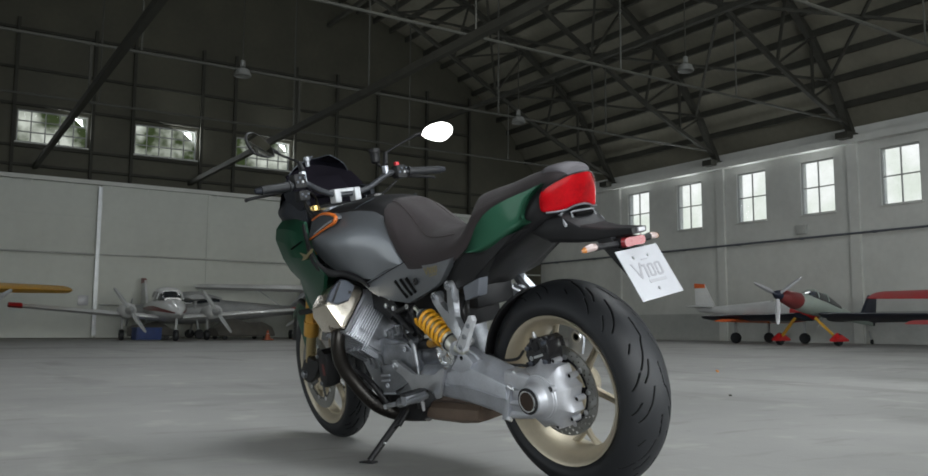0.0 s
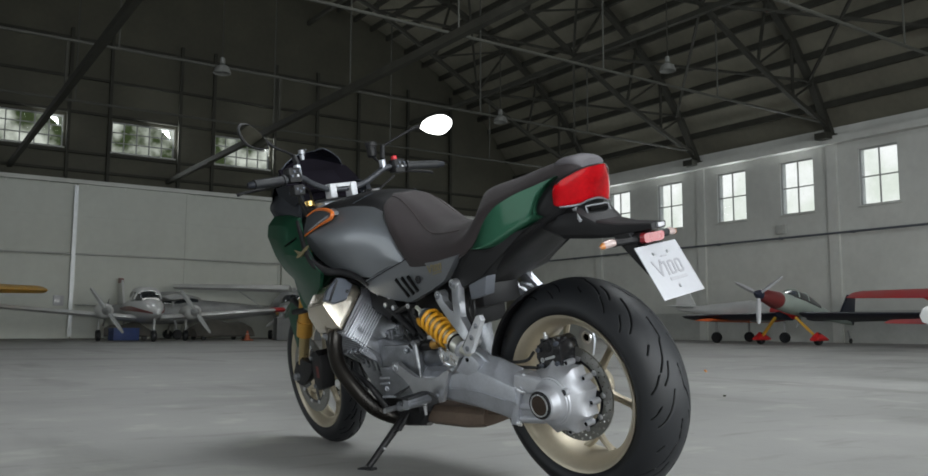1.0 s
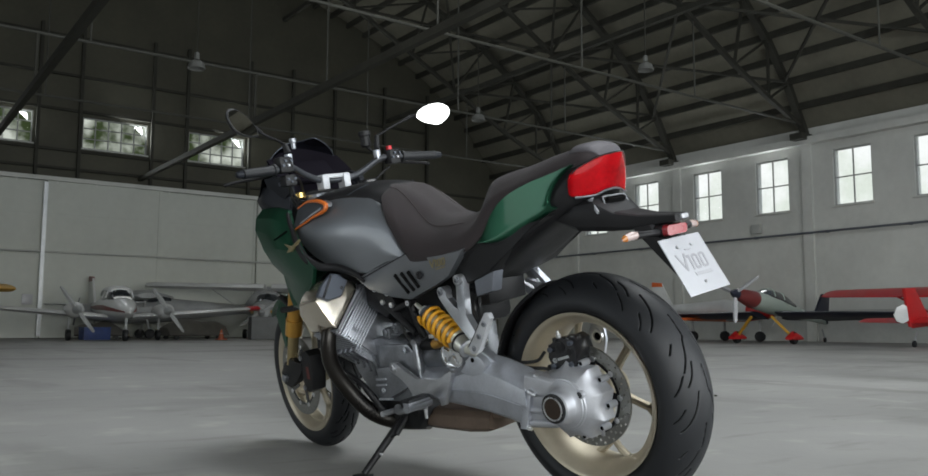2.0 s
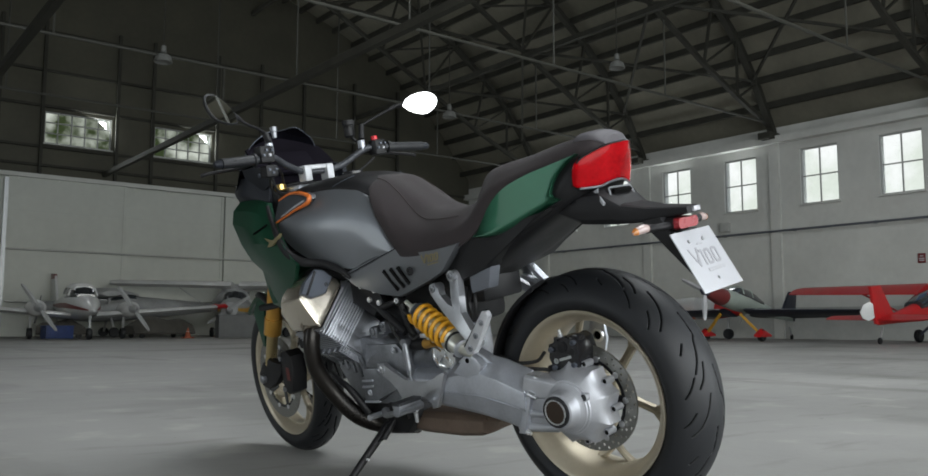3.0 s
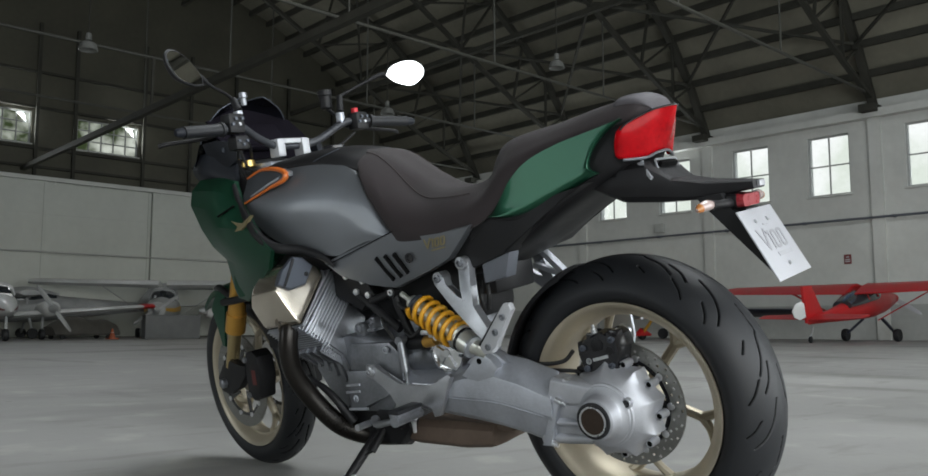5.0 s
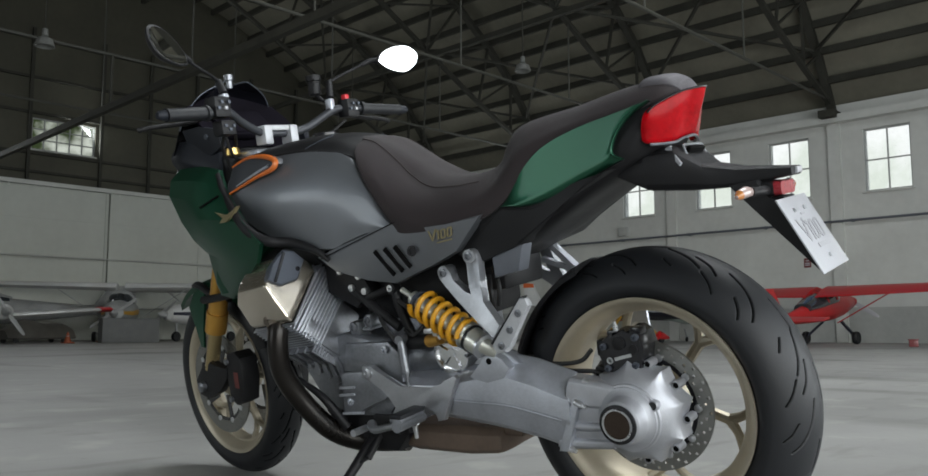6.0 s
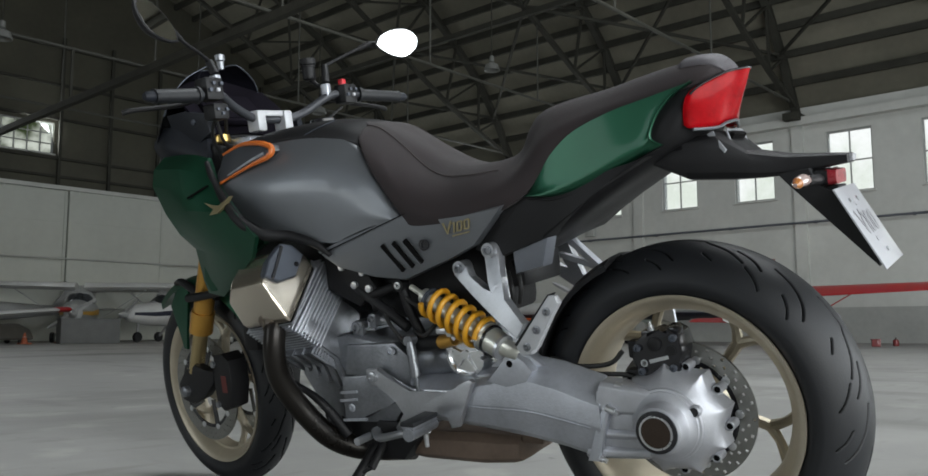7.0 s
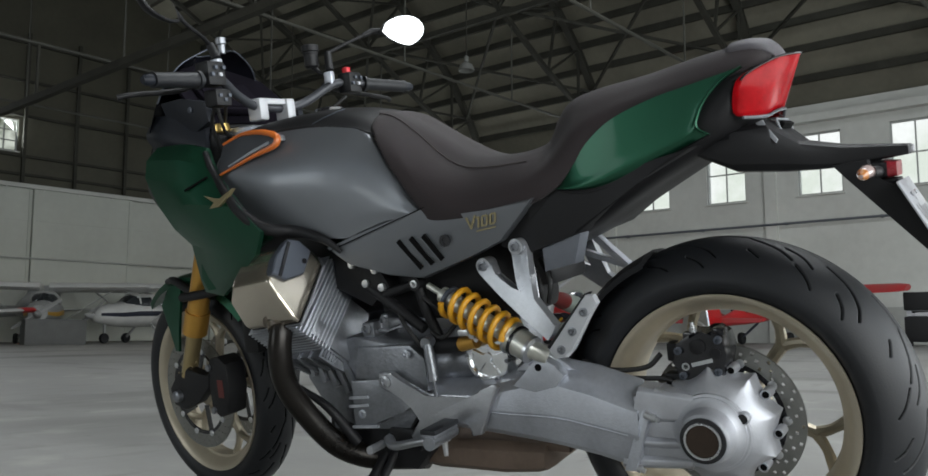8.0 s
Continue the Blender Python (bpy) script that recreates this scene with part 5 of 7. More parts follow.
for k in range(17):
    a = math.radians(50 + 88 * k / 16)
    c, s = math.cos(a), math.sin(a)
    w = 0.066 + 0.012 * math.sin(math.pi * k / 16)
    loops.append([Vector((FRONT[0] + c * r, y, FRONT[2] + s * r)) for r, y in ((0.306, w), (0.328, w * 0.92), (0.336, w * 0.5), (0.338, 0), (0.336, -w * 0.5), (0.328, -w * 0.92), (0.306, -w), (0.310, -w * 0.85), (0.331, 0), (0.310, w * 0.85))])
rings(bm, loops)
guard = bp("front_mudguard", bm, GREEN, None, "dark green front mudguard")
guard.matrix_basis = STEER
for side in (1, -1):
    bm = BM()
    tube(bm, [(1.560, 0.074 * side, 0.628), (1.50, 0.088 * side, 0.632), (1.41, 0.098 * side, 0.605), (1.32, 0.09 * side, 0.585)], [0.008, 0.012, 0.012, 0.008], 10, 4)
    bp("mudguard_stay", bm, BLACK, guard, "black mudguard stay")
    bm = BM()
    prism(bm, [(1.470, 0.626), (1.540, 0.612), (1.588, 0.560), (1.556, 0.490), (1.544, 0.430), (1.524, 0.428), (1.512, 0.490), (1.490, 0.560)], 0.080 * side, 0.088 * side, 0.003)
    bp("mudguard_arm", bm, GREEN, guard, "dark green mudguard side arm")

# handlebar, controls, mirrors
bm = BM()
tube(bm, [(1.033, 0.436, 1.100), (1.031, 0.308, 1.105), (1.042, 0.240, 1.112), (1.075, 0.165, 1.085), (1.097, 0.090, 1.062), (1.100, 0.028, 1.058), (1.096, -0.035, 1.060), (1.083, -0.090, 1.076), (1.056, -0.150, 1.112), (1.040, -0.185, 1.122), (1.012, -0.240, 1.117), (0.965, -0.382, 1.107)], 0.0115, 12, 6)
bars = bp("handlebar", bm, BAR_GREY, None, "dark grey tapered handlebar")
bm = BM()
box(bm, (1.100, 0.028, 1.072), (0.042, 0.120, 0.016), None, 0.006)
box(bm, (1.100, 0.074, 1.052), (0.046, 0.030, 0.056), None, 0.007)
box(bm, (1.096, -0.018, 1.052), (0.046, 0.030, 0.056), None, 0.007)
bp("bar_clamp", bm, BRIGHT_ALLOY, bars, "bright cast handlebar clamp")
bm = BM()
box(bm, (1.140, 0, 1.000), (0.10, 0.23, 0.03), None, 0.01)
bp("top_yoke", bm, ENGINE, None, "grey fork yoke")
for side, inner, outer in ((1, Vector((1.031, 0.308, 1.105)), Vector((1.033, 0.430, 1.100))), (-1, Vector((1.011, -0.242, 1.117)), Vector((0.968, -0.372, 1.1075)))):
    d = (outer - inner)
    bm = BM()
    tube(bm, [inner, inner + d * 0.06, inner + d * 0.07, outer - d * 0.05, outer], [0.0215, 0.0215, 0.0175, 0.0165, 0.018], 16, 1)
    bp("grip", bm, RUBBER, bars, "ribbed black rubber grip")
    bm = BM()
    tube(bm, [outer, outer + d * 0.14, outer + d * 0.2], [0.013, 0.0125, 0.008], 14, 1)
    bp("bar_end", bm, DEEP_SLATE, bars, "grey bar end weight")
    c0 = Vector((1.034, 0.270, 1.122)) if side > 0 else Vector((1.028, -0.208, 1.122))
    bm = BM()
    box(bm, c0 + Vector((0, 0, -0.002)), (0.046, 0.052, 0.056), None, 0.009)
    switch = bp("switch_pod", bm, BLACK, bars, "black switch pod")
    for k in range(4):
        bm = BM()
        box(bm, c0 + Vector((-0.026, -0.016 + 0.011 * k, 0.010 - 0.016 * (k % 2))), (0.008, 0.009, 0.009), None, 0.002)
        bp("switch_button", bm, SLATE if k != 1 else PLATE_WHITE, switch)
    c1 = Vector((1.042, 0.239, 1.130)) if side > 0 else Vector((1.052, -0.158, 1.124))
    bm = BM()
    box(bm, c1 + Vector((0.004, 0, 0.008)), (0.026, 0.017, 0.042), None, 0.004)
    bp("lever_clamp", bm, CAST, bars, "bright lever clamp")
    bm = BM()
    tube(bm, [c1 + Vector((0.03, 0, -0.004)), inner + Vector((0.062, 0, -0.012)), outer + Vector((0.075, 0, -0.020)) , outer + d * 0.22 + Vector((0.088, 0, -0.024))], [0.008, 0.0065, 0.006, 0.007], 10, 5)
    bp("lever", bm, BLACK, bars, "hand lever")
    # mirror on its stalk
    if side > 0:
        line = [c1 + Vector((0, 0, 0.03)), Vector((1.060, 0.238, 1.194)), Vector((1.044, 0.274, 1.208)), Vector((1.022, 0.330, 1.224)), Vector((1.010, 0.378, 1.252))]
        centre, nrm = Vector((0.985, 0.432, 1.258)), Vector((-0.87, -0.23, 0.22)).normalized()
        along = Vector((-0.1, 0.72, 0.62))
    else:
        line = [c1 + Vector((0, 0, 0.03)), Vector((1.074, -0.184, 1.208)), Vector((1.052, -0.225, 1.229)), Vector((1.030, -0.266, 1.248)), Vector((1.008, -0.308, 1.267))]
        centre, nrm = Vector((0.953, -0.382, 1.263)), Vector((-0.945, 0.315, -0.05)).normalized()
        along = Vector((-0.30, -0.93, 0.12))
    bm = BM()
    tube(bm, [line[0], line[1]], [0.0115, 0.010], 12, 1)
    tube(bm, line[1:], [0.0055, 0.0045, 0.0048, 0.005], 10, 4)
    tube(bm, [line[-2].lerp(line[-1], 0.35), line[-1], line[-1].lerp(centre - nrm * 0.022, 0.3)], [0.0068, 0.0085, 0.010], 12, 1)
    stalk = bp("mirror_stalk", bm, BLACK, bars, "thin mirror stalk")
    along = (along - nrm * along.dot(nrm)).normalized()
    across = nrm.cross(along)
    across = across if across.z > 0 else -across
    outline = [(-0.070, 0.006), (-0.052, 0.028), (-0.012, 0.040), (0.032, 0.038), (0.060, 0.020), (0.066, 0.000), (0.052, -0.022), (0.018, -0.038), (-0.012, -0.034), (-0.048, -0.016)]
    ring = [p for p in spline([(u, v, 0) for u, v in outline + outline[:1]], 4)][:-1]
    wide = 1.0 if side > 0 else 1.14
    place = lambda k, dpt: [centre + along * (p.x * k * wide) + across * (p.y * k * 1.1) + nrm * dpt for p in ring]
    bm = BM()
    rings(bm, [place(0.35, -0.026), place(0.75, -0.020), place(0.97, -0.008), place(1.0, 0.0), place(0.965, 0.0015)])
    bp("mirror_shell", bm, BLACK, stalk, "black rear-view mirror housing")
    bm = BM()
    rings(bm, [place(0.90 if side > 0 else 0.93, 0.0020), place(0.895 if side > 0 else 0.925, 0.0026)])
    bp("mirror_glass", bm, MIRROR, stalk, "reflecting mirror glass")
# lower control block under the left switch pod, with its buttons
bm = BM()
box(bm, (1.022, 0.268, 1.064), (0.044, 0.046, 0.040), None, 0.008)
block = bp("control_block", bm, BLACK, bars, "black lower control block")
for k in range(3):
    bm = BM()
    box(bm, (0.999, 0.254 + 0.013 * k, 1.068 - 0.010 * (k % 2)), (0.007, 0.009, 0.008), None, 0.002)
    bp("block_button", bm, SLATE, block)
bm = BM()
box(bm, (1.026, -0.196, 1.152), (0.018, 0.016, 0.020), None, 0.003)
bp("stop_switch", bm, RED_SWITCH, bars, "red engine stop switch")
bm = BM()
lathe(bm, [(0.014, 0.0), (0.0195, 0.006), (0.0195, 0.038), (0.0215, 0.039), (0.0215, 0.043), (0.0195, 0.044), (0.0235, 0.046), (0.0235, 0.062), (0.018, 0.064)], (1.108, -0.152, 1.170), "z", 20)
bp("brake_reservoir", bm, BLACK, bars, "black brake fluid pot")
bm = BM()
tube(bm, [(1.054, -0.164, 1.140), (1.078, -0.156, 1.150), (1.106, -0.152, 1.174)], [0.006, 0.005, 0.007], 8, 4)
bp("reservoir_bracket", bm, BLACK, bars)
bm = BM()
lathe(bm, [(0.008, 0.0), (0.009, 0.020), (0.0125, 0.022), (0.0125, 0.036), (0.006, 0.038)], (1.066, 0.199, 1.178), "z", 14)
bp("clutch_reservoir", bm, ENGINE, bars, "small silver fluid pot")
for line in ([(1.055, 0.250, 1.075), (1.09, 0.20, 1.00), (1.15, 0.12, 0.99), (1.22, 0.06, 0.96)], [(1.06, 0.24, 1.06), (1.13, 0.20, 1.02), (1.17, 0.14, 0.94)], [(1.03, -0.19, 1.085), (1.08, -0.12, 1.03), (1.16, -0.05, 1.00)],
             [(1.06, 0.23, 1.08), (1.12, 0.16, 1.07), (1.20, 0.10, 1.02)]):
    bm = BM()
    tube(bm, line, 0.0045, 8, 6)
    bp("control_cable", bm, CABLE, bars)

# engine
bm = BM()
prism(bm, [(0.985, 0.480), (0.815, 0.487), (0.650, 0.480), (0.628, 0.450), (0.622, 0.380), (0.640, 0.330), (0.690, 0.272), (0.830, 0.265), (0.925, 0.300), (0.985, 0.385)], -0.140, 0.140, 0.022)
engine = bp("crankcase", bm, ENGINE, None, "grey cast engine crankcase")
bm = BM()
prism(bm, [(0.822, 0.386), (0.802, 0.466), (0.653, 0.472), (0.616, 0.443), (0.614, 0.371), (0.667, 0.378), (0.722, 0.399)], 0.120, 0.152, 0.006)
bp("engine_cover", bm, ENGINE, engine, "flat cast side cover", 25)
bm = BM()
prism(bm, [(0.829, 0.388), (0.715, 0.398), (0.648, 0.335), (0.681, 0.33), (0.762, 0.289), (0.834, 0.281), (0.821, 0.326)], 0.120, 0.160, 0.005)
bp("engine_foot", bm, ENGINE, engine, "cast lower engine mount", 25)
for (xa, za), (xb, zb), r in [((0.835, 0.349), (0.778, 0.354), 0.006), ((0.838, 0.329), (0.781, 0.335), 0.006), ((0.835, 0.281), (0.758, 0.287), 0.006)]:
    bm = BM()
    bar(bm, (xa, 0.160, za), (xb, 0.160, zb), r, r, (0, 1, 0))
    bp("case_ridge", bm, CAST, engine)
for x, z in ((0.657, 0.454), (0.802, 0.313)):
    bm = BM()
    lathe(bm, [(0.010, 0.0), (0.010, 0.006), (0.006, 0.007), (0.005, 0.003), (0.001, 0.003)], (x, 0.157, z), "y", 12)
    bp("case_bolt", bm, CAST, engine)
for k in range(5):
    bm = BM()
    bar(bm, (0.97 - 0.028 * k, 0.146, 0.475 - 0.01 * k), (0.945 - 0.034 * k, 0.150, 0.395 - 0.012 * k), 0.012, 0.010, (0, 1, 0))
    bp("case_rib", bm, ENGINE, engine)
CC = (0.470, 0, 0.442)
bm = BM()
lathe(bm, [(0.050, 0.060), (0.053, 0.122), (0.051, 0.129), (0.044, 0.130), (0.042, 0.123), (0.012, 0.125), (0.010, 0.130), (0.001, 0.130)], CC, "y", 48)
bp("clutch_cover", bm, POLISHED, engine, "bright round clutch cover")
for k in range(6):
    a = k * 2 * math.pi / 6 + 0.1
    bm = BM()
    lathe(bm, [(0.0048, 0.118), (0.0048, 0.1325), (0.003, 0.1330), (0.0025, 0.131), (0.001, 0.131)], (CC[0] + 0.0485 * math.cos(a), 0, CC[2] + 0.0485 * math.sin(a)), "y", 10)
    bp("cover_bolt", bm, ENGINE, engine)
for k in range(5):
    a = k * 2 * math.pi / 5 + 0.4
    bm = BM()
    bar(bm, (CC[0] + 0.010 * math.cos(a), 0.1275, CC[2] + 0.010 * math.sin(a)), (CC[0] + 0.042 * math.cos(a), 0.1265, CC[2] + 0.042 * math.sin(a)), 0.004, 0.005, (0, 1, 0))
    bp("cover_rib", bm, POLISHED, engine)
bm = BM()
tube(bm, [(0.620, 0.080, 0.418), (CC[0] - 0.005, 0.080, CC[2] - 0.006)], [0.040, 0.044], 28, 1)
bp("gearbox_barrel", bm, ENGINE, engine)
for (x, z), w, h in (((0.783, 0.501), 0.036, 0.038), ((0.732, 0.52), 0.024, 0.036)):
    bm = BM()
    box(bm, (x, 0.105, z), (w, 0.05, h), pose(0, 0, 0), 0.009)
    lathe(bm, [(w * 0.36, 0.128), (w * 0.36, 0.136), (w * 0.22, 0.138), (w * 0.2, 0.132), (0.001, 0.132)], (x, 0, z + 0.004), "y", 16)
    box(bm, (x, 0.110, z - h * 0.52), (w * 1.15, 0.054, 0.006), None, 0.002)
    bp("throttle_body", bm, ENGINE, engine, "grey throttle body with a clamp")
for side in (1, -1):
    C0, ax, across = Vector((0.920, 0.062 * side, 0.444)), Vector((0.17, 0.72 * side, 0.68)).normalized(), Vector((0, 0.69 * side, -0.72)).normalized()
    fwd = ax.cross(across).normalized()
    fwd = fwd if fwd.x > 0 else -fwd
    across = (across - ax * across.dot(ax)).normalized()
    F = Matrix((fwd, across, ax)).transposed().to_4x4()
    F.translation = C0
    bm = BM()
    box(bm, (0, 0, 0.10), (0.17, 0.15, 0.16), F, 0.02)
    cyl = bp("cylinder", bm, ENGINE, None, "finned grey cylinder")
    for k in range(11):
        bm = BM()
        w = 0.192 - 0.0010 * k
        box(bm, (0.004, -0.022, 0.102 + 0.0098 * k), (w, 0.196, 0.0034), F, 0.0012)
        bp("cooling_fin", bm, CAST, cyl)
    bm = BM()
    # rocker cover: chamfered box
    def yawed(pts):
        return [F @ Vector((p[0] - (0.12 * (p[1] - 0.074) if p[0] < 0 else 0.0), p[1], p[2])) for p in pts]

    def ring8(x0, x1, y0, y1, ch, h):
        return yawed([(x, v, h) for x, v in ((x0 + ch, y0), (x1 - ch, y0), (x1, y0 + ch), (x1, y1 - ch), (x1 - ch * 0.7, y1), (x0 + 0.004, y1), (x0, y1 - 0.004), (x0, y0 + ch))])
    rings(bm, [ring8(-0.114, 0.088, -0.115, 0.074, 0.030, 0.216), ring8(-0.114, 0.088, -0.115, 0.074, 0.030, 0.232), ring8(-0.106, 0.088, -0.096, 0.048, 0.028, 0.290), ring8(-0.103, 0.052, -0.058, 0.034, 0.022, 0.318), ring8(-0.097, 0.046, -0.052, 0.028, 0.020, 0.322)])
    bmesh.ops.bevel(bm, geom=bm.edges[:], offset=0.0035, segments=2, profile=0.6, affect="EDGES")
    bp("rocker_cover", bm, HEAD_GOLD, cyl, "champagne gold rocker cover", 28)
    for h, k, mat in ((0.2145, -0.002, SLOT_BLACK), (0.208, 0.001, CAST)):
        bm = BM()
        rings(bm, [ring8(-0.114 - k, 0.088 + k, -0.115 - k, 0.074 + k, 0.030, hh) for hh in (h - 0.003, h + 0.0025)])
        bp("head_gasket", bm, mat, cyl)
    bm = BM()
    # plug cover plate on the rear face
    def on_face(u, v, off):
        return F @ Vector((-0.114 - 0.12 * (u - 0.074) + 0.13 * (v - 0.232) - off, u - 0.12 * off, v + 0.13 * off))
    hexa = [(-0.0235, 0.330), (0.019, 0.323), (0.011, 0.285), (-0.0285, 0.2525), (-0.0905, 0.2565), (-0.0955, 0.2925), (-0.080, 0.320)]
    mu, mv = -0.040, 0.292
    rings(bm, [[on_face(mu + (u - mu) * k, mv + (v - mv) * k, h) for u, v in hexa] for k, h in ((0.97, -0.016), (1.0, 0.004), (0.98, 0.010), (0.91, 0.0125))])
    cap = bp("plug_cap", bm, SLATE, cyl, "slate grey plug cover plate", 25)
    bm = BM()
    rings(bm, [[on_face(-0.055 + 0.006 * math.cos(a), 0.265 + 0.006 * math.sin(a), h) for a in [2 * math.pi * k / 12 for k in range(12)]] for h in (0.011, 0.0155)])
    bp("cap_bolt", bm, GLOSS_BLACK, cyl)
    bm = BM()
    bar(bm, on_face(-0.072, 0.316, 0.0122), on_face(0.013, 0.305, 0.0122), 0.009, 0.007, ax)
    bp("cap_groove", bm, GLOSS_BLACK, cyl)
    # lower ribs under the head, exhaust flange and pipe
    bm = BM()
    box(bm, (-0.005, 0.042, 0.085), (0.17, 0.05, 0.16), F, 0.012)
    bp("cylinder_base", bm, ENGINE, cyl)
    for k in range(9):
        bm = BM()
        box(bm, (0.0, 0.064, 0.024 + 0.0098 * k), (0.170 - 0.003 * (8 - k), 0.036 + 0.002 * k, 0.0036), F, 0.001)
        bp("lower_fin", bm, ENGINE, cyl)
    for k in range(4):
        bm = BM()
        rings(bm, [[F @ Vector((-0.072 + 0.040 * k + dx, v, h)) for dx, v in ((-w, 0.06), (-w, 0.06 + d), (w, 0.06 + d), (w, 0.06))] for h, w, d in ((0.110, 0.005, 0.034), (0.060, 0.004, 0.032), (0.000, 0.003, 0.024), (-0.045, 0.003, 0.002))])
        bp("base_rib", bm, ENGINE, cyl)
    y = side
    bm = BM()
    tube(bm, [(0.930, 0.245 * y, 0.560), (0.920, 0.266 * y, 0.526), (0.922, 0.275 * y, 0.475), (0.927, 0.265 * y, 0.412), (0.916, 0.230 * y, 0.336), (0.880, 0.180 * y, 0.248), (0.845, 0.125 * y, 0.203), (0.785, 0.085 * y, 0.190), (0.700, 0.070 * y, 0.195)], [0.025, 0.026, 0.027, 0.027, 0.027, 0.028, 0.029, 0.030, 0.031], 20, 6)
    header = bp("exhaust_header", bm, PIPE_BLACK, None, "dark heat-stained exhaust header")
    bm = BM()
    tube(bm, [(0.930, 0.247 * y, 0.556), (0.924, 0.256 * y, 0.545), (0.924, 0.256 * y, 0.545), (0.915, 0.266 * y, 0.530)], [0.044, 0.041, 0.034, 0.031], 24, 1)
    bp("header_flange", bm, COLLAR, header, "bronze-tinted exhaust collar")

# black frame tubes, throttle bodies, hoses in the engine bay
for side in (1, -1):
    for line, r in (([(0.830, 0.120, 0.642), (0.691, 0.130, 0.553), (0.620, 0.130, 0.505)], 0.013), ([(0.720, 0.128, 0.582), (0.670, 0.130, 0.595), (0.623, 0.132, 0.606)], 0.011), ([(0.623, 0.130, 0.606), (0.612, 0.130, 0.551), (0.590, 0.122, 0.485)], 0.012)):
        bm = BM()
        tube(bm, [(x, y * side, z) for x, y, z in line], r, 12, 5)
        bp("frame_tube", bm, BLACK, None, "black steel frame tube")
    bm = BM()
    prism(bm, [(0.86, 0.690), (0.74, 0.665), (0.70, 0.60), (0.76, 0.555), (0.86, 0.60)], 0.085 * side, 0.135 * side, 0.01)
    bracket = bp("engine_hanger", bm, BLACK, None, "black engine hanger plate")
    for x, z in ((0.80, 0.655), (0.765, 0.61), (0.735, 0.64), (0.72, 0.60)):
        bm = BM()
        lathe(bm, [(0.009, 0.0), (0.009, 0.008 * side), (0.004, 0.009 * side)], (x, 0.134 * side, z), "y", 12)
        bp("hanger_bolt", bm, ALU, bracket)
bm = BM()
tube(bm, [(0.96, 0.19, 0.377), (0.884, 0.18, 0.328), (0.834, 0.15, 0.241)], [0.007, 0.011, 0.014], 10, 4)
bp("guard_strap", bm, BLACK, None, "black strap behind the exhaust")
bm = BM()
box(bm, (0.58, 0, 0.60), (0.38, 0.19, 0.17), None, 0.03)
bp("airbox", bm, BLACK, None, "black airbox filling the frame")
bm = BM()
box(bm, (0.50, 0, 0.47), (0.16, 0.10, 0.20), None, 0.03)
bp("gearbox_rear", bm, ENGINE)
bm = BM()
tube(bm, [(0.623, 0.122, 0.606), (0.623, 0.148, 0.606)], 0.015, 16, 1)
lug = bp("frame_lug", bm, BLACK)
bm = BM()
lathe(bm, [(0.0085, 0.147), (0.0085, 0.1505), (0.0055, 0.1510), (0.005, 0.148), (0.001, 0.148)], (0.623, 0, 0.606), "y", 14)
bp("lug_bolt", bm, ALU, lug)
for line in ([(0.70, 0.12, 0.56), (0.66, 0.15, 0.52), (0.62, 0.15, 0.47)], [(0.335, 0.10, 0.640), (0.300, 0.135, 0.600), (0.310, 0.13, 0.555)], [(0.350, 0.10, 0.620), (0.320, 0.14, 0.590), (0.325, 0.13, 0.550)], [(0.26, 0.11, 0.435), (0.20, 0.115, 0.420), (0.13, 0.11, 0.425), (0.10, 0.105, 0.450)], [(0.26, 0.10, 0.425), (0.18, 0.11, 0.405), (0.09, 0.115, 0.405), (0.07, 0.10, 0.385)],
             [(0.60, 0.135, 0.500), (0.56, 0.15, 0.490), (0.53, 0.13, 0.52)], [(0.66, 0.10, 0.59), (0.60, 0.14, 0.57), (0.56, 0.12, 0.53)]):
    bm = BM()
    tube(bm, line, 0.005, 8, 6)
    bp("hose", bm, CABLE, None, "thin black hose")

# muffler under the engine
bm = BM()
body(bm, [
    [(0.735, 0.0, 0.232), (0.735, 0.07, 0.230), (0.735, 0.085, 0.205), (0.735, 0.070, 0.180), (0.735, 0, 0.178)],
    [(0.650, 0.0, 0.248), (0.650, 0.085, 0.245), (0.650, 0.105, 0.210), (0.650, 0.085, 0.178), (0.650, 0, 0.176)],
    [(0.480, 0.0, 0.252), (0.480, 0.085, 0.250), (0.480, 0.105, 0.212), (0.480, 0.085, 0.180), (0.480, 0, 0.178)],
    [(0.400, 0.0, 0.252), (0.400, 0.083, 0.250), (0.400, 0.104, 0.216), (0.400, 0.084, 0.188), (0.400, 0, 0.186)],
    [(0.376, 0.0, 0.252), (0.376, 0.081, 0.250), (0.376, 0.101, 0.218), (0.378, 0.082, 0.194), (0.378, 0, 0.193)]], 1, 2)
box(bm, (0.352, 0.030, 0.242), (0.056, 0.10, 0.018), None, 0.004)
muffler = bp("muffler", bm, BROWN, None, "brown heat-tinted muffler box under the engine", 25)
bm = BM()
tube(bm, [(0.80, 0.04, 0.215), (0.74, 0.03, 0.208), (0.70, 0.02, 0.208)], [0.04, 0.045, 0.05], 16, 3)
bp("collector", bm, PIPE_BLACK, muffler)

# swinging arm, final drive, rear caliper
bm = BM()


def arm(x, y0, y1, z0, z1, c):
    return [(x, y0 + c, z1), (x, y1 - c, z1), (x, y1, z1 - c), (x, y1, z0 + c), (x, y1 - c, z0), (x, y0 + c, z0), (x, y0, z0 + c), (x, y0, z1 - c)]


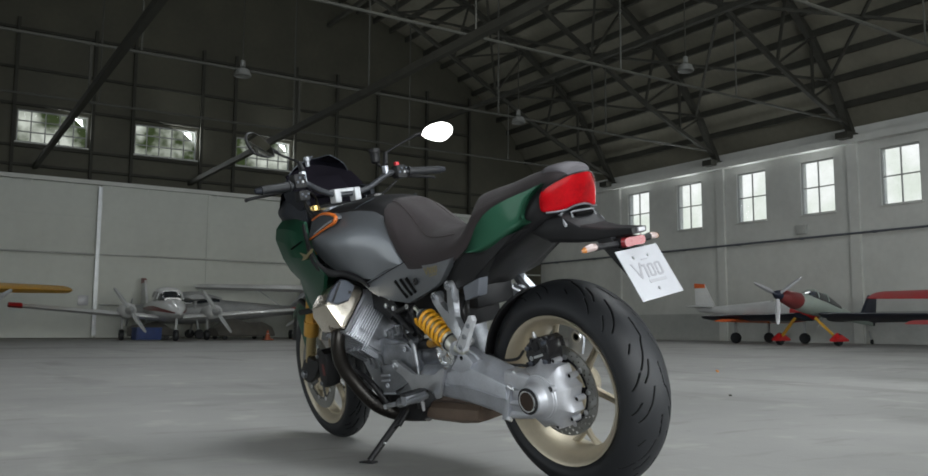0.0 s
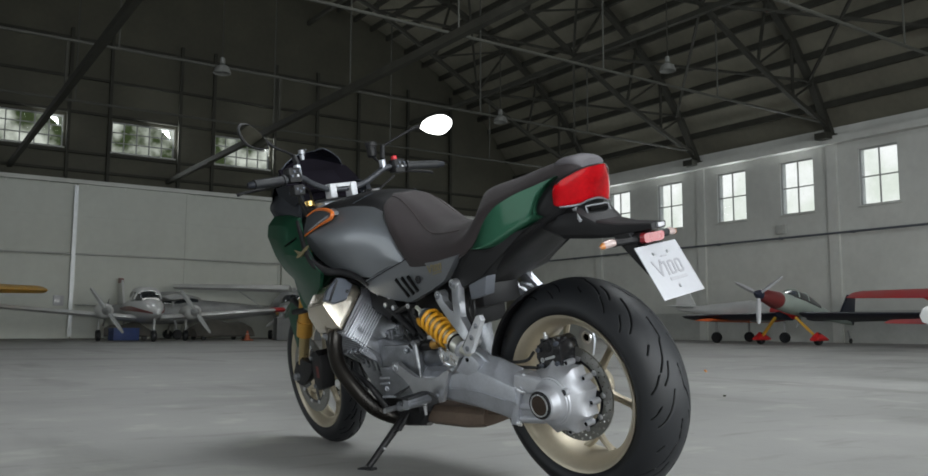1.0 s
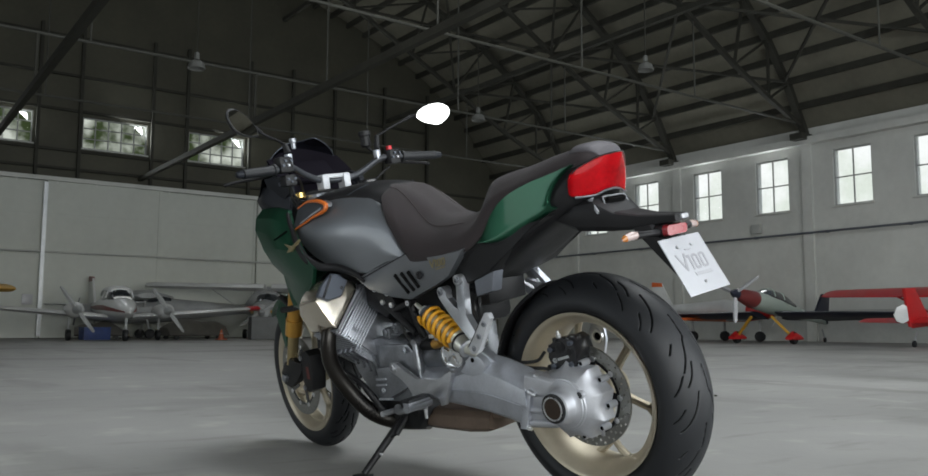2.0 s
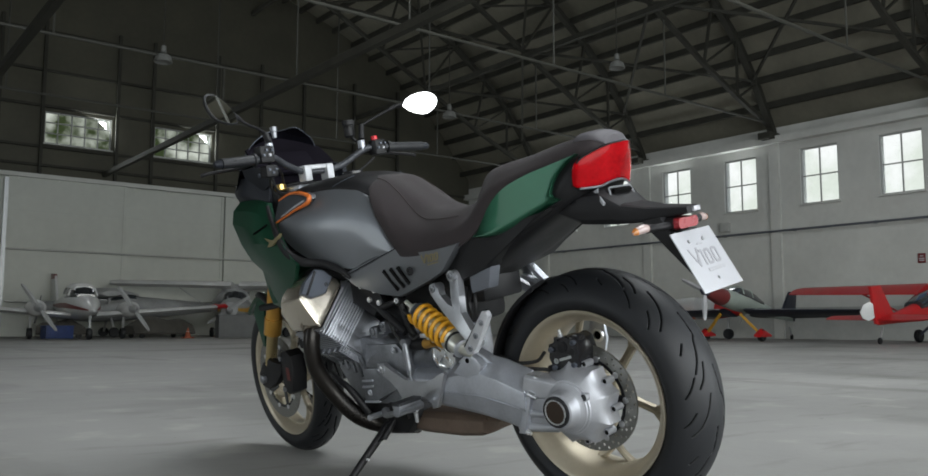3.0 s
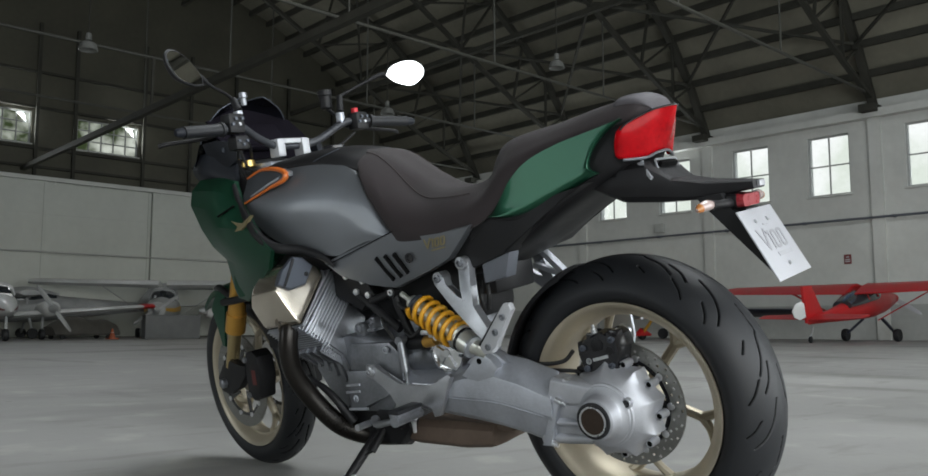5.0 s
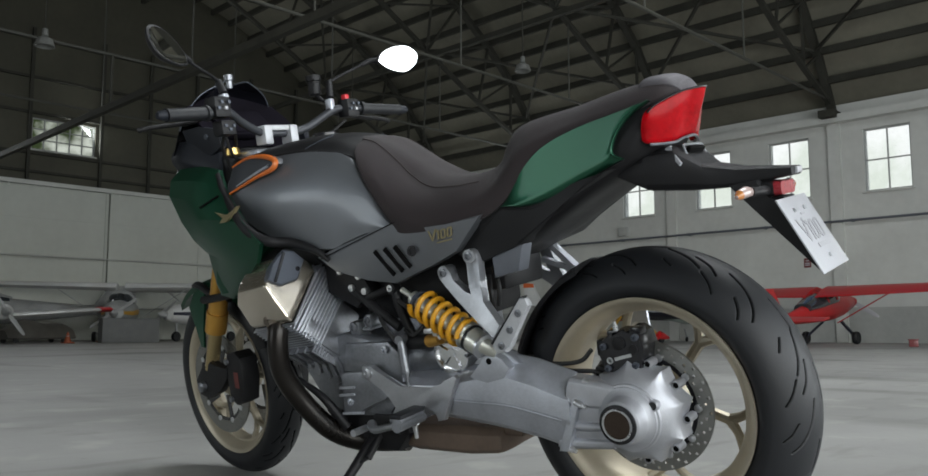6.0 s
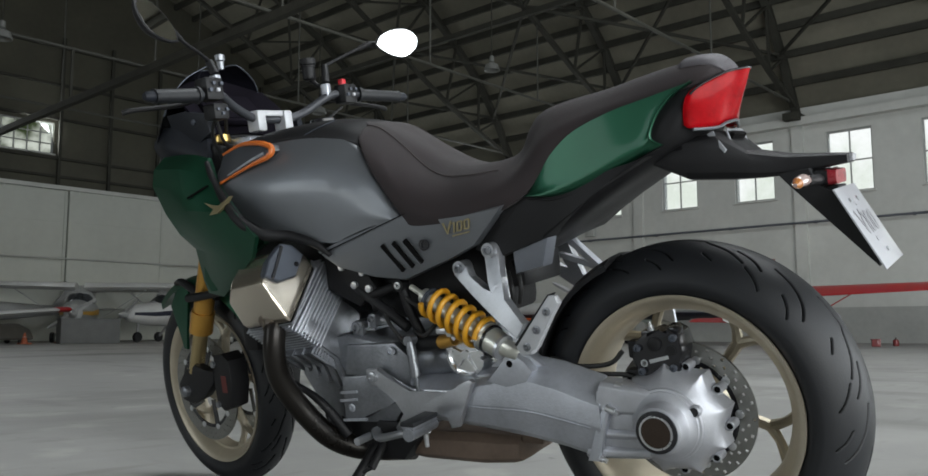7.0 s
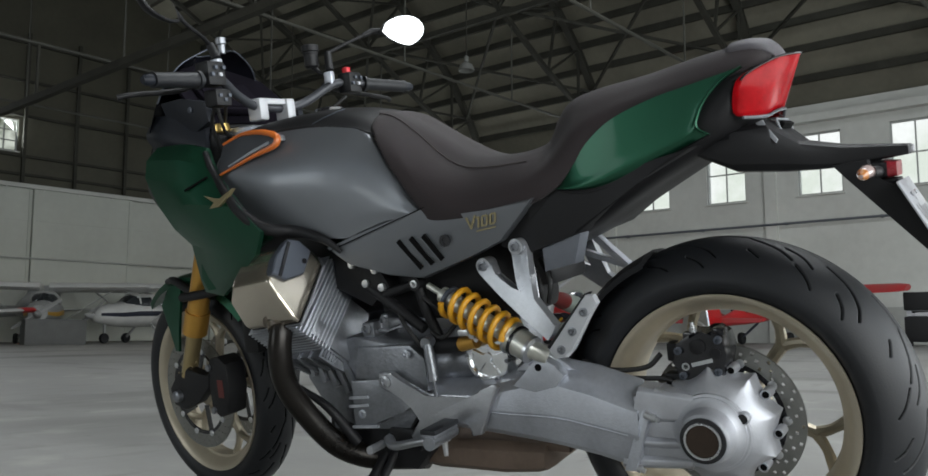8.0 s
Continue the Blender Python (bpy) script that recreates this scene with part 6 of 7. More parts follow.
def ridged(x, y0, y1, top, upper, ridge, crease, foot):
    """A cross-section of the arm: flat top, two bevels, a creased outer side."""
    return [(x, y0 + 0.014, top), (x, y1 - 0.046, top), (x, y1 - 0.017, upper), (x, y1, ridge), (x, y1 + 0.003, crease + 0.006), (x, y1, crease - 0.004), (x, y1 - 0.007, foot + 0.014), (x, y1 - 0.022, foot), (x, y0 + 0.014, foot), (x, y0, foot + 0.014), (x, y0, top - 0.014)]


secs = [ridged(0.640, 0.030, 0.135, 0.392, 0.381, 0.365, 0.340, 0.300), ridged(0.560, 0.030, 0.150, 0.392, 0.379, 0.362, 0.338, 0.288), ridged(0.440, 0.050, 0.162, 0.404, 0.392, 0.376, 0.335, 0.284), ridged(0.360, 0.080, 0.169, 0.427, 0.413, 0.394, 0.336, 0.279),
        ridged(0.300, 0.100, 0.173, 0.443, 0.425, 0.402, 0.336, 0.274), ridged(0.220, 0.110, 0.176, 0.433, 0.404, 0.385, 0.325, 0.262), ridged(0.150, 0.115, 0.178, 0.414, 0.380, 0.363, 0.312, 0.246), ridged(0.128, 0.115, 0.178, 0.407, 0.374, 0.357, 0.308, 0.246)]
rings(bm, [[Vector(p) for p in q] for q in secs])
bmesh.ops.bevel(bm, geom=bm.edges[:], offset=0.0022, segments=2, profile=0.6, affect="EDGES")
swing = bp("swinging_arm", bm, CAST, None, "cast aluminium swinging arm housing the shaft drive", 20)
bm = BM()
prism(bm, [(0.395, 0.420), (0.350, 0.455), (0.325, 0.462), (0.290, 0.446), (0.255, 0.425)], 0.112, 0.150, 0.008)
bp("shock_lug", bm, CAST, swing)
bm = BM()
prism(bm, [(0.392, 0.398), (0.356, 0.420), (0.341, 0.447), (0.329, 0.457), (0.313, 0.453), (0.290, 0.441), (0.272, 0.420), (0.290, 0.398), (0.340, 0.386)], 0.146, 0.1752, 0.0035)
bp("arm_gusset", bm, CAST, swing)
bm = BM()
lathe(bm, [(0.0075, 0.1748), (0.0075, 0.1762), (0.0055, 0.1762), (0.005, 0.1754), (0.001, 0.1754)], (0.325, 0, 0.436), "y", 16)
bp("arm_socket", bm, SLOT_BLACK, swing, "dark bolt hole")
bm = BM()
tube(bm, [(0.60, 0.146, 0.342), (0.44, 0.1655, 0.3365), (0.30, 0.1768, 0.3375), (0.22, 0.1795, 0.3265), (0.15, 0.1812, 0.3138)], [0.0006, 0.0012, 0.0014, 0.0014, 0.001], 8, 4)
bp("arm_rib", bm, CAST, swing)
# slanting joint flange with bolts, and the ribbed neck behind it
bm = BM()
prism(bm, [(0.164, 0.246), (0.128, 0.340), (0.106, 0.396), (0.090, 0.400), (0.108, 0.345), (0.140, 0.246)], 0.110, lambda x, z: 0.1825 - 0.34 * max(0.0, z - 0.350), 0.005)
bp("arm_joint", bm, CAST, swing, "raised joint flange")
for x, y, z in ((0.084, 0.162, 0.392), (0.102, 0.176, 0.350), (0.138, 0.174, 0.252)):
    bm = BM()
    tube(bm, [(x + 0.012, y, z + 0.005), (x - 0.006, y, z - 0.003), (x - 0.006, y, z - 0.003), (x - 0.013, y, z - 0.006)], [0.0075, 0.0075, 0.0048, 0.0048], 10, 1)
    bp("joint_bolt", bm, ALU, swing)
bm = BM()
for z0, z1, zz0, zz1 in ((0.340, 0.404, 0.338, 0.384), (0.288, 0.309, 0.290, 0.311), (0.248, 0.273, 0.254, 0.277)):
    secs = [arm(0.150, 0.116, 0.174, z0, z1, 0.008), arm(0.075, 0.114, 0.172, (z0 + zz0) / 2, (z1 + zz1) / 2, 0.007), arm(0.020, 0.112, 0.168, zz0, zz1, 0.007)]
    rings(bm, [[Vector(p) for p in q] for q in secs])
bmesh.ops.transform(bm, matrix=Matrix(((1, 0, -0.30, 0.096), (0, 1, 0, 0), (0, 0, 1, 0), (0, 0, 0, 1))), verts=bm.verts[:])
bmesh.ops.bevel(bm, geom=bm.edges[:], offset=0.0025, segments=2, profile=0.6, affect="EDGES")
bp("drive_bridge", bm, DRIVE_CAST, swing)
bm = BM()
box(bm, (0.075, 0.137, 0.322), (0.13, 0.056, 0.126), None, 0.006)
bp("drive_web", bm, DRIVE_CAST, swing)
bm = BM()
lathe(bm, [(0.026, 0.2085), (0.0405, 0.2085), (0.0445, 0.2060), (0.0465, 0.1980), (0.0475, 0.1860), (0.0505, 0.1785), (0.0570, 0.1725), (0.0640, 0.1695), (0.0650, 0.1660), (0.0690, 0.1645), (0.0710, 0.1592), (0.0600, 0.1500), (0.05, 0.08)], REAR, "y", 72)
drive = bp("final_drive", bm, DRIVE_CAST, None, "silver cast final drive housing", 24)
bm = BM()
lathe(bm, [(0.0400, 0.2090), (0.0400, 0.2130), (0.0325, 0.2140), (0.0315, 0.2100)], REAR, "y", 48, closed=True)
bp("drive_seal", bm, GLOSS_BLACK, drive, "black seal ring")
bm = BM()
lathe(bm, [(0.0322, 0.2125), (0.0322, 0.2165), (0.0290, 0.2165), (0.0282, 0.2125)], REAR, "y", 48, closed=True)
bp("drive_ring", bm, ALU, drive)
bm = BM()
lathe(bm, [(0.0285, 0.2150), (0.0275, 0.2150), (0.0265, 0.1765), (0.012, 0.1745), (0.011, 0.1365), (0.001, 0.1345)], REAR, "y", 40)
bp("axle_bore", bm, DARK_BORE, drive, "brown axle bore")
bm = BM()
lobes = []
for off, rim_r, wave in ((0.078, 0.1065, 0.015), (0.082, 0.1110, 0.016), (0.1265, 0.1100, 0.016), (0.1290, 0.1080, 0.015), (0.1400, 0.0970, 0.006), (0.1495, 0.0850, 0.001), (0.1595, 0.0712, 0.0)):
    loop_pts = []
    for k in range(180):
        a = 2 * math.pi * k / 180
        r = rim_r - wave * abs(math.cos(4.5 * a + 0.5)) ** 0.8
        loop_pts.append(Vector((-r * math.cos(a), off, 0.324 + r * math.sin(a))))
    lobes.append(loop_pts)
rings(bm, lobes)
bp("drive_flange", bm, DRIVE_CAST, drive, "scalloped flange of the drive housing", 30)
for k in range(9):
    a = (math.pi * k - 0.5) / 4.5
    c, s_ = -math.cos(a), math.sin(a)
    at = (c * 0.1030, -0.022, 0.324 + s_ * 0.1030)
    bm = BM()
    lathe(bm, [(0.0095, 0.102), (0.0090, 0.1350), (0.0072, 0.1358), (0.0064, 0.132), (0.001, 0.132)], at, "y", 16)
    bp("drive_bolt", bm, DRIVE_CAST, drive)
    bm = BM()
    lathe(bm, [(0.0063, 0.1320), (0.0060, 0.1332), (0.001, 0.1332)], at, "y", 10)
    bp("bolt_socket", bm, SLOT_BLACK, drive)
bm = BM()
lathe(bm, [(0.0125, 0.150), (0.0118, 0.1685), (0.0100, 0.1700), (0.0085, 0.1690)], (-0.058, 0, 0.353), "y", 20)
bp("filler_boss", bm, DRIVE_CAST, drive)
bm = BM()
lathe(bm, [(0.0087, 0.1685), (0.0085, 0.1705), (0.001, 0.1705)], (-0.058, 0, 0.353), "y", 16)
bp("filler_plug", bm, GLOSS_BLACK, drive)
bm = BM()
prism(bm, [(0.073, 0.440), (0.064, 0.474), (0.038, 0.492), (0.010, 0.488), (-0.004, 0.499), (-0.022, 0.488), (-0.030, 0.455), (-0.020, 0.412), (0.006, 0.416), (0.020, 0.399), (0.060, 0.408)], 0.045, 0.126, 0.008)
caliper = bp("rear_caliper", bm, GLOSS_BLACK, None, "black rear brake caliper")
bm = BM()
lathe(bm, [(0.014, 0.124), (0.014, 0.130), (0.010, 0.132), (0.001, 0.132)], (0.022, 0, 0.470), "y", 20)
lathe(bm, [(0.009, 0.124), (0.009, 0.129), (0.001, 0.129)], (-0.010, 0, 0.458), "y", 16)
bp("caliper_piston", bm, BLACK, caliper)
bm = BM()
box(bm, (0, 0, 0), (0.040, 0.0012, 0.007), pose(0.016, 0.1266, 0.440, 0, 14, 0))
lathe(bm, [(0.0072, 0.1260), (0.0072, 0.1272), (0.0045, 0.1272), (0.0045, 0.1260)], (0.047, 0, 0.432), "y", 16)
bp("caliper_mark", bm, GALV, caliper, "pale printed bar and ring")
for x, z in ((0.058, 0.462), (0.052, 0.416), (-0.012, 0.424), (-0.016, 0.482)):
    bm = BM()
    lathe(bm, [(0.007, 0.122), (0.007, 0.133), (0.004, 0.134), (0.003, 0.130), (0.001, 0.130)], (x, 0, z), "y", 12)
    bp("caliper_bolt", bm, SLATE, caliper)
bm = BM()
box(bm, (0.034, 0.112, 0.488), (0.030, 0.025, 0.014), None, 0.004)
bp("caliper_bridge", bm, GLOSS_BLACK, caliper)
bm = BM()
box(bm, (-0.012, 0.100, 0.492), (0.024, 0.03, 0.016), None, 0.005)
bp("caliper_bridge", bm, GLOSS_BLACK, caliper)
bm = BM()
tube(bm, [(0.030, 0.115, 0.488), (0.031, 0.117, 0.504), (0.031, 0.117, 0.504), (0.032, 0.118, 0.513)], [0.007, 0.007, 0.004, 0.004], 10, 1)
bp("bleed_screw", bm, ALU, caliper)
bm = BM()
box(bm, (0.080, 0.085, 0.452), (0.022, 0.03, 0.036), None, 0.006)
box(bm, (0.070, 0.095, 0.400), (0.05, 0.03, 0.03), None, 0.006)
bp("caliper_bracket", bm, BLACK, caliper)
# cast bracket on the far side, seen through the spokes
bm = BM()
prism(bm, [(0.132, 0.496), (0.090, 0.501), (0.084, 0.431), (0.100, 0.381), (0.167, 0.386)], -0.166, -0.154, 0.005)
far = bp("silencer_bracket", bm, CAST, None, "bright aluminium bracket beyond the wheel")
bm = BM()
lathe(bm, [(0.013, -0.154), (0.013, -0.148), (0.019, -0.148), (0.021, -0.154)], (0.112, 0, 0.441), "y", 24)
bp("bracket_eye", bm, ALU, far, "bright ring of the bracket")
bm = BM()
lathe(bm, [(0.0129, -0.1534), (0.001, -0.1534)], (0.112, 0, 0.441), "y", 20)
bp("bracket_hole", bm, SLOT_BLACK, far)

# shock absorber with yellow spring
T, D = Vector((0.592, 0.137, 0.600)), Vector((0.308, 0.184, 0.460))
axis = (D - T).normalized()
bm = BM()
tube(bm, [T, T.lerp(D, 0.14), T.lerp(D, 0.14), T.lerp(D, 0.74), T.lerp(D, 0.74), T.lerp(D, 0.90)], [0.007, 0.007, 0.018, 0.018, 0.031, 0.027], 20, 1)
tube(bm, [T.lerp(D, 0.88), T.lerp(D, 1.0) + Vector((0, -0.022, -0.004))], [0.020, 0.017], 16, 1)
shock = bp("shock_absorber", bm, SHOCK_BODY, None, "rear shock absorber with silver body")
bm = BM()
e1 = axis.cross(Vector((0, 0, 1))).normalized()
e2 = axis.cross(e1)
coil = []
for k in range(6 * 16 + 1):
    f = k / (6 * 16)
    a = 2 * math.pi * 6 * f
    coil.append(T.lerp(D, 0.225 + 0.525 * f) + (e1 * math.cos(a) + e2 * math.sin(a)) * 0.0345)
tube(bm, coil, 0.0066, 10, 1)
bp("spring", bm, YELLOW, shock, "yellow coil spring")
for f, r, mat in ((0.20, 0.028, SLATE), (0.745, 0.034, ALU), (0.79, 0.0325, GLOSS_BLACK), (0.90, 0.0285, ALU)):
    bm = BM()
    tube(bm, [T.lerp(D, f), T.lerp(D, f + 0.02)], r, 24, 1)
    bp("spring_seat", bm, mat, shock)
bm = BM()
tube(bm, [(0.516, 0.148, 0.475), (0.473, 0.155, 0.483)], [0.016, 0.014], 16, 1)
bp("preload_knob", bm, FORK_GOLD, shock, "gold preload knob")
bm = BM()
tube(bm, [(0.587, 0.135, 0.467), (0.516, 0.148, 0.475)], 0.017, 16, 1)
bp("preload_body", bm, BLACK, shock)
bm = BM()
box(bm, (0.488, 0.175, 0.506), (0.026, 0.016, 0.012), None, 0.003)
box(bm, (0.468, 0.175, 0.501), (0.013, 0.016, 0.015), None, 0.003)
bar(bm, (0.488, 0.172, 0.506), (0.473, 0.155, 0.483), 0.008, 0.008)
bp("preload_clip", bm, ALU, shock, "bright clip above the knob")

# cast hangers, pegs, stand
for side in (1, -1):
    bm = BM()
    prism(bm, [(0.446, 0.641), (0.440, 0.627), (0.425, 0.614), (0.387, 0.581), (0.338, 0.542), (0.278, 0.497), (0.269, 0.508), (0.262, 0.525), (0.312, 0.572), (0.325, 0.635), (0.329, 0.663), (0.336, 0.682),
               (0.354, 0.689), (0.364, 0.682), (0.366, 0.665), (0.358, 0.636), (0.353, 0.607), (0.340, 0.586), (0.364, 0.595), (0.401, 0.621), (0.407, 0.638), (0.419, 0.650), (0.435, 0.654)],
          lambda x, z: 0.142 + 0.30 * (0.65 - z), lambda x, z: 0.166 + 0.30 * (0.65 - z), 0.0022)
    tube(bm, [(0.429, 0.138, 0.640), (0.429, 0.170, 0.640)], 0.016, 18, 1)
    tube(bm, [(0.350, 0.138, 0.675), (0.350, 0.170, 0.675)], 0.0155, 18, 1)
    hanger = bp("peg_hanger", bm if side > 0 else flip_y(bm), HANGER, None, "forked cast aluminium peg hanger", 30)
    for x, z in ((0.429, 0.640), (0.350, 0.675)):
        bm = BM()
        lathe(bm, [(0.010, 0.169), (0.010, 0.175), (0.006, 0.176), (0.005, 0.171), (0.001, 0.171)], (x, 0, z), "y", 14)
        bp("hanger_bolt", bm if side > 0 else flip_y(bm), ENGINE, hanger)
    bm = BM()
    prism(bm, [(0.177, 0.587), (0.162, 0.587), (0.155, 0.572), (0.176, 0.545), (0.217, 0.489), (0.224, 0.474), (0.250, 0.470), (0.259, 0.489)], 0.226, 0.245, 0.005)
    peg = bp("pillion_peg", bm if side > 0 else flip_y(bm), BRIGHT_ALLOY, None, "folded aluminium pillion peg")
    for x, z in ((0.182, 0.557), (0.208, 0.522), (0.234, 0.488)):
        bm = BM()
        lathe(bm, [(0.0085, 0.244), (0.0085, 0.247), (0.005, 0.248), (0.004, 0.245), (0.001, 0.245)], (x, 0, z), "y", 14)
        bp("peg_bolt", bm if side > 0 else flip_y(bm), ENGINE, peg)
    bm = BM()
    prism(bm, [(0.181, 0.589), (0.174, 0.590), (0.262, 0.486), (0.267, 0.491)], 0.212, 0.238, 0.002)
    bp("peg_pad", bm if side > 0 else flip_y(bm), RUBBER, peg, "black rubber pad")
    bm = BM()
    tube(bm, [(0.262, 0.175, 0.497), (0.255, 0.228, 0.486)], 0.014, 14, 1)
    bp("peg_pivot", bm if side > 0 else flip_y(bm), ALU, peg)
    # rider's peg plate
    bm = BM()
    prism(bm, [(0.726, 0.414), (0.690, 0.416), (0.655, 0.388), (0.605, 0.364), (0.499, 0.364), (0.468, 0.385), (0.431, 0.399), (0.422, 0.392), (0.453, 0.337), (0.473, 0.292), (0.495, 0.287), (0.498, 0.315), (0.534, 0.326),
               (0.573, 0.317), (0.594, 0.277), (0.650, 0.267), (0.656, 0.279), (0.622, 0.312), (0.640, 0.339), (0.668, 0.362), (0.707, 0.374), (0.730, 0.388)], 0.162, 0.178, 0.004)
    lathe(bm, [(0.014, 0.177), (0.014, 0.182), (0.008, 0.184), (0.007, 0.180), (0.001, 0.180)], (0.708, 0, 0.396), "y", 16)
    plate_r = bp("rider_peg_plate", bm if side > 0 else flip_y(bm), HANGER, None, "grey cast rider peg plate", 30)
    bm = BM()
    tube(bm, [(0.535, 0.185, 0.300), (0.525, 0.290, 0.305)], [0.012, 0.014], 12, 1)
    box(bm, (0.528, 0.245, 0.318), (0.034, 0.085, 0.012), None, 0.004)
    bp("rider_peg", bm if side > 0 else flip_y(bm), ENGINE, plate_r, "rubber-topped rider peg")
    bm = BM()
    box(bm, (0.526, 0.246, 0.327), (0.037, 0.088, 0.010), None, 0.003)
    bp("peg_rubber", bm if side > 0 else flip_y(bm), RUBBER, plate_r)
    bm = BM()
    tube(bm, [(0.725, 0.17, 0.262), (0.690, 0.195, 0.258), (0.620, 0.205, 0.275), (0.540, 0.200, 0.290)], [0.013, 0.010, 0.009, 0.009], 10, 4)
    tube(bm, [(0.735, 0.18, 0.255), (0.728, 0.235, 0.258)], 0.009, 10, 1)
    bp("shift_pedal", bm if side > 0 else flip_y(bm), HANGER, plate_r, "cast gear pedal")
    bm = BM()
    tube(bm, [(0.560, 0.188, 0.275), (0.560, 0.188, 0.245)], [0.007, 0.005], 10, 1)
    bp("feeler_bolt", bm if side > 0 else flip_y(bm), ALU, plate_r)
bm = BM()
tube(bm, [(0.592, 0.165, 0.478), (0.588, 0.168, 0.455), (0.583, 0.170, 0.400)], [0.010, 0.012, 0.012], 14, 1)
tube(bm, [(0.583, 0.170, 0.405), (0.580, 0.172, 0.330)], 0.0045, 8, 1)
tube(bm, [(0.595, 0.150, 0.482), (0.593, 0.172, 0.480)], 0.013, 12, 1)
bp("shift_sensor_rod", bm, ENGINE, None, "bright quick-shift rod")
foot = Vector((0.808, 0.290, 0.062))
piv = Vector((0.775, 0.085, 0.232))
bm = BM()
tube(bm, [piv, piv.lerp(foot, 0.5), foot + Vector((0, -0.006, 0.004))], [0.015, 0.013, 0.011], 12, 1)
stand = bp("side_stand", bm, BLACK, None, "black steel side stand, folded out")
bm = BM()
box(bm, (0, 0, 0), (0.062, 0.034, 0.009), Matrix.Translation(foot) @ pose(0, 0, 0, 11.67, 0, 20), 0.003)
bp("stand_foot", bm, BLACK, stand)
bm = BM()
tube(bm, [piv + Vector((-0.03, 0.01, 0.01)), piv.lerp(foot, 0.42) + Vector((-0.035, 0, 0.01))], 0.010, 12, 1)
tube(bm, [piv.lerp(foot, 0.42) + Vector((-0.04, 0, 0.012)), piv.lerp(foot, 0.45)], 0.004, 8, 1)
bp("stand_spring", bm, BLACK, stand)
bm = BM()
tube(bm, [piv.lerp(foot, 0.68) + Vector((-0.02, 0, 0)), piv.lerp(foot, 0.68) + Vector((0.018, 0, 0))], 0.004, 8, 1)
bp("stand_pin", bm, ALU, stand)
bm = BM()
box(bm, piv + Vector((0, -0.02, 0.01)), (0.10, 0.05, 0.06), None, 0.01)
bp("stand_bracket", bm, BLACK, stand)
bm = BM()
box(bm, (0.90, 0, 0.36), (0.05, 0.26, 0.20), None, 0.012)
bp("oil_sump_front", bm, ENGINE)
bm = BM()
prism(bm, [(0.655, 0.300), (0.800, 0.318), (0.935, 0.345), (0.940, 0.270), (0.860, 0.185), (0.690, 0.178), (0.640, 0.230)], -0.125, 0.125, 0.012)
sump = bp("sump_guard", bm, BLACK, None, "black sump and collector shroud")
for x, z in ((0.70, 0.285), (0.75, 0.255), (0.82, 0.28), (0.68, 0.24), (0.87, 0.30)):
    bm = BM()
    lathe(bm, [(0.009, 0.125), (0.009, 0.133), (0.004, 0.134)], (x, 0, z), "y", 10)
    bp("sump_bolt", bm, ENGINE, sump)
bm = BM()
box(bm, (0.70, 0.13, 0.255), (0.09, 0.03, 0.05), None, 0.008)
bp("stand_switch", bm, BLACK, sump)
bm = BM()
box(bm, (1.13, 0, 0.62), (0.05, 0.34, 0.34), pose(0, 0, 0), 0.01)
bp("radiator", bm, BLACK, None, "black radiator behind the front wheel")


# ---- aircraft parked along the walls: x towards the nose, y to the left wing, z up ----
WHITE_PAINT = material("white_aircraft_paint", (0.60, 0.61, 0.61), 0.35, vary=0.08, scale=2, coat=0.4)
RED_PAINT = material("red_aircraft_paint", (0.46, 0.012, 0.014), 0.42, vary=0.1, scale=2, coat=0.15)
DARK_RED = material("dark_red_paint", (0.17, 0.03, 0.03), 0.4, vary=0.1, scale=2, coat=0.3)
YELLOW_PAINT = material("yellow_aircraft_paint", (0.50, 0.27, 0.02), 0.4, vary=0.1, scale=2)
ORANGE_PAINT = material("orange_aircraft_paint", (0.60, 0.12, 0.03), 0.4, vary=0.1, scale=2)
CANOPY = material("canopy_glass", (0.03, 0.035, 0.04), 0.08, coat=0.5, rough_vary=0.03)
GREY_PAINT = material("grey_aircraft_paint", (0.32, 0.33, 0.33), 0.5, vary=0.15, scale=2)
PALE_GREEN = material("pale_green_paint", (0.36, 0.42, 0.38), 0.4, vary=0.1, scale=2)
NAVY = material("navy_paint", (0.014, 0.018, 0.035), 0.4, vary=0.1, scale=2)


def wing_panel(bm, root, tip, chord_root, chord_tip, thick):
    """A tapered wing with a rounded section, from root to tip."""
    root, tip = Vector(root), Vector(tip)
    shape = [(0.5, 0.0), (0.42, 0.5), (0.2, 1.0), (-0.1, 0.85), (-0.5, 0.08), (-0.5, -0.08), (-0.1, -0.5), (0.3, -0.6)]
    span = (tip - root).normalized()
    up = Vector((0, 0, 1)) if abs(span.z) < 0.7 else Vector((0, 1, 0))
    loops = []
    for f in (0.0, 0.5, 0.94, 1.0):
        c = (chord_root + (chord_tip - chord_root) * f) * (0.8 if f == 1.0 else 1.0)
        p = root.lerp(tip, f)
        loops.append([p + Vector((u * c, 0, 0)) + up * (v * thick * c) for u, v in shape])
    rings(bm, loops)


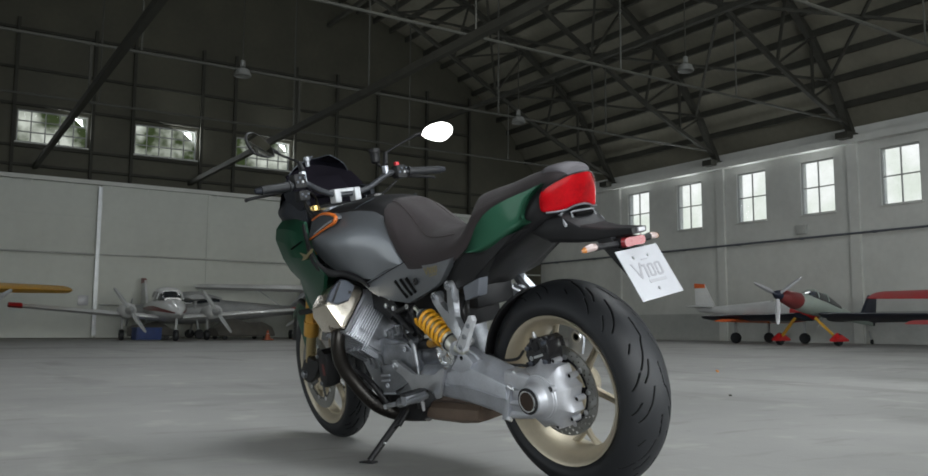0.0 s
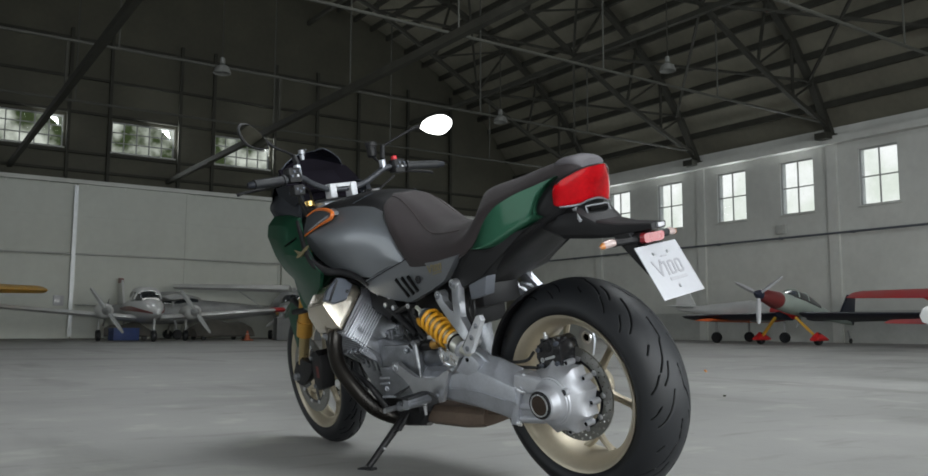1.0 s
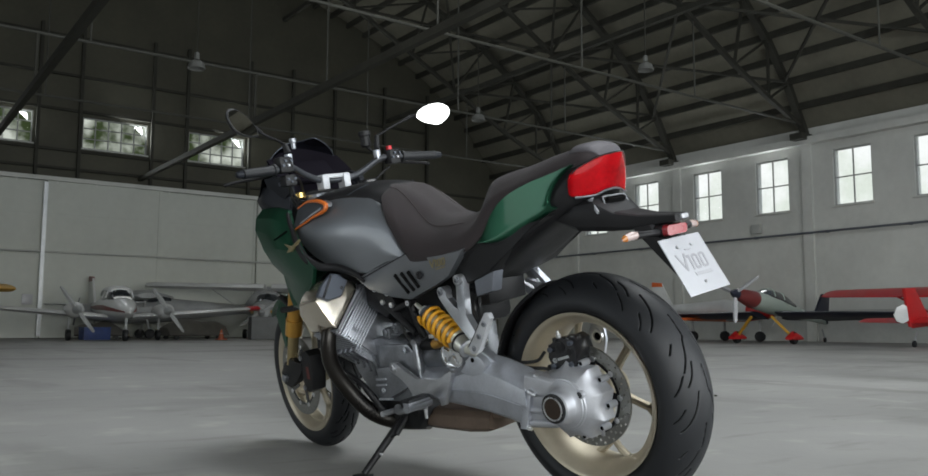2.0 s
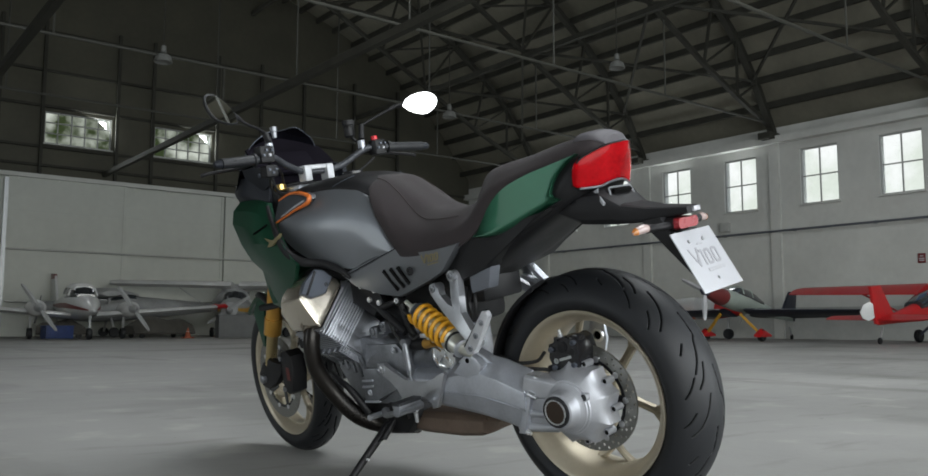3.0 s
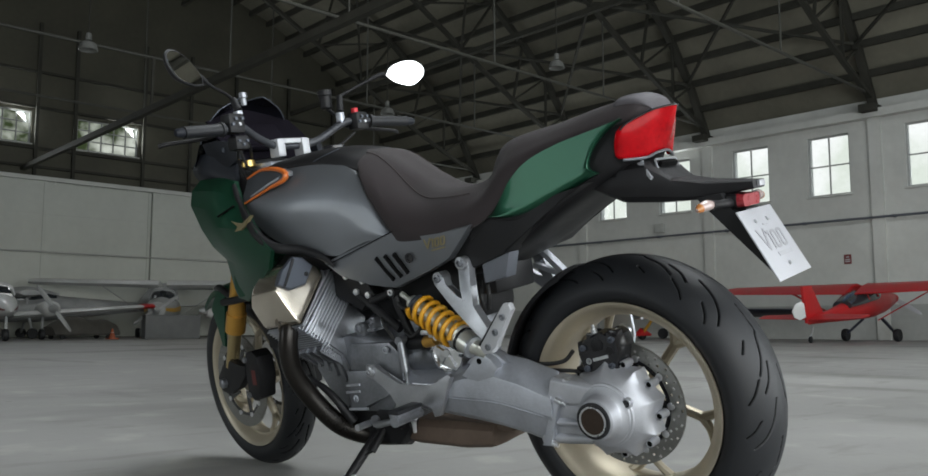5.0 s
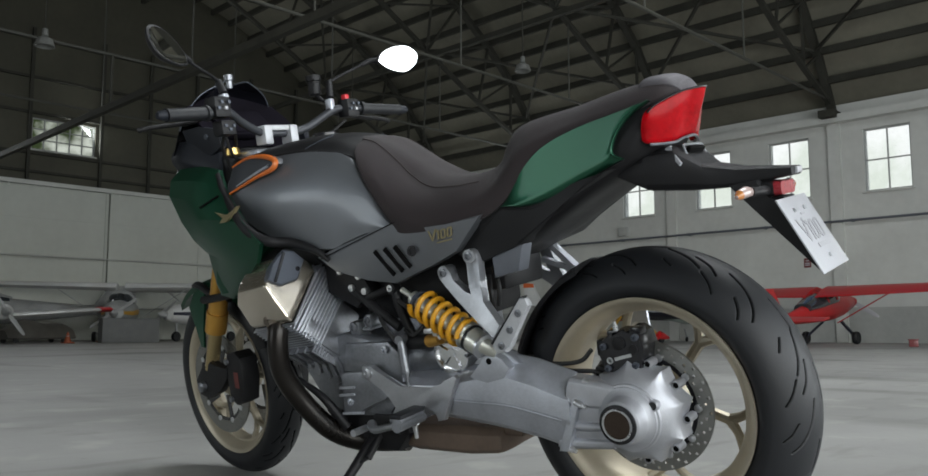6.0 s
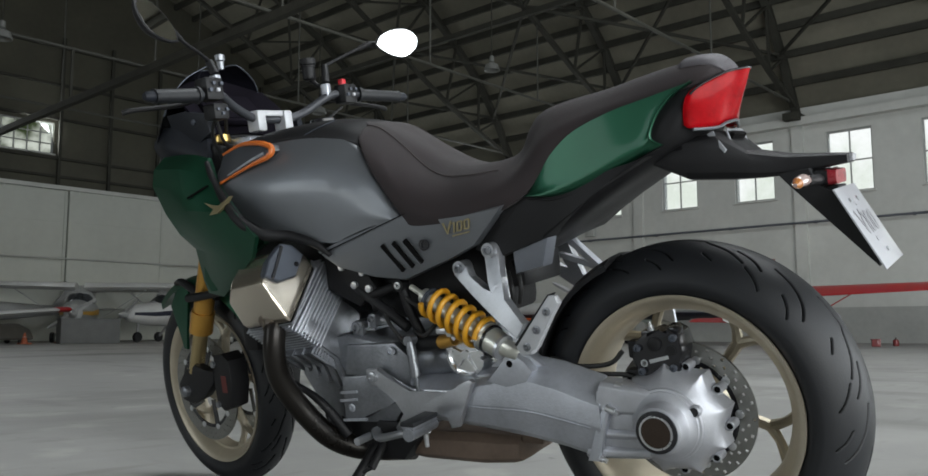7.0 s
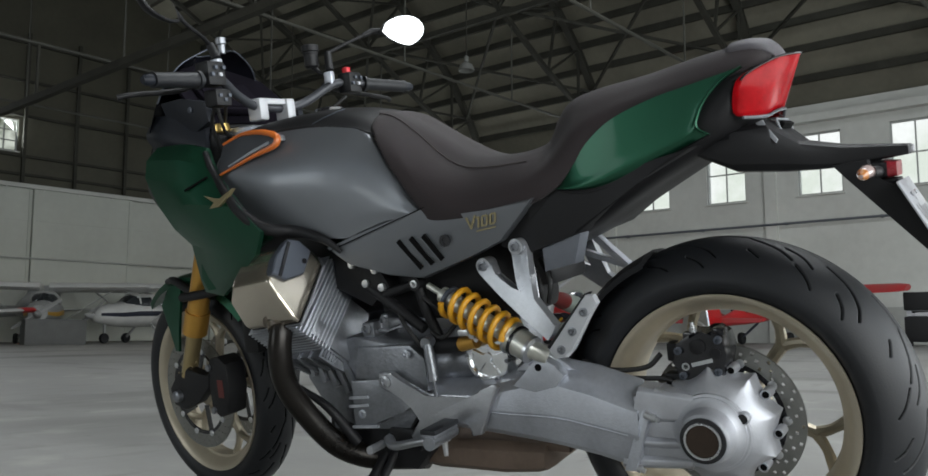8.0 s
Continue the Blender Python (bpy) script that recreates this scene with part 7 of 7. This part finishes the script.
def airplane(name, m, label, length=7.5, span=10.0, body_mat=WHITE_PAINT, wing_mat=WHITE_PAINT, tail_mat=None, stripe=None, high=False, engines=1, tailwheel=False, biplane=False, chord=1.5, width=0.6, gear_mat=None,
             tip_mat=None, canopy=True, blades=2, fin=1.0, slim=1.0, level=False, fin_tip=None, nose_mat=None, spat_mat=None, stab_mat=None, band=None, track=0.95, spats=True, axle=1.15, rudder=None, wing_up=0.55, spin=0.6):
    """A small aircraft: fuselage, wings, tail, undercarriage, propellers."""
    base = empty(name, m, label, "airplane", "parked airplanes")
    nose, w = length * 0.36, width
    z0 = 1.05 if not tailwheel else axle
    pitch = pose(0, 0, 0, 0, -10 if tailwheel else 0, 0)

    def add(pname, bm, mat, parent=None, lab=""):
        if parent is None:
            bmesh.ops.transform(bm, matrix=Matrix.Translation((0, 0, z0)) @ pitch @ Matrix.Translation((0, 0, -z0)), verts=bm.verts[:])
        return part(pname, bm, mat, parent or base, lab)
    bm = BM()
    stations = [(nose, 0.10, 0.13, -0.02), (nose - 0.12, 0.30, 0.28, 0.0), (nose - 0.9, 0.52, 0.42, 0.0), (nose - 1.7, 0.58, 0.52, 0.06), (0.0, 0.58, 0.52, 0.08), (-length * 0.2, 0.42, 0.38, 0.10), (-length * 0.42, 0.2, 0.22, 0.14), (-length * 0.62, 0.07, 0.14, 0.2)]
    if engines == 2:
        stations[:3] = [(nose, 0.03, 0.03, -0.14), (nose - 0.15, 0.13, 0.12, -0.12), (nose - 0.6, 0.30, 0.26, -0.06), (nose - 1.1, 0.46, 0.38, 0.0)]
    stations = [(x, a * slim, b * slim, dz) for x, a, b, dz in stations]
    loops = []
    for x, a, b, dz in stations:
        loops.append([Vector((x, a * w / 0.58 * math.cos(t), z0 + dz + b * math.sin(t))) for t in (2 * math.pi * k / 16 for k in range(16))])
    rings(bm, loops)
    add("fuselage", bm, body_mat)
    if nose_mat:
        bm = BM()
        rings(bm, [[Vector((x, (a * w / 0.58 + 0.012) * math.cos(t), z0 + dz + (b + 0.012) * math.sin(t))) for t in (2 * math.pi * k / 16 for k in range(16))] for x, a, b, dz in [(nose + 0.01,) + stations[0][1:]] + stations[1:3]])
        add("cowling", bm, nose_mat, None, "coloured engine cowling")
    if canopy:
        bm = BM()
        cz = z0 + 0.42 * slim
        body(bm, [[(x, 0, cz + h * slim), (x, ww * 0.7 * slim, cz + h * 0.8 * slim), (x, ww * slim, cz), (x, ww * 0.9 * slim, cz - 0.12 * slim), (x, 0, cz - 0.15 * slim)] for x, h, ww in ((nose - 1.25, 0.05, 0.3), (nose - 1.7, 0.36, 0.47), (nose - 2.5, 0.40, 0.48), (nose - 3.3, 0.16, 0.36))], 3, 3)
        add("canopy", bm, CANOPY, None, "dark cabin glazing")
        if not tailwheel:
            bm = BM()
            body(bm, [[(x, 0, cz + h + 0.03), (x, ww * 0.55, cz + h * 0.95 + 0.02), (x, ww * 0.82, cz + h * 0.66), (x, ww * 0.6, cz + h * 0.6), (x, 0, cz + h * 0.6)] for x, h, ww in ((nose - 1.62, 0.28, 0.40), (nose - 1.8, 0.37, 0.50), (nose - 2.5, 0.41, 0.52), (nose - 3.4, 0.18, 0.40))], 3, 3)
            add("cabin_roof", bm, body_mat)
        for x in (nose - 1.75, nose - 2.35):
            bm = BM()
            tube(bm, [(x, -0.50 * slim, cz), (x, -0.36 * slim, cz + 0.33 * slim), (x, 0, cz + 0.42 * slim), (x, 0.36 * slim, cz + 0.33 * slim), (x, 0.50 * slim, cz)], 0.03 * slim, 8, 4)
            add("canopy_frame", bm, body_mat)
    if stripe:
        for side in (1, -1):
            bm = BM()
            loops = []
            for x, a, b, dz in stations[1:]:
                loops.append([Vector((x, side * (a * w / 0.58 + 0.008) * math.cos(t), z0 + dz + (b + 0.004) * math.sin(t))) for t in (-0.20, -0.08, 0.06, 0.16)])
            rings(bm, loops, closed=False)
            add("stripe", bm, stripe, None, "painted flank stripe")
    wz = z0 + wing_up if high else z0 - 0.28
    wx = nose - 2.15
    dih = 0.0 if level else 0.02 if high else 0.075
    for side in (1, -1):
        bm = BM()
        wing_panel(bm, (wx, side * 0.15 if high else side * 0.4, wz), (wx - 0.1, side * span / 2, wz + dih * span / 2), chord, chord * 0.7, 0.15 if high else 0.09)
        add("wing", bm, wing_mat)
        if tip_mat:
            bm = BM()
            wing_panel(bm, (wx - 0.1, side * (span / 2 - 0.35), wz + dih * (span / 2 - 0.35)), (wx - 0.1, side * (span / 2 + 0.06), wz + dih * span / 2), chord * 0.76, chord * 0.7, 0.11)
            add("wing_tip", bm, tip_mat, None, "coloured wing tip")
        if high:
            bm = BM()
            bar(bm, (wx - 0.1, side * 0.5, z0 - 0.3), (wx - 0.1, side * span * 0.24, wz), 0.09, 0.03)
            add("wing_strut", bm, body_mat)
        if biplane:
            bm = BM()
            wing_panel(bm, (wx + 0.35, side * 0.05, z0 + 0.95), (wx + 0.1, side * span * 0.5, z0 + 0.98), chord, chord * 0.85, 0.08)
            add("upper_wing", bm, wing_mat)
            bm = BM()
            for dx in (-0.3, 0.35):
                bar(bm, (wx + dx - 0.1, side * span * 0.36, wz + 0.1), (wx + dx + 0.1, side * span * 0.36, z0 + 0.95), 0.07, 0.025)
            add("wing_strut", bm, body_mat)
        bm = BM()
        tx = -length * 0.56
        wing_panel(bm, (tx, side * 0.05, z0 + 0.25), (tx - 0.1, side * span * 0.17, z0 + 0.27), 0.85, 0.55, 0.07)
        add("tailplane", bm, stab_mat or tail_mat or body_mat)
    bm = BM()
    prism(bm, [(-length * 0.47, z0 + 0.28), (-length * 0.56, z0 + 1.12 * fin), (-length * 0.645, z0 + 1.16 * fin), (-length * 0.64, z0 + 0.15)], -0.045, 0.045, 0.02)
    add("fin", bm, tail_mat or body_mat)
    if rudder:
        bm = BM()
        prism(bm, [(-length * 0.640, z0 + 0.32), (-length * 0.640, z0 + 0.70 * fin), (-length * 0.656, z0 + 0.76 * fin), (-length * 0.686, z0 + 0.70 * fin), (-length * 0.705, z0 + 0.50 * fin), (-length * 0.696, z0 + 0.34), (-length * 0.670, z0 + 0.26)], -0.03, 0.03, 0.015, Matrix.Translation((-length * 0.64, 0, 0)) @ pose(0, 0, 0, 0, 0, -42) @ Matrix.Translation((length * 0.64, 0, 0)))
        add("rudder", bm, rudder, None, "white rudder turned aside")
    if fin_tip:
        bm = BM()
        prism(bm, [(-length * 0.548, z0 + 0.98 * fin), (-length * 0.56, z0 + 1.13 * fin), (-length * 0.648, z0 + 1.17 * fin), (-length * 0.647, z0 + 0.98 * fin)], -0.055, 0.055, 0.02)
        add("fin_tip", bm, fin_tip, None, "coloured fin top")
    if band:
        for side in (1, -1):
            bm = BM()
            wing_panel(bm, (wx - 0.06, side * span * 0.18, wz + 0.004), (wx - 0.08, side * span * 0.36, wz + dih * span * 0.36 + 0.004), chord * 0.55, chord * 0.5, 0.165)
            add("wing_band", bm, band, None, "white wing band")
    props = [(nose, 0.0, z0 - 0.02)] if engines == 1 else [(wx + 1.15, 1.42, wz + 0.24), (wx + 1.15, -1.42, wz + 0.24)]
    for px, py, pz in props:
        if engines == 2:
            bm = BM()
            loops = [[Vector((px + x, py + r * 1.05 * math.cos(t), pz + r * math.sin(t))) for t in (2 * math.pi * k / 14 for k in range(14))] for x, r in ((0.0, 0.14), (-0.1, 0.23), (-0.6, 0.27), (-1.4, 0.22), (-2.2, 0.06))]
            rings(bm, loops)
            add("engine_nacelle", bm, body_mat)
        bm = BM()
        lathe(bm, [(0.01, 0.34), (0.08, 0.26), (0.14, 0.1), (0.15, 0.0), (0.01, -0.02)], (px, py, pz), "x", 16)
        add("spinner", bm, wing_mat if tailwheel else GREY_PAINT)
        for k in range(blades):
            a = 2 * math.pi * k / blades + spin
            bm = BM()
            c, s_ = math.cos(a), math.sin(a)
            loops = []
            for r, hw in ((0.1, 0.05), (0.36, 0.075), (0.66, 0.065), (0.86, 0.045), (0.90, 0.02)):
                loops.append([Vector((px + 0.1 + dx, py + r * c - u * s_, pz + r * s_ + u * c)) for u, dx in ((-hw, 0.02), (0, 0.035), (hw, -0.02), (0, -0.01))])
            rings(bm, loops)
            add("propeller_blade", bm, PLATE_WHITE if tailwheel else GREY_PAINT)
    legs = [(wx + (0.55 if tailwheel else -0.25), side * (track if tailwheel or high else 1.45)) for side in (1, -1)]
    legs += [] if tailwheel else [(nose - 0.55, 0.0)]
    for lx, ly in legs:
        r = 0.19
        bm = BM()
        bar(bm, (lx + (0.15 if tailwheel else 0), ly * (0.35 if tailwheel or high else 1), z0 - 0.3), (lx, ly, r), 0.07, 0.07)
        leg = part("undercarriage_leg", bm, gear_mat or GREY_PAINT, base)
        bm = BM()
        lathe(bm, [(r * 0.5, 0.06), (r * 0.9, 0.07), (r, 0.03), (r, -0.03), (r * 0.9, -0.07), (r * 0.5, -0.06)], (lx, ly, r), "y", 20)
        part("wheel", bm, RUBBER, leg)
        if tailwheel and spats:
            bm = BM()
            body(bm, [[(lx + x, ly, r + h), (lx + x, ly + 0.11, r + h * 0.5), (lx + x, ly + 0.1, r - 0.05), (lx + x, ly - 0.1, r - 0.05), (lx + x, ly - 0.11, r + h * 0.5)] for x, h in ((0.3, 0.02), (0.1, 0.2), (-0.2, 0.16), (-0.42, 0.02))], 3, 2, mirror=False)
            part("wheel_spat", bm, spat_mat or body_mat, leg)
    if tailwheel:
        bm = BM()
        lathe(bm, [(0.04, 0.03), (0.09, 0.02), (0.09, -0.02), (0.04, -0.03)], (-length * 0.6, 0, 0.09), "y", 14)
        tw = part("tail_wheel", bm, RUBBER, base)
        bm = BM()
        bar(bm, (-length * 0.6, 0, 0.09), (-length * 0.57, 0, 0.45), 0.04, 0.04)
        part("tail_leg", bm, GREY_PAINT, tw)
    return base


airplane("twin_engine_plane", pose(6.49, 31.03, 0, 0, 0, -93), "white twin-engine airplane with a dark red flank stripe", 7.6, 9.8, WHITE_PAINT, WHITE_PAINT, None, DARK_RED, engines=2, chord=1.4, tip_mat=RED_PAINT, fin=1.2, slim=0.9, fin_tip=DARK_RED, spin=2.2)
airplane("yellow_wing_plane", pose(-0.6, 29.6, 0, 0, 0, -60), "white high-wing airplane with yellow wings", 7.0, 8.6, WHITE_PAINT, YELLOW_PAINT, YELLOW_PAINT, RED_PAINT, high=True, chord=1.5)
airplane("covered_plane", pose(8.9, 34.6, 0, 0, 0, 176), "beige-grey high-wing airplane parked against the doors", 7.6, 2.6, GREY_PAINT, GREY_PAINT, GREY_PAINT, None, high=True, canopy=True)
airplane("high_wing_plane", pose(12.9, 32.6, 0, 0, 0, -120), "grey high-wing airplane with a yellow cowling stripe", 6.6, 9.6, GREY_PAINT, WHITE_PAINT, WHITE_PAINT, YELLOW_PAINT, high=True, wing_up=0.95, chord=1.3)
airplane("high_wing_plane", pose(16.4, 31.6, 0, 0, 0, -166), "white high-wing airplane with a navy flank stripe", 7.4, 10.6, WHITE_PAINT, WHITE_PAINT, WHITE_PAINT, NAVY, high=True, wing_up=0.95, chord=1.3)
airplane("sport_plane", pose(24.7, 19.1, 0, 0, 0, -75), "small white airplane with an orange-topped tail fin", 4.6, 5.6, WHITE_PAINT, ORANGE_PAINT, WHITE_PAINT, None, chord=1.1, fin=1.0, slim=0.75, level=True, fin_tip=ORANGE_PAINT, nose_mat=RED_PAINT, canopy=False)
airplane("aerobatic_plane", pose(22.8, 16.05, 0, 0, 0, 186), "grey-green aerobatic airplane with dark red cowling, black wings, yellow legs", 6.0, 8.2, PALE_GREEN, NAVY, NAVY, None, tailwheel=True, chord=1.2, blades=3, gear_mat=YELLOW_PAINT, width=0.55, slim=0.62, level=True, nose_mat=DARK_RED, spat_mat=RED_PAINT)
airplane("red_high_wing_plane", pose(24.75, 10.88, 0, 0, 0, -3), "bright red high-wing taildragger airplane with white wing bands", 5.4, 8.6, RED_PAINT, RED_PAINT, RED_PAINT, None, high=True, tailwheel=True, width=0.46, stab_mat=RED_PAINT, band=WHITE_PAINT, slim=0.74, chord=1.25, track=0.76, spats=False, axle=0.98, rudder=WHITE_PAINT, gear_mat=NAVY)


# ---- small things on the walls and the floor ----
TARP = material("tarpaulin", (0.10, 0.095, 0.085), 0.8, vary=0.2, scale=3, bump=0.3, bump_scale=6)
BLUE = material("blue_plastic", (0.03, 0.06, 0.20), 0.5, vary=0.15)
CONE_ORANGE = material("cone_orange", (0.30, 0.075, 0.03), 0.6, vary=0.15, scale=8)


def wall_sign(place, w, h, mat, label):
    bm = BM()
    box(bm, (0, 0, 0), (0.03, w, h), None, 0.006)
    sign = part("wall_sign", bm, mat, sharp=30)
    sign.matrix_world = Matrix.Translation(place)
    tagged(sign, label, "sign", "wall signs")
    for k, dz in enumerate((0.22, -0.05, -0.24)):
        bm = BM()
        box(bm, (-0.0165, 0, dz * h), (0.003, w * (0.7 if k else 0.45), h * 0.12))
        part("sign_bar", bm, PLATE_WHITE, sign)
    return sign


wall_sign((EAST - 0.02, 17.81, 2.46), 0.26, 0.36, DARK_RED, "small red and white notice on the plaster wall")
wall_sign((EAST - 0.02, 12.59, 2.70), 0.24, 0.32, DARK_RED, "small red and white notice on the plaster wall")
bm = BM()
box(bm, (0, 0, 0), (0.16, 0.42, 0.36), None, 0.02)
fuse = part("junction_box", bm, DADO, sharp=30)
fuse.matrix_world = Matrix.Translation((EAST - 0.09, 19.97, 4.37))
tagged(fuse, "grey-green junction box on the plaster wall", "junction box")
bm = BM()
box(bm, (-0.085, 0, 0), (0.012, 0.36, 0.30), None, 0.004)
part("box_lid", bm, DADO, fuse)


def wall_box(name, place, size, mat, label, category):
    bm = BM()
    box(bm, (0, 0, 0), size, None, 0.012)
    ob = part(name, bm, mat, sharp=30)
    ob.matrix_world = Matrix.Translation(place)
    tagged(ob, label, category)
    bm = BM()
    box(bm, (0, -size[1] / 2 - 0.006, 0), (size[0] * 0.88, 0.012, size[2] * 0.86), None, 0.004)
    part("box_front", bm, mat, ob)
    return ob


wall_box("notice_board", (4.58, NORTH - 0.158, 1.50), (0.38, 0.04, 0.40), PLATE_WHITE, "small white notice board on the sliding door", "notice board")
wall_box("vent_grille", (9.07, NORTH - 0.288, 1.68), (0.56, 0.06, 0.36), STEEL, "dark square vent in the sliding door", "vent")


def cone(place):
    base = empty("traffic_cone", Matrix.Translation(place), "faded orange traffic cone standing on the floor", "cone", "traffic cones")
    bm = BM()
    box(bm, (0, 0, 0.02), (0.34, 0.34, 0.04), None, 0.01)
    part("cone_foot", bm, CONE_ORANGE, base)
    bm = BM()
    lathe(bm, [(0.11, 0.04), (0.095, 0.10), (0.025, 0.36), (0.018, 0.37)], (0, 0, 0), "z", 18)
    part("cone_body", bm, CONE_ORANGE, base)
    bm = BM()
    lathe(bm, [(0.074, 0.17), (0.076, 0.17), (0.056, 0.245), (0.054, 0.245)], (0, 0, 0), "z", 18)
    part("cone_band", bm, PLATE_WHITE, base, "pale reflective band")
    return base


cone((10.05, 30.18, 0.0))
copy_thing(bpy.data.objects["traffic_cone"], Matrix.Translation((11.93, 31.91, 0.0)))


def tarp(place, length, wide, high, turn):
    """Something low under a draped tarpaulin, on four small wheels."""
    base = empty("covered_trolley", Matrix.Translation(place) @ pose(0, 0, 0, 0, 0, turn), "low trolley under a dull brown tarpaulin", "trolley", "covered trolleys")
    bm = BM()
    secs = []
    for k in range(9):
        f = -1 + k / 4
        h = high * (1 - 0.35 * abs(f) ** 3) * (1 + 0.10 * math.sin(5 * f + place[0]))
        w = wide / 2 * (1 + 0.06 * math.sin(7 * f))
        secs.append([(f * length / 2, 0, h), (f * length / 2, w * 0.6, h * 0.93), (f * length / 2, w, h * 0.55), (f * length / 2, w * 1.05, 0.14), (f * length / 2, 0, 0.13)])
    body(bm, secs, 2, 3)
    part("tarpaulin", bm, TARP, base)
    for sx in (-1, 1):
        for sy in (-1, 1):
            bm = BM()
            lathe(bm, [(0.03, 0.04), (0.09, 0.035), (0.09, -0.035), (0.03, -0.04)], (sx * length * 0.36, sy * wide * 0.40, 0.09), "y", 16)
            part("wheel", bm, RUBBER, base)
    return base


tarp((9.58, 31.93, 0.0), 2.3, 1.1, 0.75, 8)
tarp((6.38, 32.53, 0.0), 1.6, 1.0, 0.62, -12)


CHEST_GREY = material("chest_grey", (0.11, 0.115, 0.115), 0.6, vary=0.15, scale=3)


def crate(name, place, size, mat, label, turn):
    base = empty(name, Matrix.Translation(place) @ pose(0, 0, 0, 0, 0, turn), label, "crate", "crates")
    bm = BM()
    box(bm, (0, 0, size[2] / 2), size, None, 0.02)
    part("crate_body", bm, mat, base)
    bm = BM()
    box(bm, (0, 0, size[2] + 0.011), (size[0] + 0.03, size[1] + 0.03, 0.03), None, 0.01)
    part("crate_lid", bm, mat, base)
    for sx in (-1, 1):
        bm = BM()
        box(bm, (sx * (size[0] / 2 + 0.008), 0, size[2] * 0.72), (0.02, size[1] * 0.3, 0.05), None, 0.006)
        part("crate_handle", bm, mat, base)
    return base


crate("tool_crate", (6.10, 31.85, 0.0), (0.9, 0.6, 0.42), BLUE, "blue plastic tool crate on the floor", 5)
crate("storage_box", (12.15, 30.25, 0.0), (1.9, 0.8, 0.82), CHEST_GREY, "large grey storage chest by the doors", -12)
crate("red_box", (22.21, 7.72, 0.0), (0.21, 0.21, 0.17), DARK_RED, "small red metal box on the floor", 20)

bottle = empty("fuel_can", Matrix.Translation((23.30, 7.54, 0.0)), "small dark red fuel can standing on the floor", "fuel can")
bm = BM()
lathe(bm, [(0.07, 0.0), (0.077, 0.010), (0.077, 0.133), (0.063, 0.161), (0.021, 0.182)], (0, 0, 0), "z", 20)
part("can_body", bm, DARK_RED, bottle)
bm = BM()
tube(bm, [(-0.05, 0, 0.165), (-0.028, 0, 0.217), (0.028, 0, 0.217), (0.05, 0, 0.165)], 0.009, 8, 5)
part("can_handle", bm, BLACK, bottle)

cart = empty("equipment_cart", Matrix.Translation((24.6, 6.2, 0.0)) @ pose(0, 0, 0, 0, 0, 8), "tall black equipment cart with a pale middle shelf", "cart")
for name, z0, z1, inset, mat, note in (("lower_case", 0.12, 0.80, 0.0, BLACK, "black lower case"), ("middle_shelf", 0.80, 0.97, 0.06, PLATE_WHITE, "pale open shelf"), ("upper_case", 0.97, 1.46, 0.0, BLACK, "black upper case")):
    bm = BM()
    box(bm, (0, 0, (z0 + z1) / 2), (0.7 - inset, 1.2 - 2 * inset, z1 - z0 - 0.004), None, 0.03)
    part(name, bm, mat, cart, note)
for sx in (-1, 1):
    for sy in (-1, 1):
        bm = BM()
        lathe(bm, [(0.02, 0.03), (0.065, 0.025), (0.065, -0.025), (0.02, -0.03)], (sx * 0.26, sy * 0.48, 0.065), "y", 14)
        part("castor", bm, RUBBER, cart)
bm = BM()
tube(bm, [(-0.36, -0.35, 0.90), (-0.44, -0.35, 0.93), (-0.44, 0.35, 0.93), (-0.36, 0.35, 0.90)], 0.018, 8, 4)
part("cart_handle", bm, BLACK, cart)

# litter on the concrete
bm = BM()
secs = []
for k in range(7):
    f = k / 6
    secs.append([(0.05 * (f - 0.5), 0.020 * math.sin(math.pi * f) + 0.001, 0.004 + 0.016 * math.sin(math.pi * f)), (0.05 * (f - 0.5), 0.0, 0.012 + 0.020 * math.sin(math.pi * f)), (0.05 * (f - 0.5), -0.020 * math.sin(math.pi * f) - 0.001, 0.004), (0.05 * (f - 0.5), 0.0, 0.0005)])
body(bm, secs, 2, 2, mirror=False)
leaf = part("dry_leaf", bm, material("dry_leaf", (0.45, 0.20, 0.07), 0.7, vary=0.3, scale=30))
leaf.matrix_world = Matrix.Translation((6.759, 6.419, 0.0)) @ pose(0, 0, 0, 0, 0, 35)
tagged(leaf, "small curled orange leaf lying on the concrete", "leaf")
bm = BM()
lathe(bm, [(0.008, 0.0), (0.013, 0.004), (0.010, 0.010), (0.002, 0.012)], (0, 0, 0), "z", 9)
crumb = part("pebble", bm, STEEL)
crumb.matrix_world = Matrix.Translation((4.128, 4.070, 0.0))
tagged(crumb, "tiny dark pebble lying on the concrete", "pebble")
